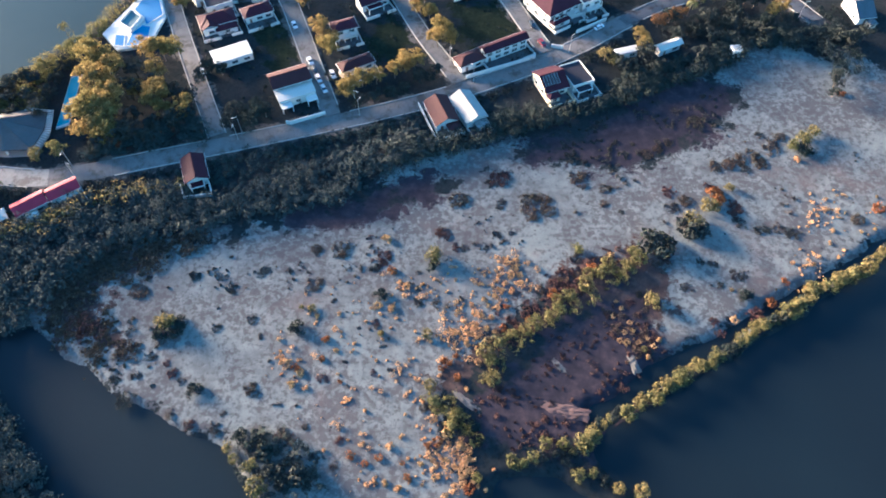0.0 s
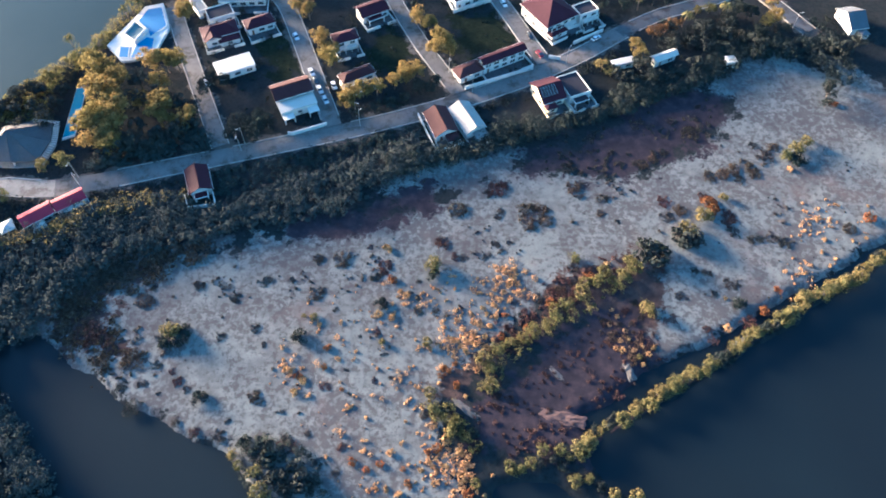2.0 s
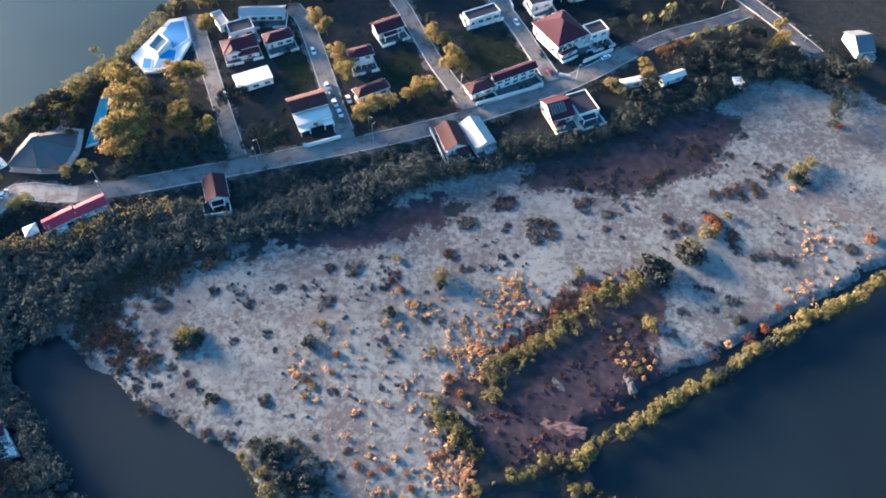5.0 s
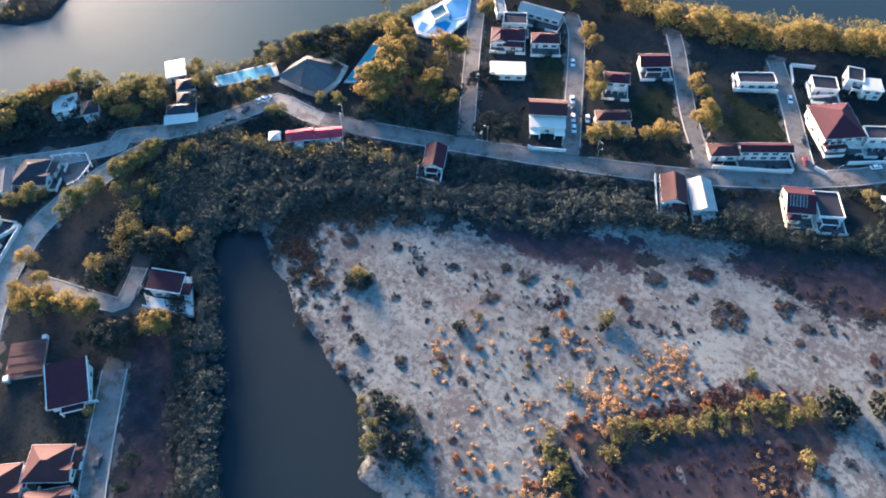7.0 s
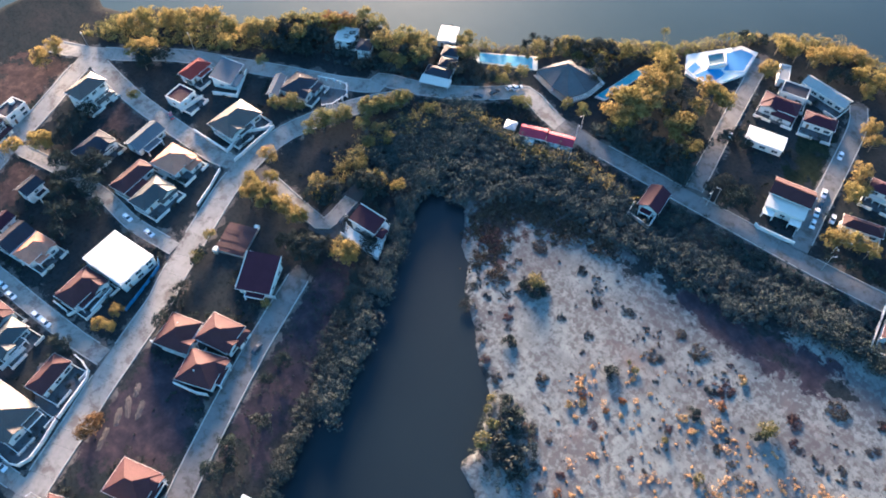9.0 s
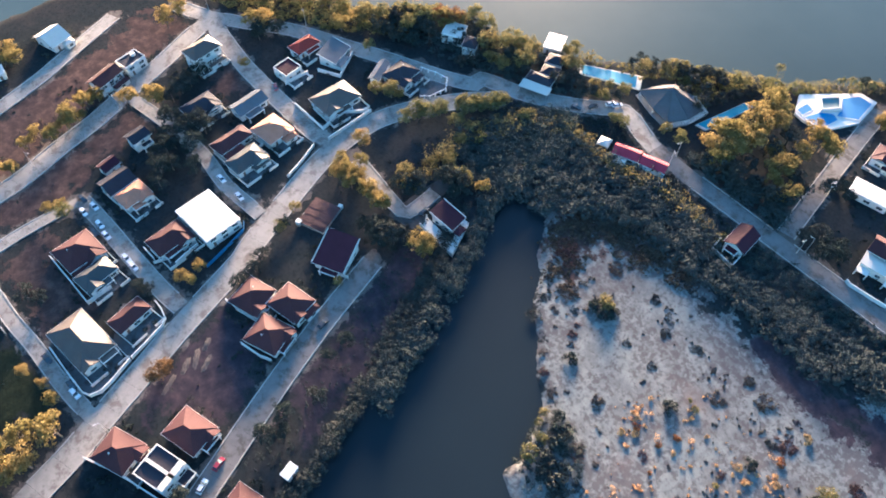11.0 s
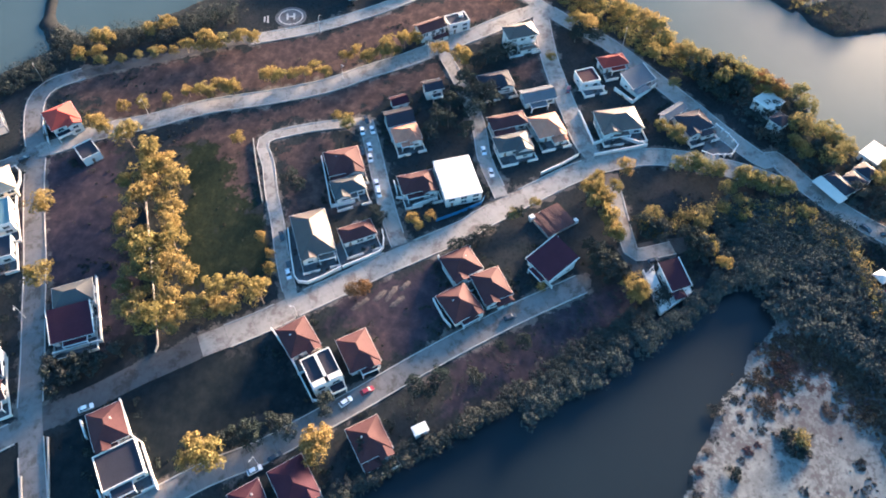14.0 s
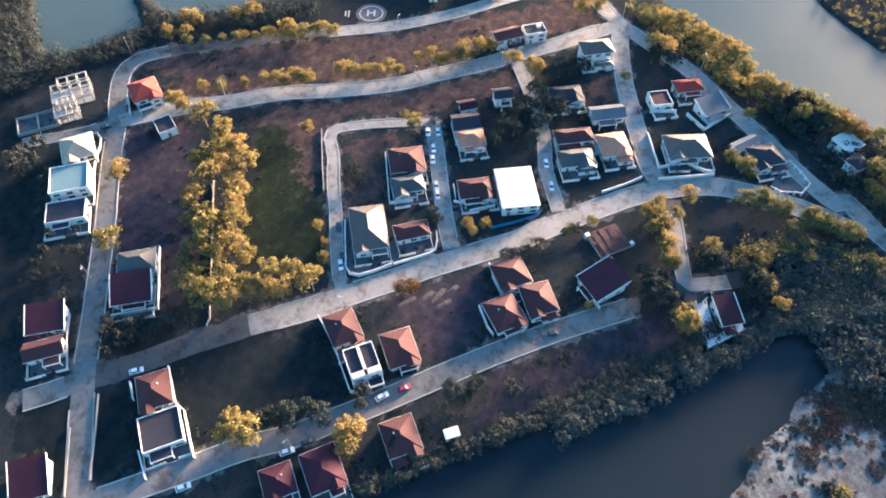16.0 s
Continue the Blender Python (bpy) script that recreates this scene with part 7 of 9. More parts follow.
thicket("lake_edge_hedge", [(-214.1, 138.1), (-196.8, 151.1), (-179.9, 166.2), (-173.3, 187.3), (-159.3, 200.4), (-146.4, 225.2), (-133.1, 258.0), (-128.1, 253.4), (-141.2, 221.1), (-153.1, 195.9), (-165.9, 182.4), (-173.9, 162.5), (-191.1, 147.9), (-208.1, 135.0)], 260, 2.6, LEAF_OLIVE, "olive hedge on the lake edge")
thicket("resort_thicket", [(-130.8, 157.2), (-121.6, 171.8), (-104.6, 174.3), (-94.0, 180.5), (-87.2, 168.4), (-102.9, 162.8), (-129.0, 154.6)], 220, 4.0, LEAF_HAZY, "dark undergrowth beneath the golden trees")
thicket("garden_thicket", [(-181.0, 121.3), (-182.8, 136.7), (-165.2, 150.7), (-159.2, 150.4), (-168.8, 137.4), (-173.3, 125.7)], 90, 3.0, LEAF_HAZY, "resort garden shrubs")
thicket("channel_treeline", [(-68.0, 278.0), (-41.9, 287.0), (-6.0, 295.4), (41.9, 317.4), (53.9, 317.8), (57.0, 298.6), (31.4, 289.9), (-0.4, 275.5), (-25.0, 267.6), (-55.7, 267.4)], 420, 5.0, LEAF_OLIVE, "dense golden-olive tree belt along the channel")
thicket("far_bank_trees", [(-326.6, 94.5), (-316.0, 104.3), (-305.0, 113.7), (-295.9, 122.3), (-292.9, 139.1), (-361.1, 146.0), (-349.8, 108.3)], 300, 2.2, LEAF_OLIVE, "wooded far bank of the lake")
thicket("far_bank_trees_b", [(-308.7, 117.4), (-287.8, 130.5), (-281.0, 140.4), (-284.0, 150.3), (-296.5, 157.7), (-332.8, 136.6)], 200, 2.2, LEAF_GREEN, "wooded far bank across the lake")
thicket("canal_head_scrub", [(-166.9, 69.6), (-172.9, 81.2), (-177.2, 113.5), (-176.1, 126.8), (-154.2, 124.6), (-150.4, 111.6), (-137.0, 88.3), (-146.1, 81.2), (-145.1, 70.1)], 520, 4.0, LEAF_HAZY, "dark mangrove scrub at the canal head")
thicket("lot_edge_olive", [(-159.2, 48.4), (-164.5, 61.8), (-172.7, 81.1), (-173.5, 92.7), (-174.0, 111.7), (-165.7, 100.0), (-166.3, 81.1), (-158.2, 62.0)], 90, 4.5, LEAF_OLIVE, "sunlit olive crowns at the scrub edge")
thicket("sand_edge_scrub", [(-136.5, 111.1), (-125.1, 113.6), (-109.4, 114.1), (-106.6, 122.6), (-86.5, 121.2), (-92.2, 129.6), (-70.9, 132.6), (-99.4, 129.4), (-126.8, 124.0), (-144.7, 123.4), (-134.1, 95.7), (-122.9, 92.4)], 130, 1.8, DARK_SCRUB, "dusky brown scrub at the sand edge")
scrub("dark_tufts", [(-119.5, 100.6), (-97.9, 115.3), (-59.3, 127.3), (-16.6, 140.0), (17.0, 150.6), (76.9, 170.3), (120.6, 188.2), (149.5, 189.3), (131.8, 129.9), (83.8, 104.0), (62.9, 99.5), (58.1, 129.3), (27.4, 128.2), (-0.7, 101.0), (-16.3, 82.5), (-46.3, 68.2), (-77.2, 67.2), (-99.6, 79.6)], 190, 0.45, DARK_SCRUB, "dark grey-green tufts scattered on the sand")
scrub("brown_weeds", [(-56.7, 134.0), (-21.0, 149.2), (9.5, 170.4), (28.9, 159.6), (66.1, 163.5), (91.2, 184.3), (109.1, 202.2), (93.7, 210.7), (58.9, 187.3), (27.5, 173.8), (-21.5, 156.5)], 150, 0.8, DARK_SCRUB, "dark weeds on bare brown soil")


# ---- plants of the sand flat, one by one ----
# kind: material, height over half-width, clumps, leaf size, label
SHRUBS = {
    "mat": (DARK_SCRUB, 0.07, 26, 0.075, "flat dark mat of leafless scrub on the sand"),
    "twig": (TWIG_SCRUB, 0.16, 34, 0.065, "spreading brown leafless shrub on the sand"),
    "red": (RED_SCRUB, 0.13, 32, 0.075, "low reddish leafless shrub on the sand"),
    "gold": (GOLD_SCRUB, 0.52, 12, 0.120, "rounded tuft of dry golden grass"),
    "rust": (LEAF_RUST, 0.60, 14, 0.110, "rust-orange dry bush on the sand"),
    "olive": (LEAF_OLIVE, 1.1, 20, 0.095, "olive-green mangrove shrub lit golden"),
    "green": (LEAF_GREEN, 0.75, 18, 0.110, "dense dark green bush"),
}
SHRUB_RNG = np.random.default_rng(31)


def make_shrub(kind):
    """A plant of half-width one: clumps of leaves over a few thin stems."""
    mat, tall, n, leaf, label = SHRUBS[kind]
    rng = SHRUB_RNG
    top = empty("shrub", pose(0, 0, -50))
    t, q = rng.uniform(0, 6.28, n), np.sqrt(rng.random(n))
    low = kind in ("mat", "twig", "red")
    q *= rng.uniform(0.8, 1.1) if low else 0.8
    c = np.stack([q * np.cos(t), q * np.sin(t) * rng.uniform(0.7, 1.0), tall * (0.25 + 0.4 * rng.random(n)) * (1.05 - q * q * 0.7)], 1)
    wide = rng.uniform(0.14, 0.30, (n, 1)) if low else rng.uniform(0.16, 0.42, (n, 1))
    v, f = leaf_cloud(c, wide * np.array([[1, 1, min(1.0, tall * (0.9 if low else 0.8))]]), 18 if low else 30, leaf, rng)
    v[:, 2] = np.maximum(v[:, 2], -0.05)
    if low or kind == "gold":
        bpy.data.objects.remove(top)
        ob = sheet("shrub" if low else "grass_tuft", v, f, mat)
        return tagged(ob, label, "shrub" if low else "grass", "plants of the sand flat")
    sheet("crown", v, f, mat, top)
    for i in range(3):
        a = i * 2.1 + rng.uniform(0, 1)
        bm = bmesh.new()
        box(bm, -0.025, 0.025, -0.025, 0.025, -0.2, tall * 0.6, turn=pose(0.08 * math.cos(a), 0.08 * math.sin(a), 0, 14 * math.sin(a), 14 * math.cos(a)))
        part("stem", bm, BARK, top)
    return tagged(top, label, "shrub", "plants of the sand flat")


SHRUB_SET = {kind: [make_shrub(kind) for _ in range(5)] for kind in SHRUBS}


def shrub(kind, x, y, r):
    rng = TREE_RNG
    ob = copy_thing(rng.choice(SHRUB_SET[kind]), pose(x, y, 0, 0, 0, rng.uniform(0, 360)))
    k = r * rng.uniform(0.95, 1.2) * (1.3 if kind in ("olive", "green") else 1.0)
    ob.scale = (k * rng.uniform(0.9, 1.15), k * rng.uniform(0.9, 1.1), k * rng.uniform(0.8, 1.15))


def hedge(kinds, line, gap, r, spread):
    """Mangroves in a ragged row along a dike."""
    rng = TREE_RNG
    for p in smooth(line, gap):
        for _ in range(2):
            shrub(rng.choice(kinds), round(p.x + rng.uniform(-spread, spread), 1), round(p.y + rng.uniform(-spread, spread), 1), r * rng.uniform(0.6, 1.25))


hedge(("olive", "olive", "olive", "green"), [(34.0, 62.6), (37.6, 66.0), (41.0, 69.0), (47.2, 72.0), (56.2, 77.6), (67.4, 85.4), (75.4, 89.4), (83.2, 95.6), (91.0, 100.8), (102.0, 106.4), (109.0, 112.0), (118.4, 117.2), (128.8, 123.0), (138.0, 129.5), (146.0, 135.0)], 2.4, 1.75, 1.2)
shrub("rust", 87.0, 147.2, 2.4)
shrub("red", 91.8, 144.3, 2.2)
shrub("red", 84.6, 152.4, 1.8)
shrub("rust", 141.5, 198.5, 1.8)
shrub("twig", -96.1, 105.9, 3.1)
shrub("twig", -114.4, 102.1, 5.8)
shrub("mat", -118.6, 94.6, 4.1)
shrub("red", -108.5, 93.9, 5.1)
shrub("twig", -93.8, 86.0, 4.6)
shrub("mat", -106.4, 112.3, 6.1)
shrub("twig", -93.6, 120.8, 6.8)
shrub("mat", -115.5, 116.1, 6.1)
shrub("twig", -82.9, 124.6, 5.4)
shrub("mat", -70.2, 94.7, 1.9)
shrub("mat", -80.3, 112.0, 2.2)
shrub("mat", -68.2, 108.4, 2.4)
shrub("mat", -60.3, 114.4, 1.9)
shrub("mat", -60.2, 97.8, 1.7)
shrub("mat", -70.9, 101.3, 0.7)
shrub("mat", -56.8, 92.4, 1.2)
shrub("mat", -87.2, 85.1, 1.9)
shrub("mat", -89.7, 79.0, 1.4)
shrub("red", -81.9, 83.2, 1.3)
shrub("red", -79.5, 80.1, 1.6)
shrub("mat", -76.5, 77.7, 1.6)
shrub("green", -72.2, 75.1, 1.9)
shrub("mat", -84.2, 76.1, 1.0)
shrub("mat", -77.4, 68.2, 1.6)
shrub("red", -71.3, 65.4, 1.4)
shrub("mat", -64.2, 64.8, 2.1)
shrub("twig", -56.2, 76.1, 2.4)
shrub("mat", -62.7, 68.7, 1.1)
shrub("mat", -90.4, 71.7, 2.9)
shrub("mat", -95.1, 78.2, 1.6)
shrub("olive", -85.3, 95.3, 2.9)
shrub("green", -82.5, 94.0, 2.9)
shrub("green", -85.8, 91.9, 2.0)
shrub("green", -81.1, 96.2, 1.7)
shrub("twig", -44.2, 123.2, 2.3)
shrub("twig", -36.1, 123.3, 4.1)
shrub("mat", -52.0, 115.4, 1.0)
shrub("mat", -58.0, 114.6, 1.1)
shrub("mat", -36.7, 105.0, 1.2)
shrub("green", -46.2, 95.1, 2.1)
shrub("red", -23.4, 120.7, 3.1)
shrub("mat", -24.9, 116.9, 2.2)
shrub("rust", -19.5, 116.1, 1.6)
shrub("gold", -22.2, 127.7, 2.0)
shrub("red", -27.7, 128.3, 1.1)
shrub("red", -4.2, 130.6, 2.7)
shrub("red", -0.3, 125.3, 1.6)
shrub("mat", 2.6, 125.0, 1.4)
shrub("olive", -7.0, 121.9, 2.5)
shrub("green", -7.3, 118.3, 2.0)
shrub("mat", -11.6, 115.8, 1.0)
shrub("mat", -11.3, 109.8, 1.4)
shrub("twig", -43.3, 109.8, 2.5)
shrub("gold", -23.2, 103.7, 1.4)
shrub("gold", -18.8, 102.9, 1.5)
shrub("green", -22.8, 107.4, 1.7)
shrub("gold", -17.0, 111.8, 1.3)
shrub("gold", -14.8, 110.5, 1.4)
shrub("twig", -11.1, 105.2, 1.7)
shrub("twig", -5.6, 105.4, 1.5)
shrub("olive", -42.8, 102.1, 1.0)
shrub("olive", -45.9, 102.4, 0.8)
shrub("gold", -41.1, 99.4, 0.9)
shrub("gold", -34.5, 100.6, 0.7)
shrub("mat", -28.2, 96.2, 0.7)
shrub("olive", -21.3, 94.4, 1.0)
shrub("olive", -8.0, 94.8, 1.4)
shrub("mat", -20.2, 90.7, 1.0)
shrub("red", -23.3, 98.2, 1.2)
shrub("mat", 13.0, 130.8, 1.7)
shrub("mat", 17.6, 131.7, 1.3)
shrub("mat", 9.4, 125.3, 1.4)
shrub("twig", 0.4, 144.2, 3.8)
shrub("red", 14.2, 153.6, 3.6)
shrub("mat", 11.3, 151.3, 2.5)
shrub("twig", 23.5, 145.6, 3.4)
shrub("twig", 28.5, 145.8, 3.4)
shrub("twig", 24.2, 139.9, 3.2)
shrub("twig", 29.8, 140.8, 2.9)
shrub("twig", 41.0, 154.6, 3.2)
shrub("twig", 49.7, 151.0, 2.5)
shrub("mat", 14.1, 143.1, 2.5)
shrub("twig", 48.7, 144.4, 1.6)
shrub("mat", 54.0, 141.3, 1.1)
shrub("olive", 38.5, 126.3, 1.6)
shrub("mat", 37.8, 123.1, 2.2)
shrub("green", 63.7, 127.8, 4.0)
shrub("olive", 66.8, 130.8, 1.6)
shrub("mat", 64.2, 122.4, 4.0)
shrub("red", 65.9, 123.4, 1.8)
shrub("olive", 77.2, 138.7, 2.7)
shrub("green", 76.1, 134.9, 3.6)
shrub("mat", 79.4, 133.7, 3.0)
shrub("rust", 85.9, 150.4, 2.9)
shrub("olive", 91.2, 152.3, 1.3)
shrub("olive", 82.9, 144.0, 2.7)
shrub("gold", 85.8, 143.8, 1.5)
shrub("red", 91.2, 143.0, 3.0)
shrub("mat", 92.1, 138.0, 2.5)
shrub("red", 70.9, 150.3, 2.5)
shrub("twig", 76.0, 146.5, 2.7)
shrub("mat", 71.0, 144.1, 2.5)
shrub("twig", 88.1, 161.7, 2.4)
shrub("twig", 93.1, 162.8, 2.7)
shrub("twig", 97.8, 165.2, 3.0)
shrub("twig", 103.0, 166.7, 2.8)
shrub("twig", 104.0, 163.8, 2.5)
shrub("mat", 98.5, 160.7, 2.3)
shrub("mat", 109.4, 171.1, 3.6)
shrub("olive", 117.3, 172.1, 2.2)
shrub("olive", 121.7, 175.3, 2.5)
shrub("olive", 125.9, 178.6, 2.1)
shrub("green", 120.7, 170.3, 2.8)
shrub("gold", 117.5, 166.0, 1.4)
shrub("twig", 113.6, 176.5, 2.8)
shrub("mat", 99.0, 136.0, 2.5)
shrub("mat", 104.6, 136.6, 2.7)
shrub("mat", 108.8, 134.4, 2.2)
shrub("mat", 106.8, 176.5, 1.8)
shrub("mat", 76.8, 123.0, 1.8)
shrub("mat", 80.5, 121.9, 2.0)
shrub("mat", 86.5, 118.4, 1.9)
shrub("mat", 89.2, 118.1, 1.8)
shrub("mat", 70.8, 113.1, 1.7)
shrub("olive", 60.0, 107.5, 2.2)
shrub("red", 77.4, 101.7, 1.9)
shrub("gold", 83.7, 102.7, 1.5)
shrub("red", 78.6, 98.0, 1.6)
shrub("rust", 101.7, 116.6, 1.4)
shrub("rust", 95.7, 108.8, 1.9)
shrub("red", 90.2, 104.7, 2.6)
shrub("green", 88.5, 111.2, 2.4)
shrub("mat", 81.4, 114.5, 1.4)
shrub("gold", 84.6, 113.0, 0.7)
shrub("rust", 139.0, 145.5, 2.5)
shrub("twig", 131.2, 141.0, 2.3)
shrub("gold", 121.8, 136.2, 0.9)
shrub("gold", 135.7, 137.4, 0.9)
shrub("gold", 119.6, 131.3, 0.9)
shrub("gold", 120.8, 126.1, 0.9)
shrub("gold", 130.9, 136.2, 0.8)
shrub("twig", 84.5, 182.0, 3.6)
shrub("twig", 65.4, 166.4, 2.4)
shrub("twig", 69.7, 169.1, 2.4)
shrub("twig", 74.1, 172.0, 2.0)
shrub("gold", 47.3, 102.5, 0.8)
shrub("gold", 50.1, 105.4, 1.0)
shrub("gold", 50.1, 97.4, 1.0)
shrub("gold", 52.7, 98.0, 1.0)
shrub("gold", 50.6, 94.1, 1.0)
shrub("gold", 53.9, 94.4, 1.0)
shrub("gold", 56.7, 95.8, 0.9)
shrub("gold", 48.7, 94.8, 0.9)
shrub("gold", 60.0, 95.5, 1.1)
shrub("gold", 58.4, 93.3, 1.0)
shrub("olive", 55.2, 92.1, 1.0)
shrub("gold", 56.0, 89.8, 1.0)
shrub("gold", 52.2, 100.8, 0.9)
shrub("twig", 45.8, 103.8, 1.0)
shrub("twig", 54.3, 103.2, 1.0)
shrub("gold", 48.7, 107.7, 0.9)
shrub("twig", 55.9, 110.6, 1.2)
shrub("twig", 57.3, 105.2, 1.0)
shrub("red", 52.9, 107.5, 1.5)
shrub("gold", 18.2, 118.5, 1.3)
shrub("gold", 17.1, 115.4, 1.3)
shrub("gold", 19.1, 113.1, 1.2)
shrub("gold", 15.3, 113.0, 1.1)
shrub("gold", 14.4, 110.0, 1.3)
shrub("gold", 17.3, 109.9, 1.2)
shrub("gold", 20.0, 115.6, 1.1)
shrub("gold", 12.1, 108.0, 1.0)
shrub("gold", 10.0, 105.0, 1.0)
shrub("gold", 8.7, 106.9, 1.0)
shrub("gold", 12.9, 104.1, 1.0)
shrub("gold", 7.7, 101.9, 1.0)
shrub("gold", 11.0, 100.8, 1.0)
shrub("rust", 15.5, 104.8, 1.2)
shrub("gold", 6.0, 98.2, 1.2)
shrub("gold", 3.4, 96.3, 1.2)
shrub("gold", 0.9, 95.3, 1.1)
shrub("gold", -1.0, 96.5, 1.0)
shrub("gold", 2.7, 99.4, 1.0)
shrub("gold", 9.4, 97.2, 1.0)
shrub("gold", 12.0, 96.4, 1.0)
shrub("gold", 6.4, 94.4, 1.0)
shrub("gold", 10.7, 93.5, 1.0)
shrub("gold", 7.8, 112.2, 1.0)
shrub("gold", 5.1, 104.8, 0.9)
shrub("gold", 6.9, 91.0, 1.0)
shrub("gold", 3.6, 92.3, 1.0)
shrub("rust", -2.0, 86.1, 1.8)
shrub("rust", 0.6, 88.1, 1.1)
shrub("rust", 1.3, 81.5, 1.4)
shrub("gold", 4.0, 78.3, 0.8)
shrub("rust", -3.5, 84.1, 1.1)
shrub("gold", -48.3, 84.5, 1.8)
shrub("rust", -45.0, 82.9, 1.5)
shrub("gold", -43.5, 81.3, 1.3)
shrub("gold", -45.4, 77.8, 1.4)
shrub("gold", -41.3, 77.0, 1.1)
shrub("red", -36.9, 79.9, 1.4)
shrub("rust", -31.9, 79.2, 0.8)
shrub("mat", -31.1, 85.3, 1.0)
shrub("rust", -37.7, 85.9, 1.0)
shrub("gold", -33.9, 88.7, 1.0)
shrub("rust", -37.6, 92.1, 1.3)
shrub("red", -22.7, 82.1, 1.0)
shrub("mat", -18.0, 83.2, 0.8)
shrub("red", -30.1, 62.4, 1.3)
shrub("gold", -24.0, 61.7, 0.9)
shrub("gold", -16.4, 61.3, 1.3)
shrub("gold", -13.5, 64.2, 0.8)
shrub("rust", -19.1, 58.2, 1.2)
shrub("rust", -26.7, 58.5, 1.4)
shrub("rust", -22.7, 56.6, 1.2)
shrub("rust", -12.8, 57.0, 0.9)
shrub("gold", -7.8, 57.1, 0.9)
shrub("rust", -11.3, 53.2, 1.2)
shrub("gold", -13.5, 50.3, 1.1)
shrub("gold", -17.1, 51.7, 1.1)
shrub("gold", -4.0, 53.6, 0.9)
shrub("red", -43.1, 62.3, 1.4)
shrub("twig", -39.8, 66.0, 1.1)
shrub("twig", -30.9, 55.6, 1.2)
shrub("olive", -6.5, 79.0, 1.6)
shrub("olive", -5.6, 74.4, 2.1)
shrub("olive", -3.7, 71.6, 1.5)
shrub("green", -1.6, 73.9, 1.8)
shrub("olive", 0.8, 70.2, 2.1)
shrub("olive", -0.2, 66.9, 2.1)
shrub("green", 5.6, 67.0, 1.8)
shrub("green", 7.8, 63.6, 1.3)
shrub("twig", -7.8, 72.3, 1.6)
shrub("rust", -3.6, 62.9, 1.8)
shrub("gold", -1.4, 65.2, 1.2)
shrub("rust", -6.4, 61.7, 1.2)
shrub("gold", 2.5, 61.9, 1.5)
shrub("gold", -1.2, 58.1, 1.2)
shrub("gold", -4.9, 58.4, 1.1)
shrub("gold", 3.4, 56.0, 1.4)
shrub("gold", 2.7, 54.0, 0.9)
shrub("olive", 7.1, 53.8, 1.1)
shrub("rust", 4.9, 50.8, 1.5)
shrub("gold", 9.3, 50.8, 0.8)
shrub("gold", -1.2, 49.0, 0.9)
shrub("olive", 11.2, 81.6, 1.9)
shrub("olive", 10.9, 86.5, 1.6)
shrub("olive", 9.0, 89.5, 1.9)
shrub("olive", 13.6, 93.2, 1.9)
shrub("olive", 16.9, 95.2, 1.7)
shrub("olive", 20.9, 97.1, 1.9)
shrub("olive", 24.4, 99.5, 1.8)
shrub("olive", 28.5, 101.5, 1.7)
shrub("olive", 31.7, 104.3, 1.9)
shrub("olive", 30.8, 107.4, 1.7)
shrub("olive", 35.0, 109.0, 2.0)
shrub("olive", 39.7, 113.0, 2.2)
shrub("olive", 41.1, 117.2, 1.8)
shrub("olive", 45.3, 117.3, 2.2)
shrub("olive", 47.4, 121.1, 2.0)
shrub("olive", 49.9, 117.6, 1.7)
shrub("olive", 53.3, 120.1, 2.0)
shrub("olive", 57.5, 123.2, 2.3)
shrub("olive", 56.5, 125.7, 1.6)
shrub("rust", 29.9, 109.4, 2.0)
shrub("twig", 33.7, 113.6, 2.2)
shrub("twig", 26.6, 111.0, 2.2)
shrub("twig", 37.4, 116.8, 2.0)
shrub("rust", 42.8, 120.0, 1.6)
shrub("gold", 48.9, 124.4, 1.3)
shrub("rust", 22.0, 100.6, 1.4)
shrub("rust", 14.4, 97.5, 1.3)
shrub("gold", 7.1, 86.5, 1.3)
shrub("gold", 9.7, 93.7, 1.3)
shrub("red", 22.9, 104.4, 2.2)
shrub("red", 16.9, 100.5, 2.0)
shrub("red", 31.1, 113.6, 1.7)
shrub("olive", -59.7, 59.7, 1.4)
shrub("olive", -57.5, 56.5, 1.3)
shrub("olive", -52.9, 54.5, 1.8)
shrub("green", -50.5, 59.8, 3.0)
shrub("red", -45.5, 63.1, 2.1)
shrub("green", -40.8, 53.9, 3.3)
shrub("olive", -50.4, 49.3, 2.7)
shrub("green", -43.3, 49.9, 2.1)
shrub("green", -46.7, 53.3, 2.7)
shrub("mat", -37.0, 51.7, 2.5)
shrub("mat", -35.6, 57.7, 2.1)
shrub("green", -56.7, 62.8, 2.1)
shrub("olive", 16.1, 58.4, 1.7)
shrub("olive", 18.8, 57.6, 1.7)
shrub("olive", 22.0, 59.8, 1.4)
shrub("olive", 25.3, 63.2, 1.5)
shrub("olive", 29.9, 63.4, 1.4)
shrub("green", 31.1, 59.1, 1.5)
shrub("olive", 33.8, 55.2, 1.5)
shrub("olive", 37.4, 56.2, 1.5)
shrub("olive", 43.8, 52.1, 1.5)
shrub("olive", 49.5, 51.4, 1.7)
shrub("green", 40.2, 54.3, 1.4)
shrub("green", 28.1, 61.2, 1.5)
shrub("green", 24.2, 59.6, 1.8)
for kind in SHRUB_SET:
    for ob in SHRUB_SET[kind]:
        for o in (*ob.children, ob):
            bpy.data.objects.remove(o)
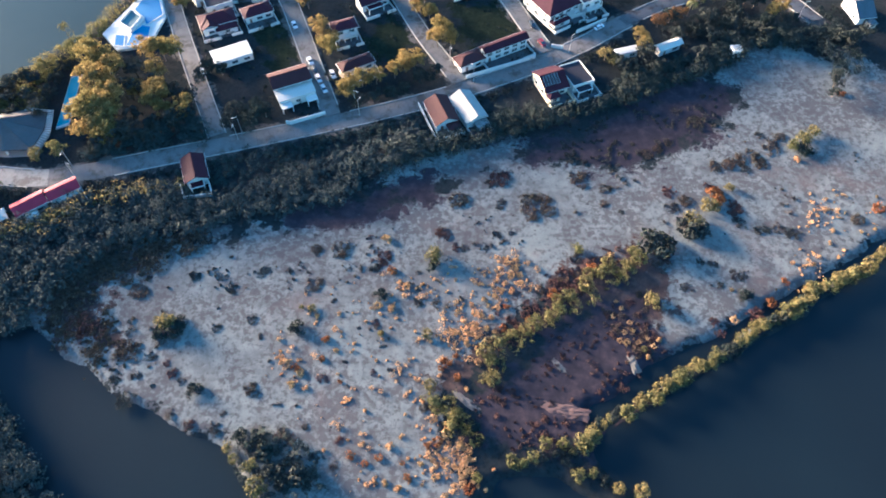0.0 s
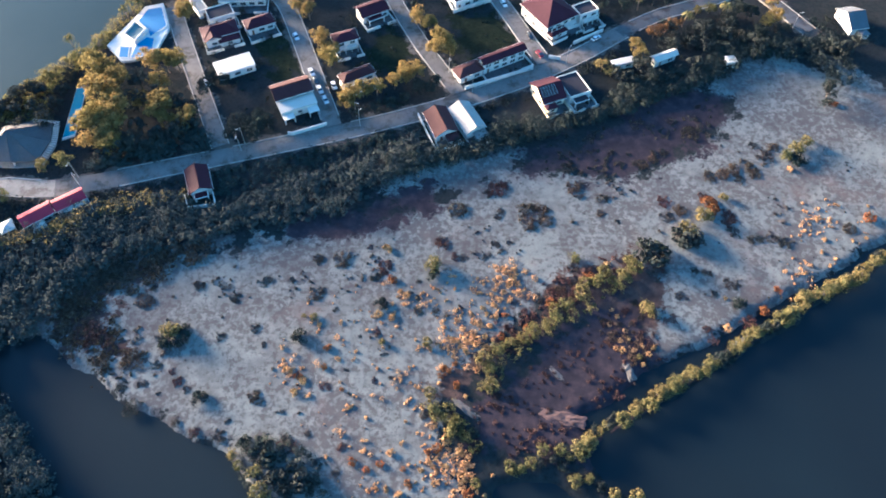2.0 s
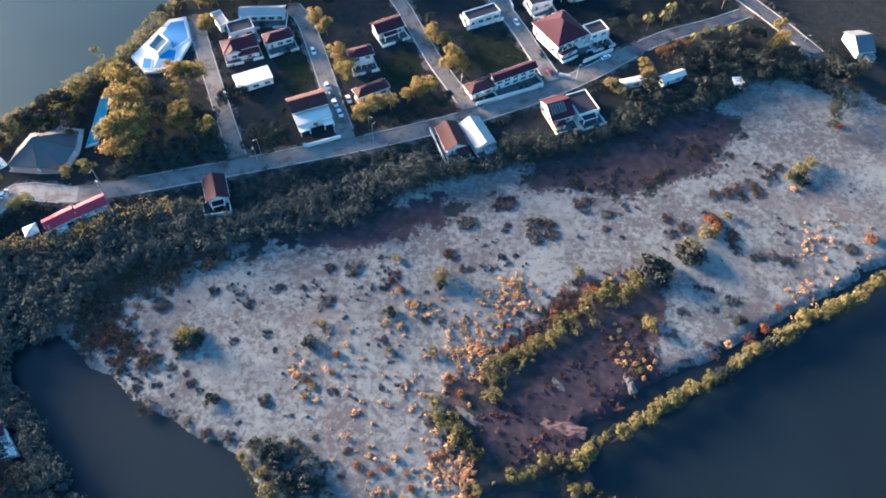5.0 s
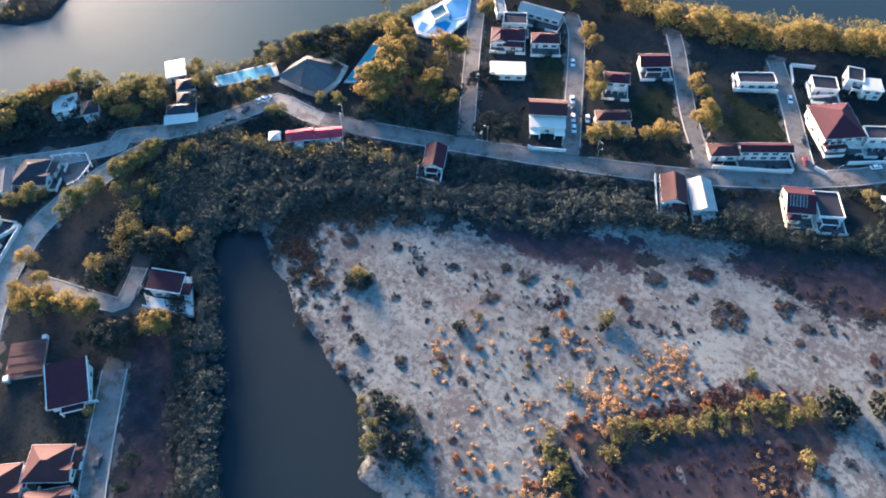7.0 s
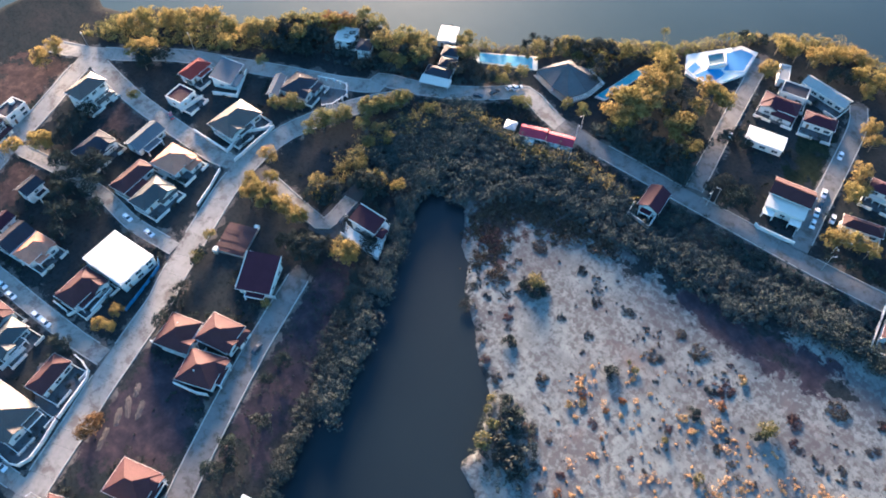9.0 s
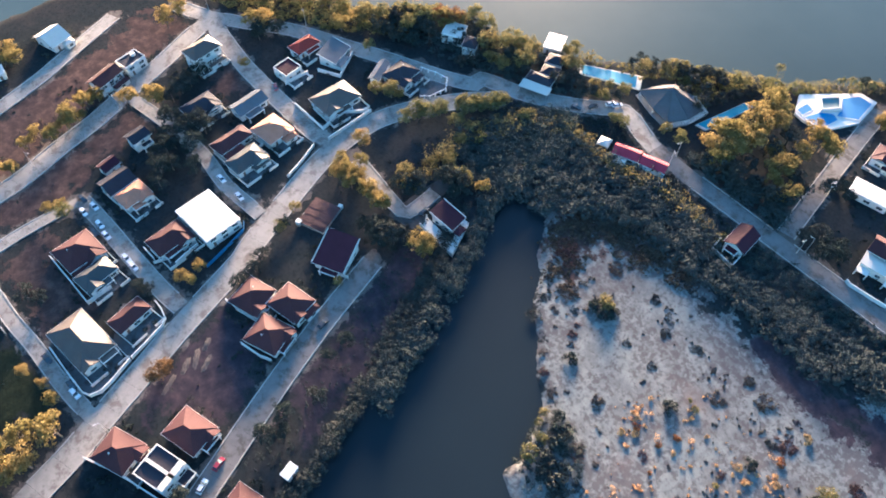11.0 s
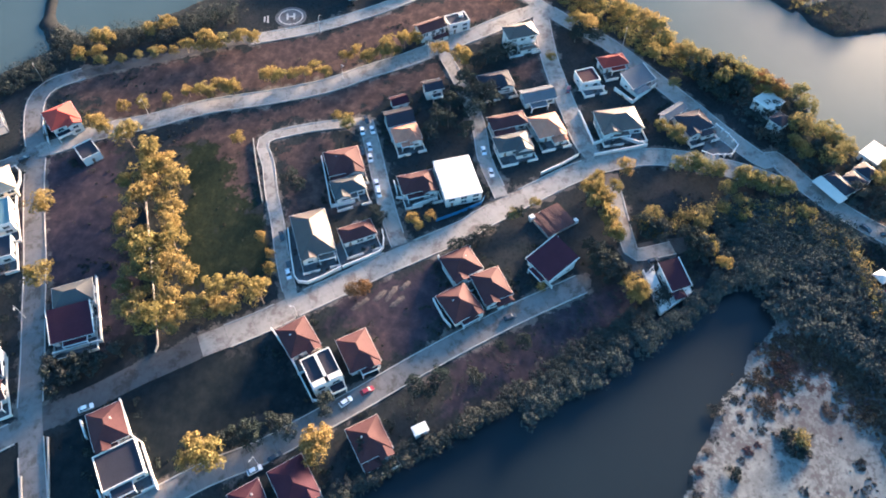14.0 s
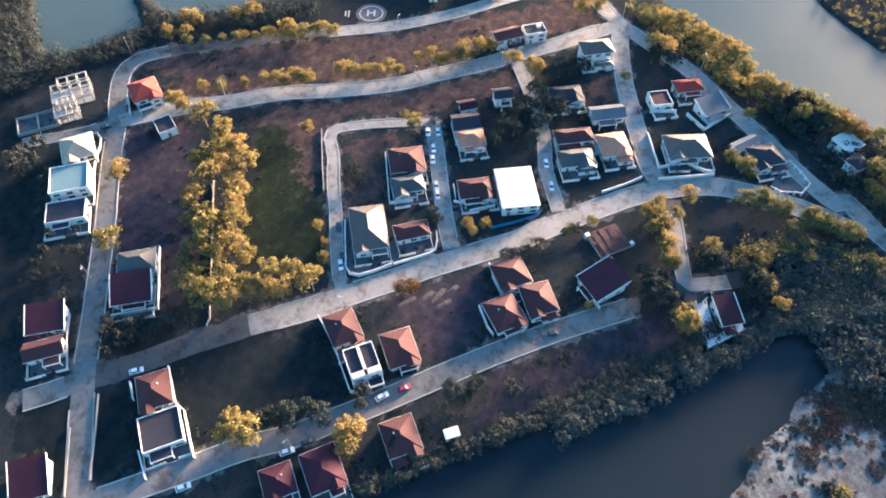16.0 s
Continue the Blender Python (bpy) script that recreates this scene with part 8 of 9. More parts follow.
scrub("golden_scrub", [(-46.1, 111.1), (-29.2, 115.7), (-11.7, 116.3), (16.5, 121.5), (14.0, 112.0), (2.0, 98.0), (-5.0, 79.5), (-9.6, 76.0), (4.9, 51.9), (-34.7, 50.5), (-47.3, 74.7), (-52.2, 84.7), (-44.5, 99.5)], 260, 0.5, GOLD_SCRUB, "small golden grass tufts scattered on the sand")
scrub("ridge_scrub", [(14.7, 121.4), (20.9, 121.2), (21.5, 112.5), (14.5, 104.4), (7.7, 95.7), (-0.4, 86.5), (-4.4, 84.6), (-3.0, 93.5), (4.3, 102.1), (11.1, 111.1)], 120, 0.7, GOLD_SCRUB, "golden scrub among larger tufts on the sand")
scrub("point_scrub", [(-7.5, 66.4), (0.1, 66.7), (7.8, 56.3), (7.9, 48.8), (-2.5, 53.1), (-7.2, 60.3)], 80, 0.7, GOLD_SCRUB, "golden scrub at the sand point")
scrub("hollow_scrub", [(43.1, 102.6), (51.6, 102.9), (60.7, 95.8), (59.7, 88.6), (52.0, 91.8), (46.0, 97.1)], 40, 0.6, TWIG_SCRUB, "brown scrub beside the dark hollow")
scrub("dike_scrub", [(14.0, 96.0), (26.5, 109.2), (37.5, 119.6), (54.0, 127.5), (50.0, 118.0), (33.2, 107.5), (20.0, 95.0), (8.0, 84.0)], 150, 0.7, RED_SCRUB, "reddish scrub along the old dike")
scrub("east_scrub", [(122.1, 154.5), (141.7, 150.4), (136.1, 136.2), (119.2, 124.1), (98.6, 112.0), (112.6, 127.9)], 90, 0.5, GOLD_SCRUB, "pale golden tufts near the bay dike")
scrub("west_scrub", [(-124.5, 102.3), (-122.5, 114.4), (-111.4, 119.0), (-98.7, 124.7), (-84.5, 126.3), (-96.2, 115.3), (-106.7, 108.9), (-110.0, 102.9), (-101.0, 95.6), (-91.4, 85.0), (-96.9, 81.4), (-107.1, 88.0), (-117.3, 91.3)], 420, 0.85, TWIG_SCRUB, "brown leafless scrub at the sand's western end")
scrub("west_dark_scrub", [(-124.5, 102.3), (-122.5, 116.4), (-111.4, 122.0), (-98.7, 126.7), (-84.5, 127.3), (-96.2, 117.3), (-106.7, 110.9), (-110.0, 106.9), (-114.0, 98.6)], 260, 1.0, DARK_SCRUB, "dark scrub spreading from the mangroves on to the sand")
thicket("spit_thicket", [(9.0, 78.0), (14.0, 84.0), (24.1, 94.4), (34.4, 102.5), (46.7, 109.0), (56.5, 119.0), (59.5, 127.0), (55.7, 125.2), (45.6, 112.5), (34.8, 106.3), (22.6, 97.3), (11.9, 88.6), (7.5, 81.0)], 75, 2.3, LEAF_OLIVE, "sunlit olive growth along the old dike")
thicket("point_thicket", [(-5.5, 77.0), (-3.6, 79.2), (0.4, 74.3), (4.6, 69.0), (7.7, 63.8), (5.8, 62.7), (0.2, 68.6), (-4.6, 73.1)], 40, 2.4, LEAF_OLIVE, "olive growth between the shrubs of the sand point")
scrub("mud_scrub", [(8.0, 78.0), (18.0, 88.0), (34.0, 101.0), (50.2, 111.7), (57.4, 103.1), (60.9, 93.2), (50.6, 82.8), (38.8, 72.8), (30.4, 64.0), (15.4, 63.0), (8.3, 66.8)], 260, 0.5, RED_SCRUB, "low reddish growth on the mud of the hollow")
thicket("corner_thicket", [(-56.6, 60.8), (-53.5, 64.8), (-46.0, 65.8), (-37.4, 59.2), (-32.5, 50.6), (-33.4, 44.3), (-51.5, 44.7), (-56.8, 54.1)], 130, 2.2, LEAF_GREEN, "low dark thicket on the canal corner of the sand")


# ---- cars ----
def make_car(paint, label):
    top = empty("car", pose(0, 0, -60))
    tagged(top, label, "car", "parked cars")
    bm = bmesh.new()
    side = [(-2.15, 0.35), (2.15, 0.35), (2.2, 0.72), (1.25, 0.92), (-2.05, 0.98), (-2.2, 0.7)]
    verts = [(x, -0.85, z) for x, z in side] + [(x, 0.85, z) for x, z in side]
    solid(bm, verts, [tuple(range(5, -1, -1)), tuple(range(6, 12)), *[(i, (i + 1) % 6, 6 + (i + 1) % 6, 6 + i) for i in range(6)]])
    bmesh.ops.recalc_face_normals(bm, faces=bm.faces[:])
    bmesh.ops.bevel(bm, geom=bm.edges[:], offset=0.06, segments=2, affect="EDGES")
    part("body", bm, paint, top)
    bm = bmesh.new()
    solid(bm, [(-1.85, -0.78, 0.95), (1.15, -0.78, 0.92), (1.15, 0.78, 0.92), (-1.85, 0.78, 0.95), (-1.45, -0.62, 1.42), (0.35, -0.62, 1.42), (0.35, 0.62, 1.42), (-1.45, 0.62, 1.42)], [(0, 1, 5, 4), (1, 2, 6, 5), (2, 3, 7, 6), (3, 0, 4, 7), (4, 5, 6, 7)])
    part("cabin_glass", bm, GLASS_DARK, top)
    bm = bmesh.new()
    box(bm, -1.42, 0.32, -0.63, 0.63, 1.41, 1.47)
    bmesh.ops.bevel(bm, geom=bm.edges[:], offset=0.03, segments=1, affect="EDGES")
    part("car_roof", bm, paint, top)
    for sx in (-1.35, 1.35):
        for s in (-1, 1):
            bm = bmesh.new()
            bmesh.ops.create_cone(bm, cap_ends=True, segments=14, radius1=0.33, radius2=0.33, depth=0.2, matrix=pose(sx, s * 0.78, 0.33, 90))
            wheel = part("wheel", bm, RUBBER, top)
            bm = bmesh.new()
            bmesh.ops.create_cone(bm, cap_ends=True, segments=10, radius1=0.19, radius2=0.17, depth=0.03, matrix=pose(sx, s * 0.885, 0.33, 90))
            part("rim", bm, METAL, wheel)
    for s in (-1, 1):
        boxes("headlight", METAL, top, (2.1, 2.2, s * 0.6 - 0.15, s * 0.6 + 0.15, 0.58, 0.7))
    return top


CARS = {p.name: make_car(p, "") for p in (CAR_WHITE, CAR_DARK, CAR_RED)}


def car(x, y, turn, paint, label):
    tagged(copy_thing(CARS[paint.name], pose(x, y, 0.14, 0, 0, turn)), label)


car(-76.8, -40.2, 137, CAR_WHITE, "white car parked beside the kerb")
car(-52.6, -61.4, 127, CAR_WHITE, "white car parked beside the kerb")
car(-63.2, -117.5, 124, CAR_WHITE, "white car parked beside the kerb")
car(-34.7, -85.7, 129, CAR_WHITE, "white car parked beside the kerb")
car(-181.7, -55.0, 22, CAR_WHITE, "white car parked beside the kerb")
car(-175.9, -53.5, 22, CAR_WHITE, "white car parked beside the kerb")
car(-163.5, -48.4, 23, CAR_WHITE, "white car parked beside the kerb")
car(-159.2, -46.7, 23, CAR_WHITE, "white car parked beside the kerb")
car(-175.5, -6.3, 19, CAR_WHITE, "white car parked beside the kerb")
car(-119.2, -70.2, 28, CAR_WHITE, "white car parked beside the kerb")
car(-186.3, -10.5, 19, CAR_WHITE, "white car parked beside the kerb")
car(-189.6, -59.6, 20, CAR_WHITE, "white car parked beside the kerb")
car(-190.8, -55.8, 23, CAR_WHITE, "white car parked beside the kerb")
car(-72.9, -45.5, 127, CAR_DARK, "dark grey car parked beside the kerb")
car(-57.2, -56.7, 135, CAR_DARK, "dark grey car parked beside the kerb")
car(-113.6, 6.6, 122, CAR_DARK, "dark grey car parked beside the kerb")
car(-155.4, -185.7, 142, CAR_DARK, "dark grey car parked beside the kerb")
car(-134.4, -76.9, 27, CAR_DARK, "dark grey car parked beside the kerb")
car(-122.3, -70.8, 25, CAR_DARK, "dark grey car parked beside the kerb")
car(-179.0, -57.2, 23, CAR_DARK, "dark grey car parked beside the kerb")
car(-196.1, -59.3, 25, CAR_DARK, "dark grey car parked beside the kerb")
car(-143.6, 53.8, 119, CAR_DARK, "dark grey car parked beside the kerb")
car(-81.3, -34.5, 129, CAR_RED, "dark red car parked beside the kerb")
car(-226.6, 20.8, 179, CAR_RED, "dark red car parked beside the kerb")
car(-66.7, 228.0, -63, CAR_WHITE, "white car parked beside the kerb")
car(-57.7, 207.8, -62, CAR_WHITE, "white car parked beside the kerb")
car(-53.3, 198.5, -62, CAR_WHITE, "white car parked beside the kerb")
car(-50.6, 193.2, -62, CAR_WHITE, "white car parked beside the kerb")
car(-48.2, 200.9, -67, CAR_WHITE, "white car parked beside the kerb")
car(54.7, 231.6, 38, CAR_WHITE, "white car parked beside the kerb")
car(17.7, 251.7, -69, CAR_WHITE, "white car parked beside the kerb")
car(-165.9, 144.5, 85, CAR_WHITE, "white car parked beside the kerb")
car(-164.2, 146.6, 81, CAR_WHITE, "white car parked beside the kerb")
car(-97.2, 200.6, -57, CAR_WHITE, "white car parked beside the kerb")
car(-59.4, 202.4, 53, CAR_WHITE, "white car parked beside the kerb")
car(-169.3, 130.3, 45, CAR_DARK, "dark grey car parked beside the kerb")
car(-167.3, 137.1, 91, CAR_DARK, "dark grey car parked beside the kerb")
car(-55.4, 203.3, -62, CAR_DARK, "dark grey car parked beside the kerb")
car(28.0, 232.2, -71, CAR_DARK, "dark grey car parked beside the kerb")
car(31.4, 221.4, -61, CAR_RED, "dark red car parked beside the kerb")
for ob in CARS.values():
    for o in (*[c for k in ob.children for c in k.children], *ob.children, ob):
        bpy.data.objects.remove(o)


# ---- street lamps ----
def make_lamp():
    top = empty("street_lamp", pose(0, 0, -60))
    bm = bmesh.new()
    bmesh.ops.create_cone(bm, cap_ends=True, segments=8, radius1=0.13, radius2=0.07, depth=8.4, matrix=pose(0, 0, 3.8))
    part("pole", bm, METAL, top)
    boxes("arm", METAL, top, (-0.05, 1.3, -0.05, 0.05, 7.85, 7.95))
    boxes("lamp_head", WHITE_WALL, top, (1.0, 1.7, -0.14, 0.14, 7.78, 7.92), bevel=0.03)
    boxes("footing", CONCRETE, top, (-0.25, 0.25, -0.25, 0.25, -0.3, 0.3), bevel=0.04)
    return tagged(top, "grey steel street lamp beside the road", "street lamp", "street lamps")


LAMP = make_lamp()


def street_lamp(x, y, h):
    copy_thing(LAMP, pose(x, y, 0, 0, 0, TREE_RNG.uniform(0, 360)))


street_lamp(-90.0, -151.3, 8)
street_lamp(-54.2, -60.8, 8)
street_lamp(-186.9, -148.5, 8)
street_lamp(-260.3, 43.7, 8)
street_lamp(-287.5, 5.9, 8)
street_lamp(-199.3, -200.5, 8)
street_lamp(-103.1, -62.4, 8)
street_lamp(-248.1, -91.6, 8)
street_lamp(-238.8, -40.7, 8)
street_lamp(-219.2, -74.4, 8)
street_lamp(136.1, 241.1, 8)
street_lamp(-77.0, 171.2, 8)
street_lamp(-36.2, 180.9, 8)
street_lamp(4.8, 199.7, 8)
street_lamp(-131.9, 153.7, 8)
street_lamp(-77.7, 167.9, 8)
street_lamp(-38.0, 185.3, 8)
street_lamp(-4.3, 209.9, 8)
street_lamp(-129.5, 149.1, 8)
street_lamp(41.7, 217.2, 8)
for o in (*LAMP.children, LAMP):
    bpy.data.objects.remove(o)


# ---- lakeside resort ----
def ring_slab(bm, ring, z0, z1):
    lo, hi = [bm.verts.new((x, y, z0)) for x, y in ring], [bm.verts.new((x, y, z1)) for x, y in ring]
    n = len(ring)
    bm.faces.new(hi)
    bm.faces.new(lo[::-1])
    for i in range(n):
        bm.faces.new((lo[i], lo[(i + 1) % n], hi[(i + 1) % n], hi[i]))
    bmesh.ops.recalc_face_normals(bm, faces=bm.faces[:])


def grown(ring, by):
    """A convex ring pushed out from its middle."""
    c = Vector((sum(p[0] for p in ring) / len(ring), sum(p[1] for p in ring) / len(ring)))
    out = []
    for p in ring:
        d = Vector(p) - c
        q = c + d * ((d.length + by) / d.length)
        out.append((q.x, q.y))
    return out


def pool(ring, border, label, rim_mat):
    """A pool: paved surround, raised coping and the water a little lower."""
    o = ring[0]
    near = [(x - o[0], y - o[1]) for x, y in ring]
    top = empty("swimming_pool", pose(o[0], o[1], 0))
    tagged(top, label, "pool", "resort pools")
    bm = bmesh.new()
    ring_slab(bm, grown(near, border), -0.4, 0.10)
    part("paving", bm, rim_mat, top)
    bm = bmesh.new()
    ring_slab(bm, grown(near, 0.5), -0.3, 0.22)
    part("coping", bm, WHITE_WALL, top)
    bm = bmesh.new()
    ring_slab(bm, near, -0.2, 0.226)
    part("pool_surface", bm, POOL_WATER, top, "clear light blue pool water")


def pavilion(ring, apex):
    """A great open hall under one faceted roof, its peak set towards the lake, with a fringe of white ribs."""
    o = Vector((*apex[:2], 0))
    top = empty("pavilion", Matrix.Translation(o))
    tagged(top, "large open pavilion under a faceted grey roof", "pavilion")
    near = [Vector((x, y, 2.8)) - o for x, y in ring]
    peak = Vector((0, 0, apex[2]))
    n = len(near)
    for k in range(n):
        a, b = near[k], near[(k + 1) % n]
        bm = bmesh.new()
        tri = [a, b, peak]
        solid(bm, [*tri, *[p - Vector((0, 0, 0.3)) for p in tri]], [(0, 1, 2), (5, 4, 3), (0, 3, 4, 1), (1, 4, 5, 2), (2, 5, 3, 0)])
        bmesh.ops.recalc_face_normals(bm, faces=bm.faces[:])
        face = part("roof_facet", bm, PAVILION_ROOF, top)
        bm = bmesh.new()
        m = Matrix.Translation(a) @ (peak - a).to_track_quat("X", "Z").to_matrix().to_4x4()
        box(bm, 0, (peak - a).length, -0.15, 0.15, -0.05, 0.12, turn=m)
        part("hip_ridge", bm, PAVILION_ROOF, face)
        c = a * 0.93
        boxes("column", WHITE_WALL, top, (c.x - 0.25, c.x + 0.25, c.y - 0.25, c.y + 0.25, -0.3, 2.7))
    bm = bmesh.new()
    ring_slab(bm, [(p.x * 1.06, p.y * 1.06) for p in near], -0.3, 0.12)
    part("floor_slab", bm, CONCRETE, top)
    for k in (3, 4, 5):
        a, b = near[k], near[(k + 1) % n]
        count = max(3, int((b - a).length / 0.9))
        for i in range(count):
            p = a.lerp(b, i / count)
            out = Vector((p.x, p.y, 0)).normalized()
            m = Matrix.Translation((p.x, p.y, 2.3)) @ Matrix.Rotation(math.atan2(out.y, out.x), 4, "Z")
            bm = bmesh.new()
            box(bm, 0.1, 2.2, -0.14, 0.14, 0.0, 0.2, turn=m)
            part("pergola_slat", bm, WHITE_WALL, top)


def blue_pool_terrace(outline, pools, upper):
    """White-edged terrace with bright blue pools on two levels."""
    o = outline[0]
    off = lambda ring: [(x - o[0], y - o[1]) for x, y in ring]  # noqa: E731
    top = empty("pool_terrace", pose(o[0], o[1], 0))
    tagged(top, "white terrace with bright blue pools by the lake", "pool terrace")
    bm = bmesh.new()
    ring_slab(bm, off(outline), -0.4, 1.1)
    part("terrace", bm, WHITE_WALL, top)
    for ring in pools:
        bm = bmesh.new()
        ring_slab(bm, grown(off(ring), 0.55), 0.5, 1.35)
        rim = part("pool_rim", bm, WHITE_WALL, top)
        bm = bmesh.new()
        ring_slab(bm, off(ring), 0.5, 1.37)
        part("pool_surface", bm, POOL_TILE, rim, "bright blue tiled pool")
    bm = bmesh.new()
    ring_slab(bm, grown(off(upper), 1.0), 0.5, 2.2)
    part("upper_deck", bm, WHITE_WALL, top)
    bm = bmesh.new()
    ring_slab(bm, off(upper), 1.0, 2.23)
    part("upper_pool", bm, POOL_DECK, top, "dull blue upper pool")
    for i in range(4):
        p, q = off(upper)[i], off(upper)[(i + 1) % 4]
        d = Vector(q) - Vector(p)
        bm = bmesh.new()
        box(bm, 0, d.length, -0.2, 0.2, 2.2, 2.9, turn=Matrix.Translation((*p, 0)) @ Matrix.Rotation(math.atan2(d.y, d.x), 4, "Z"))
        part("parapet", bm, WHITE_WALL, top)


pool([(-191.3, 145.6), (-176.4, 163.8), (-170.5, 159.2), (-186.5, 143.0)], 2.2, "long rectangular pool with pale paving by the lake", CREAM_WALL)
pool([(-143.2, 171.2), (-145.9, 195.6), (-142.6, 197.4), (-139.4, 173.4)], 1.2, "narrow blue pool beside the golden trees", KERB)
pavilion([(-166.7, 157.8), (-166.1, 165.9), (-164.1, 173.9), (-155.7, 176.3), (-147.0, 175.9), (-145.2, 167.5), (-146.5, 158.4), (-155.4, 157.4)], (-159.3, 168.0, 7.0))
blue_pool_terrace([(-140.9, 219.4), (-137.2, 229.5), (-131.9, 243.6), (-125.0, 246.0), (-118.7, 231.1), (-121.1, 214.2), (-128.9, 211.3), (-132.8, 210.9)], [[(-132.1, 234.1), (-130.3, 241.6), (-125.0, 243.1), (-120.1, 231.8), (-125.0, 225.2), (-127.2, 229.5)], [(-129.4, 212.6), (-129.2, 220.1), (-126.3, 224.6), (-123.2, 224.0), (-121.9, 214.5)], [(-134.1, 212.8), (-135.2, 218.7), (-131.7, 218.5), (-130.7, 212.7)]], [(-134.9, 224.7), (-132.5, 232.4), (-127.3, 228.1), (-129.6, 220.8)])


def canopy(x, y, turn, w, d):
    top = empty("canopy", pose(x, y, 0, 0, 0, turn))
    tagged(top, "pale stretched canopy beside the lake road", "canopy")
    bm = bmesh.new()
    solid(bm, [(-w / 2, -d / 2, 2.6), (w / 2, -d / 2, 3.0), (w / 2, d / 2, 3.4), (-w / 2, d / 2, 3.2), (-w / 2, -d / 2, 2.54), (w / 2, -d / 2, 2.94), (w / 2, d / 2, 3.34), (-w / 2, d / 2, 3.14)], [(0, 1, 2, 3), (7, 6, 5, 4), (0, 4, 5, 1), (1, 5, 6, 2), (2, 6, 7, 3), (3, 7, 4, 0)])
    part("cloth", bm, WHITE_ROOF, top)
    for sx in (-1, 1):
        for s in (-1, 1):
            boxes("post", METAL, top, (sx * w * 0.46 - 0.06, sx * w * 0.46 + 0.06, s * d * 0.44 - 0.06, s * d * 0.44 + 0.06, -0.3, 2.7))


canopy(-184.0, 119.0, 38, 13.0, 4.5)


# ---- unfinished concrete building ----
def building_frame(x, y, turn, w, d):
    top = empty("unfinished_building", pose(x, y, 0, 0, 0, turn))
    tagged(top, "unfinished grey concrete building frame without a roof", "building")
    nx, ny = 5, 3
    boxes("floor_slab", CONCRETE, top, (-w / 2, w / 2, -d / 2, d / 2, -0.3, 0.15))
    boxes("upper_slab", CONCRETE, top, (-w / 2, 0.0, -d / 2, d * 0.1, 3.1, 3.35))
    for i in range(nx):
        for j in range(ny):
            cx, cy = -w / 2 + 0.3 + i * (w - 0.6) / (nx - 1), -d / 2 + 0.3 + j * (d - 0.6) / (ny - 1)
            h = 6.4 if i >= 1 and j >= 1 else 3.3
            boxes("column", CONCRETE, top, (cx - 0.22, cx + 0.22, cy - 0.22, cy + 0.22, 0.1, h))
    for level, i0, j0 in ((3.1, 0, 0), (6.0, 1, 1)):
        for i in range(i0, nx):
            cx = -w / 2 + 0.3 + i * (w - 0.6) / (nx - 1)
            y0 = -d / 2 + 0.3 + j0 * (d - 0.6) / (ny - 1)
            boxes("beam", CONCRETE, top, (cx - 0.2, cx + 0.2, y0, d / 2 - 0.3, level, level + 0.45))
        for j in range(j0, ny):
            cy = -d / 2 + 0.3 + j * (d - 0.6) / (ny - 1)
            x0 = -w / 2 + 0.3 + i0 * (w - 0.6) / (nx - 1)
            boxes("beam", CONCRETE, top, (x0, w / 2 - 0.3, cy - 0.2, cy + 0.2, level + 0.003, level + 0.447))


building_frame(-168.0, -209.0, 130, 16.0, 12.0)
building_frame(-157.5, -204.5, 130, 9.5, 8.0)
building_court = empty("building_yard", pose(-150.0, -213.5, 0, 0, 0, 130))
tagged(building_court, "raw concrete yard walls of the unfinished building", "wall")
for s in ((-8, 8, -5, -4.7), (-8, 8, 4.7, 5), (-8, -7.7, -4.7, 4.7), (7.7, 8, -4.7, 4.7), (-0.15, 0.15, -4.7, 4.7)):
    boxes("yard_wall", CONCRETE, building_court, (*s, -0.3, 1.4))
boxes("yard_slab", ASPHALT, building_court, (-7.7, 7.7, -4.7, 4.7, -0.3, 0.08))


# ---- helipad ----
def helipad(x, y, turn):
    top = empty("helipad", pose(x, y, 0, 0, 0, turn))
    tagged(top, "grey helipad with a white ring and letter H", "helipad")
    bm = bmesh.new()
    bmesh.ops.create_cone(bm, cap_ends=True, segments=40, radius1=7.2, radius2=7.2, depth=0.4, matrix=pose(0, 0, -0.1))
    part("pad", bm, ASPHALT, top)
    bm = bmesh.new()
    for r0, r1 in ((5.15, 5.65),):
        v = [[bm.verts.new((r * math.cos(k * math.pi / 24), r * math.sin(k * math.pi / 24), 0.106)) for k in range(48)] for r in (r0, r1)]
        for k in range(48):
            bm.faces.new((v[0][k], v[1][k], v[1][(k + 1) % 48], v[0][(k + 1) % 48]))
    part("painted_ring", bm, KERB, top)
    text = bpy.data.curves.new("letter", "FONT")
    text.body, text.size, text.align_x, text.align_y, text.offset = "H", 6.5, "CENTER", "CENTER", 0.12
    text.materials.append(KERB)
    ob = new("letter", text)
    ob.parent, ob.location = top, (0, 0, 0.108)
    for a, b, w in ((-10.5, -1.2, 3.4), (-10.5, 1.0, 2.6), (-12.0, -0.2, 4.0)):
        boxes("painted_bar", KERB, top, (a - 0.35, a + 0.35, b - w / 2, b + w / 2, -0.2, 0.03))


helipad(-256.8, -107.9, 106)

# ---- painted fence of the white hall ----
fence = empty("site_fence", pose(-149.6, -23.6, 0))
tagged(fence, "blue metal sheet fence beside the white hall", "fence")
ends = [(-149.6, -23.6), (-151.0, -21.4), (-155.9, -14.0), (-160.2, -8.4), (-163.4, -7.4)]
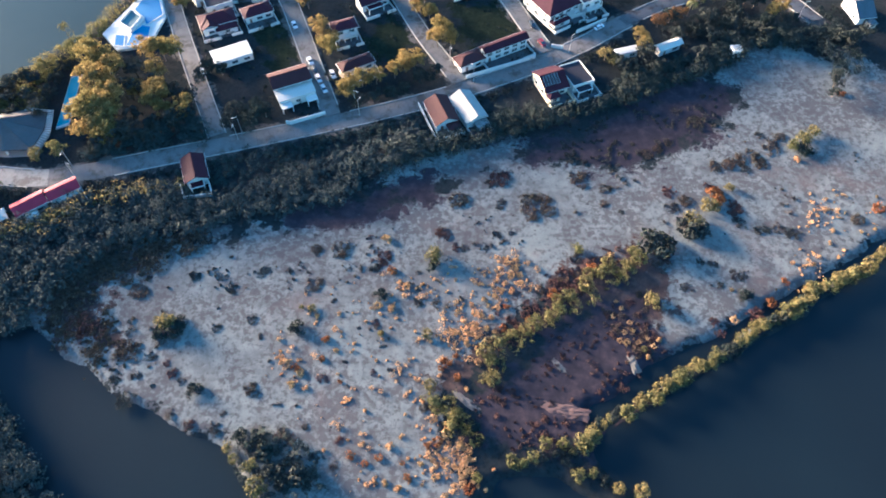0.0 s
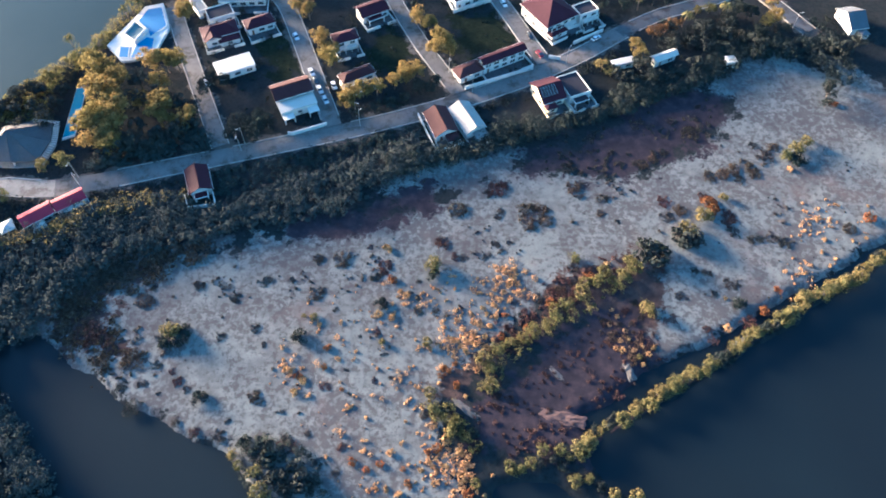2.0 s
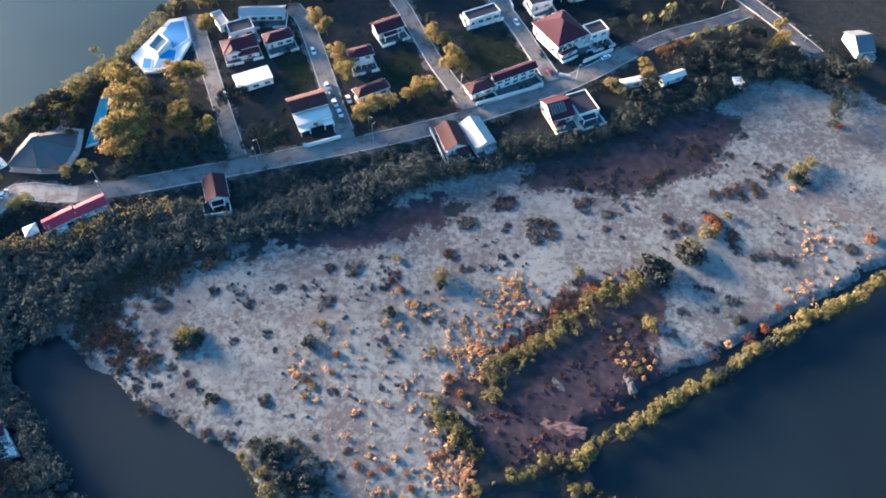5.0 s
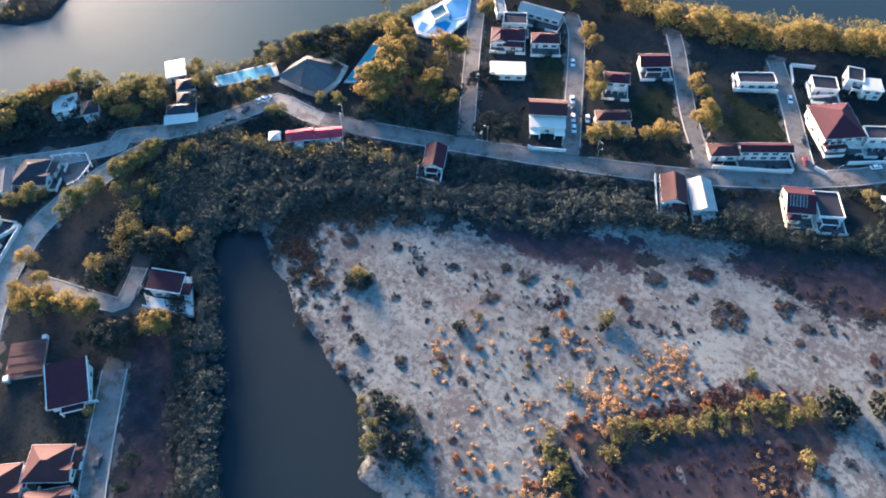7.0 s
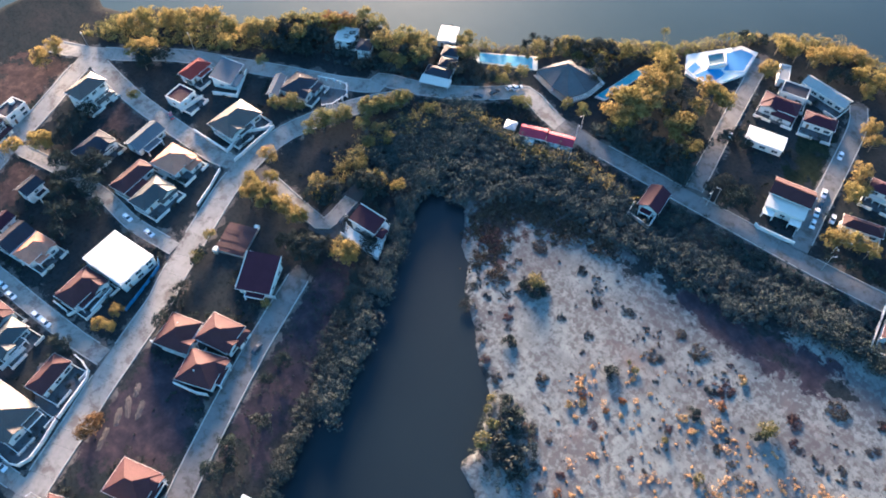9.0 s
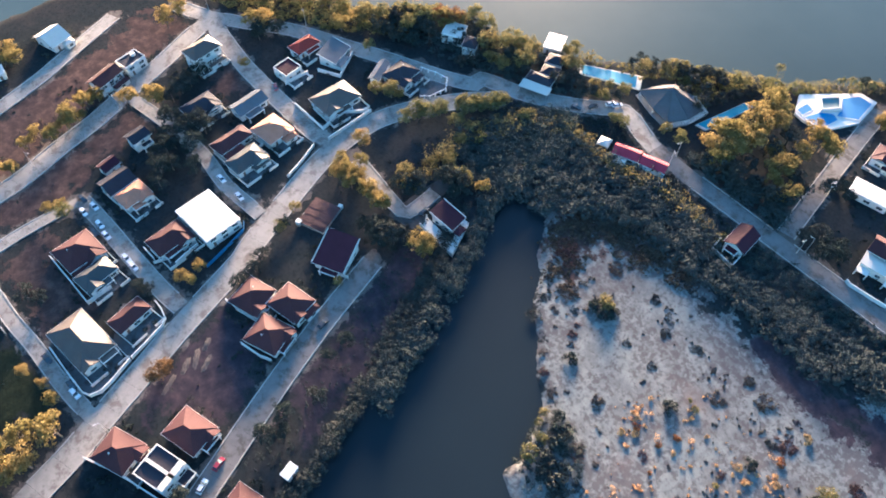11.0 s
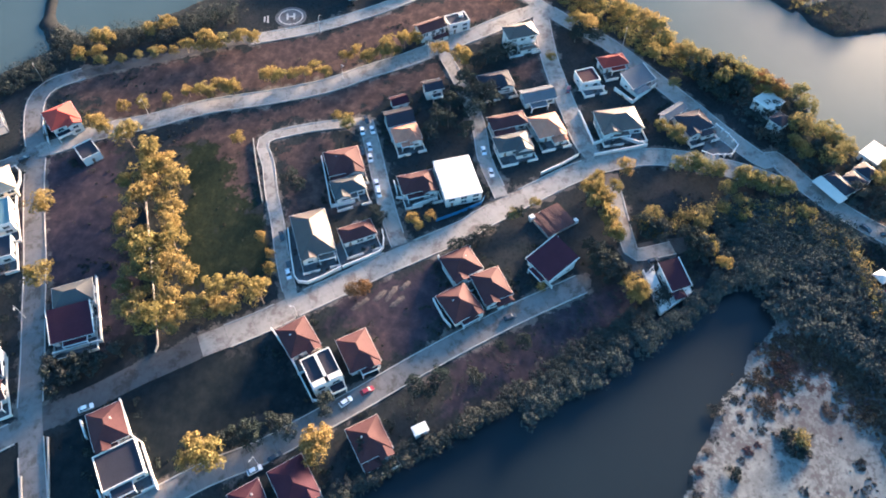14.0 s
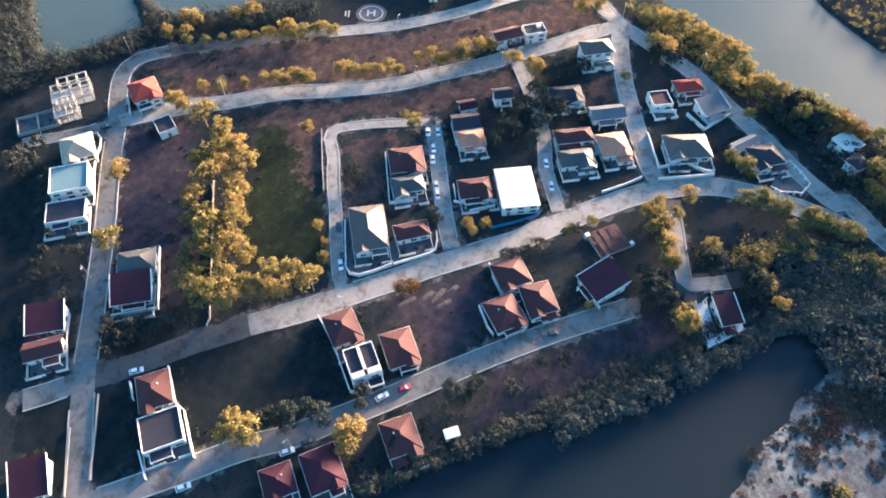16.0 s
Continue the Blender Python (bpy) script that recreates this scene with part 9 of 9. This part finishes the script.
for p, q in zip(ends, ends[1:]):
    p, q = Vector((p[0] + 149.6, p[1] + 23.6, 0)), Vector((q[0] + 149.6, q[1] + 23.6, 0))
    k = max(1, int((q - p).length / 1.2))
    for i in range(k):
        m = Matrix.Translation(p.lerp(q, i / k)) @ Matrix.Rotation(math.atan2(q.y - p.y, q.x - p.x), 4, "Z")
        bm = bmesh.new()
        box(bm, 0.0, (q - p).length / k - 0.04, -0.03, 0.03, -0.3, 1.7, turn=m)
        part("sheet", bm, FENCE_BLUE, fence)


# ---- spoil mounds on the mud flat ----
def mound(x, y, turn, w, d, h, mat, label, seed):
    """A low mound of loose soil or rubble with an uneven crest."""
    rng = random.Random(seed)
    bm = bmesh.new()
    nx, ny = 22, 12
    rows = []
    for j in range(ny + 1):
        row = []
        for i in range(nx + 1):
            u, v = i / nx * 2 - 1, j / ny * 2 - 1
            z = max(0.0, (1 - u * u) * (1 - v * v)) ** 0.7 * h * (0.75 + 0.5 * noise.noise(Vector((u * 3 + seed, v * 3, 0)))) + rng.uniform(-0.05, 0.05)
            row.append(bm.verts.new((u * w / 2 * (1 + 0.2 * noise.noise(Vector((v * 2, seed, 1)))), v * d / 2 * (1 + 0.3 * noise.noise(Vector((u * 2, seed, 4)))), z - 0.16)))
        rows.append(row)
    for a, b in zip(rows, rows[1:]):
        for i in range(nx):
            bm.faces.new((a[i], a[i + 1], b[i + 1], b[i]))
    ob = part("soil_mound", bm, mat)
    ob.matrix_world = pose(x, y, 0, 0, 0, turn)
    tagged(ob, label, "mound")


mound(31.0, 73.0, -12, 14.0, 4.0, 0.45, RED_SOIL, "reddish spoil mound on the mud flat", 1)
mound(51.8, 87.6, -72, 6.0, 2.6, 0.6, RUBBLE, "pale rubble mound beside the golden tufts", 2)
mound(30.4, 86.2, -50, 6.5, 2.2, 0.35, RUBBLE, "low pale silt mound on the mud flat", 3)
mound(3.6, 74.8, -38, 11.0, 2.4, 0.4, RUBBLE, "silt bank beside the shrubs", 4)
mound(-115.8, -37.5, 146, 7.0, 2.2, 0.45, DUG_SOIL, "ridge of dug soil in an empty lot", 10)
mound(-117.3, -33.9, 158, 8.6, 2.2, 0.45, DUG_SOIL, "ridge of dug soil in an empty lot", 11)
mound(-120.9, -29.9, 145, 5.5, 2.2, 0.45, DUG_SOIL, "ridge of dug soil in an empty lot", 12)
mound(-111.7, -43.4, 137, 8.7, 2.2, 0.45, DUG_SOIL, "ridge of dug soil in an empty lot", 13)
mound(-114.3, -31.3, 141, 7.0, 2.2, 0.45, DUG_SOIL, "ridge of dug soil in an empty lot", 14)


def ruined_slab(x, y, turn, w, d):
    """A low unfinished building: stub walls round a rusty sheet roof, white tank boxes at two corners."""
    top = empty("unfinished_building", pose(x, y, 0, 0, 0, turn))
    tagged(top, "unfinished low building under rusty brown roof sheets", "building")
    a, b = w / 2, d / 2
    boxes("stub_wall", CONCRETE, top, (-a, a, -b, -b + 0.2, -0.3, 1.0))
    boxes("stub_wall", CONCRETE, top, (-a, a, b - 0.2, b, -0.3, 1.3))
    boxes("stub_wall", CONCRETE, top, (-a, -a + 0.2, -b + 0.2, b - 0.2, -0.3, 1.1))
    boxes("stub_wall", CONCRETE, top, (a - 0.2, a, -b + 0.2, b - 0.2, -0.3, 1.1))
    rng = random.Random(8)
    n = 8
    for i in range(n):
        for j in range(2):
            u0, u1 = -a + w * i / n, -a + w * (i + 1) / n + 0.1
            bm = bmesh.new()
            box(bm, u0, u1, -d / 4 - 0.1, d / 4 + 0.1, -0.02, 0.02, turn=pose(0, (j - 0.5) * b, 1.35 + 0.05 * (i % 2) + rng.uniform(0, 0.08), rng.uniform(-1.5, 1.5) , rng.uniform(-2, 2)))
            part("roof_sheet", bm, RUST_SHEET, top)
    boxes("tank_box", WHITE_WALL, top, (-a - 1.2, -a + 0.6, b - 1.6, b - 0.1, 1.45, 2.6), bevel=0.05)
    boxes("tank_stand", CONCRETE, top, (-a - 1.1, -a - 0.05, b - 1.5, b - 0.2, -0.3, 1.45))
    boxes("tank_box", WHITE_WALL, top, (a + 0.1, a + 1.6, -b + 0.1, -b + 1.6, -0.2, 1.5), bevel=0.05)


ruined_slab(-156.0, 18.3, 130, 12.1, 10.7)


def market_tent(x, y, turn, w, d):
    """A white canopy on four posts beside the red stalls."""
    top = empty("market_tent", pose(x, y, 0, 0, 0, turn))
    tagged(top, "white pitched market tent on four steel posts", "tent", "market tents")
    bm = bmesh.new()
    a, b = w / 2, d / 2
    solid(bm, [(-a, -b, 2.3), (a, -b, 2.3), (a, b, 2.3), (-a, b, 2.3), (0, 0, 3.2), (-a, -b, 2.1), (a, -b, 2.1), (a, b, 2.1), (-a, b, 2.1)], [(0, 1, 4), (1, 2, 4), (2, 3, 4), (3, 0, 4), (0, 5, 6, 1), (1, 6, 7, 2), (2, 7, 8, 3), (3, 8, 5, 0), (8, 7, 6, 5)])
    part("canopy", bm, WHITE_ROOF, top)
    for e in (-1, 1):
        for g in (-1, 1):
            boxes("post", METAL, top, (e * (a - 0.1) - 0.04, e * (a - 0.1) + 0.04, g * (b - 0.1) - 0.04, g * (b - 0.1) + 0.04, -0.2, 2.12))


market_tent(-147.5, 130.7, 37, 4.7, 4.9)
market_tent(-136.9, 131.2, 39, 4.6, 3.9)
market_tent(-128.4, 140.1, 38, 7.2, 3.3)


# ---- the concrete slabs of the roads, with open joints between them ----
def build_slabs():
    for ob, line, across, width, z in ROAD_PARTS:
        if ob.data.materials[0] is ASPHALT or "dirt" in ob.name:
            continue
        start = 0
        for i in range(1, len(line)):
            if (line[i] - line[start]).length < 4.4 and i < len(line) - 1:
                continue
            chain = list(range(start, i + 1))
            start = i
            verts, faces = [], []
            for k in chain:
                p, a = line[k], across[k]
                d = Vector((a.y, -a.x, 0))
                p = p + d * (0.03 if k == chain[0] else -0.03 if k == chain[-1] else 0)
                for u in (-1, -0.5, 0, 0.5, 1):
                    q = p + a * (u * width / 2)
                    verts.append((q.x, q.y, z + 0.06 * (1 - u * u)))
            m = len(chain)
            for r in range(m - 1):
                faces += [(r * 5 + u, r * 5 + u + 1, r * 5 + u + 6, r * 5 + u + 5) for u in range(4)]
            for r in (0, m - 1):
                o = len(verts)
                verts += [(x, y, q - 0.1) for x, y, q in verts[r * 5:r * 5 + 5]]
                faces += [(r * 5 + u, r * 5 + u + 1, o + u + 1, o + u) for u in range(4)]
            # shade over the west and lower roads comes from their darker grey
            sheet("slab", verts, faces, ROAD_GREY_SHADE if ob.name.split("_")[0] in ("north", "west", "lower", "side", "far") or "east" in ob.name else ROAD, ob)


build_slabs()
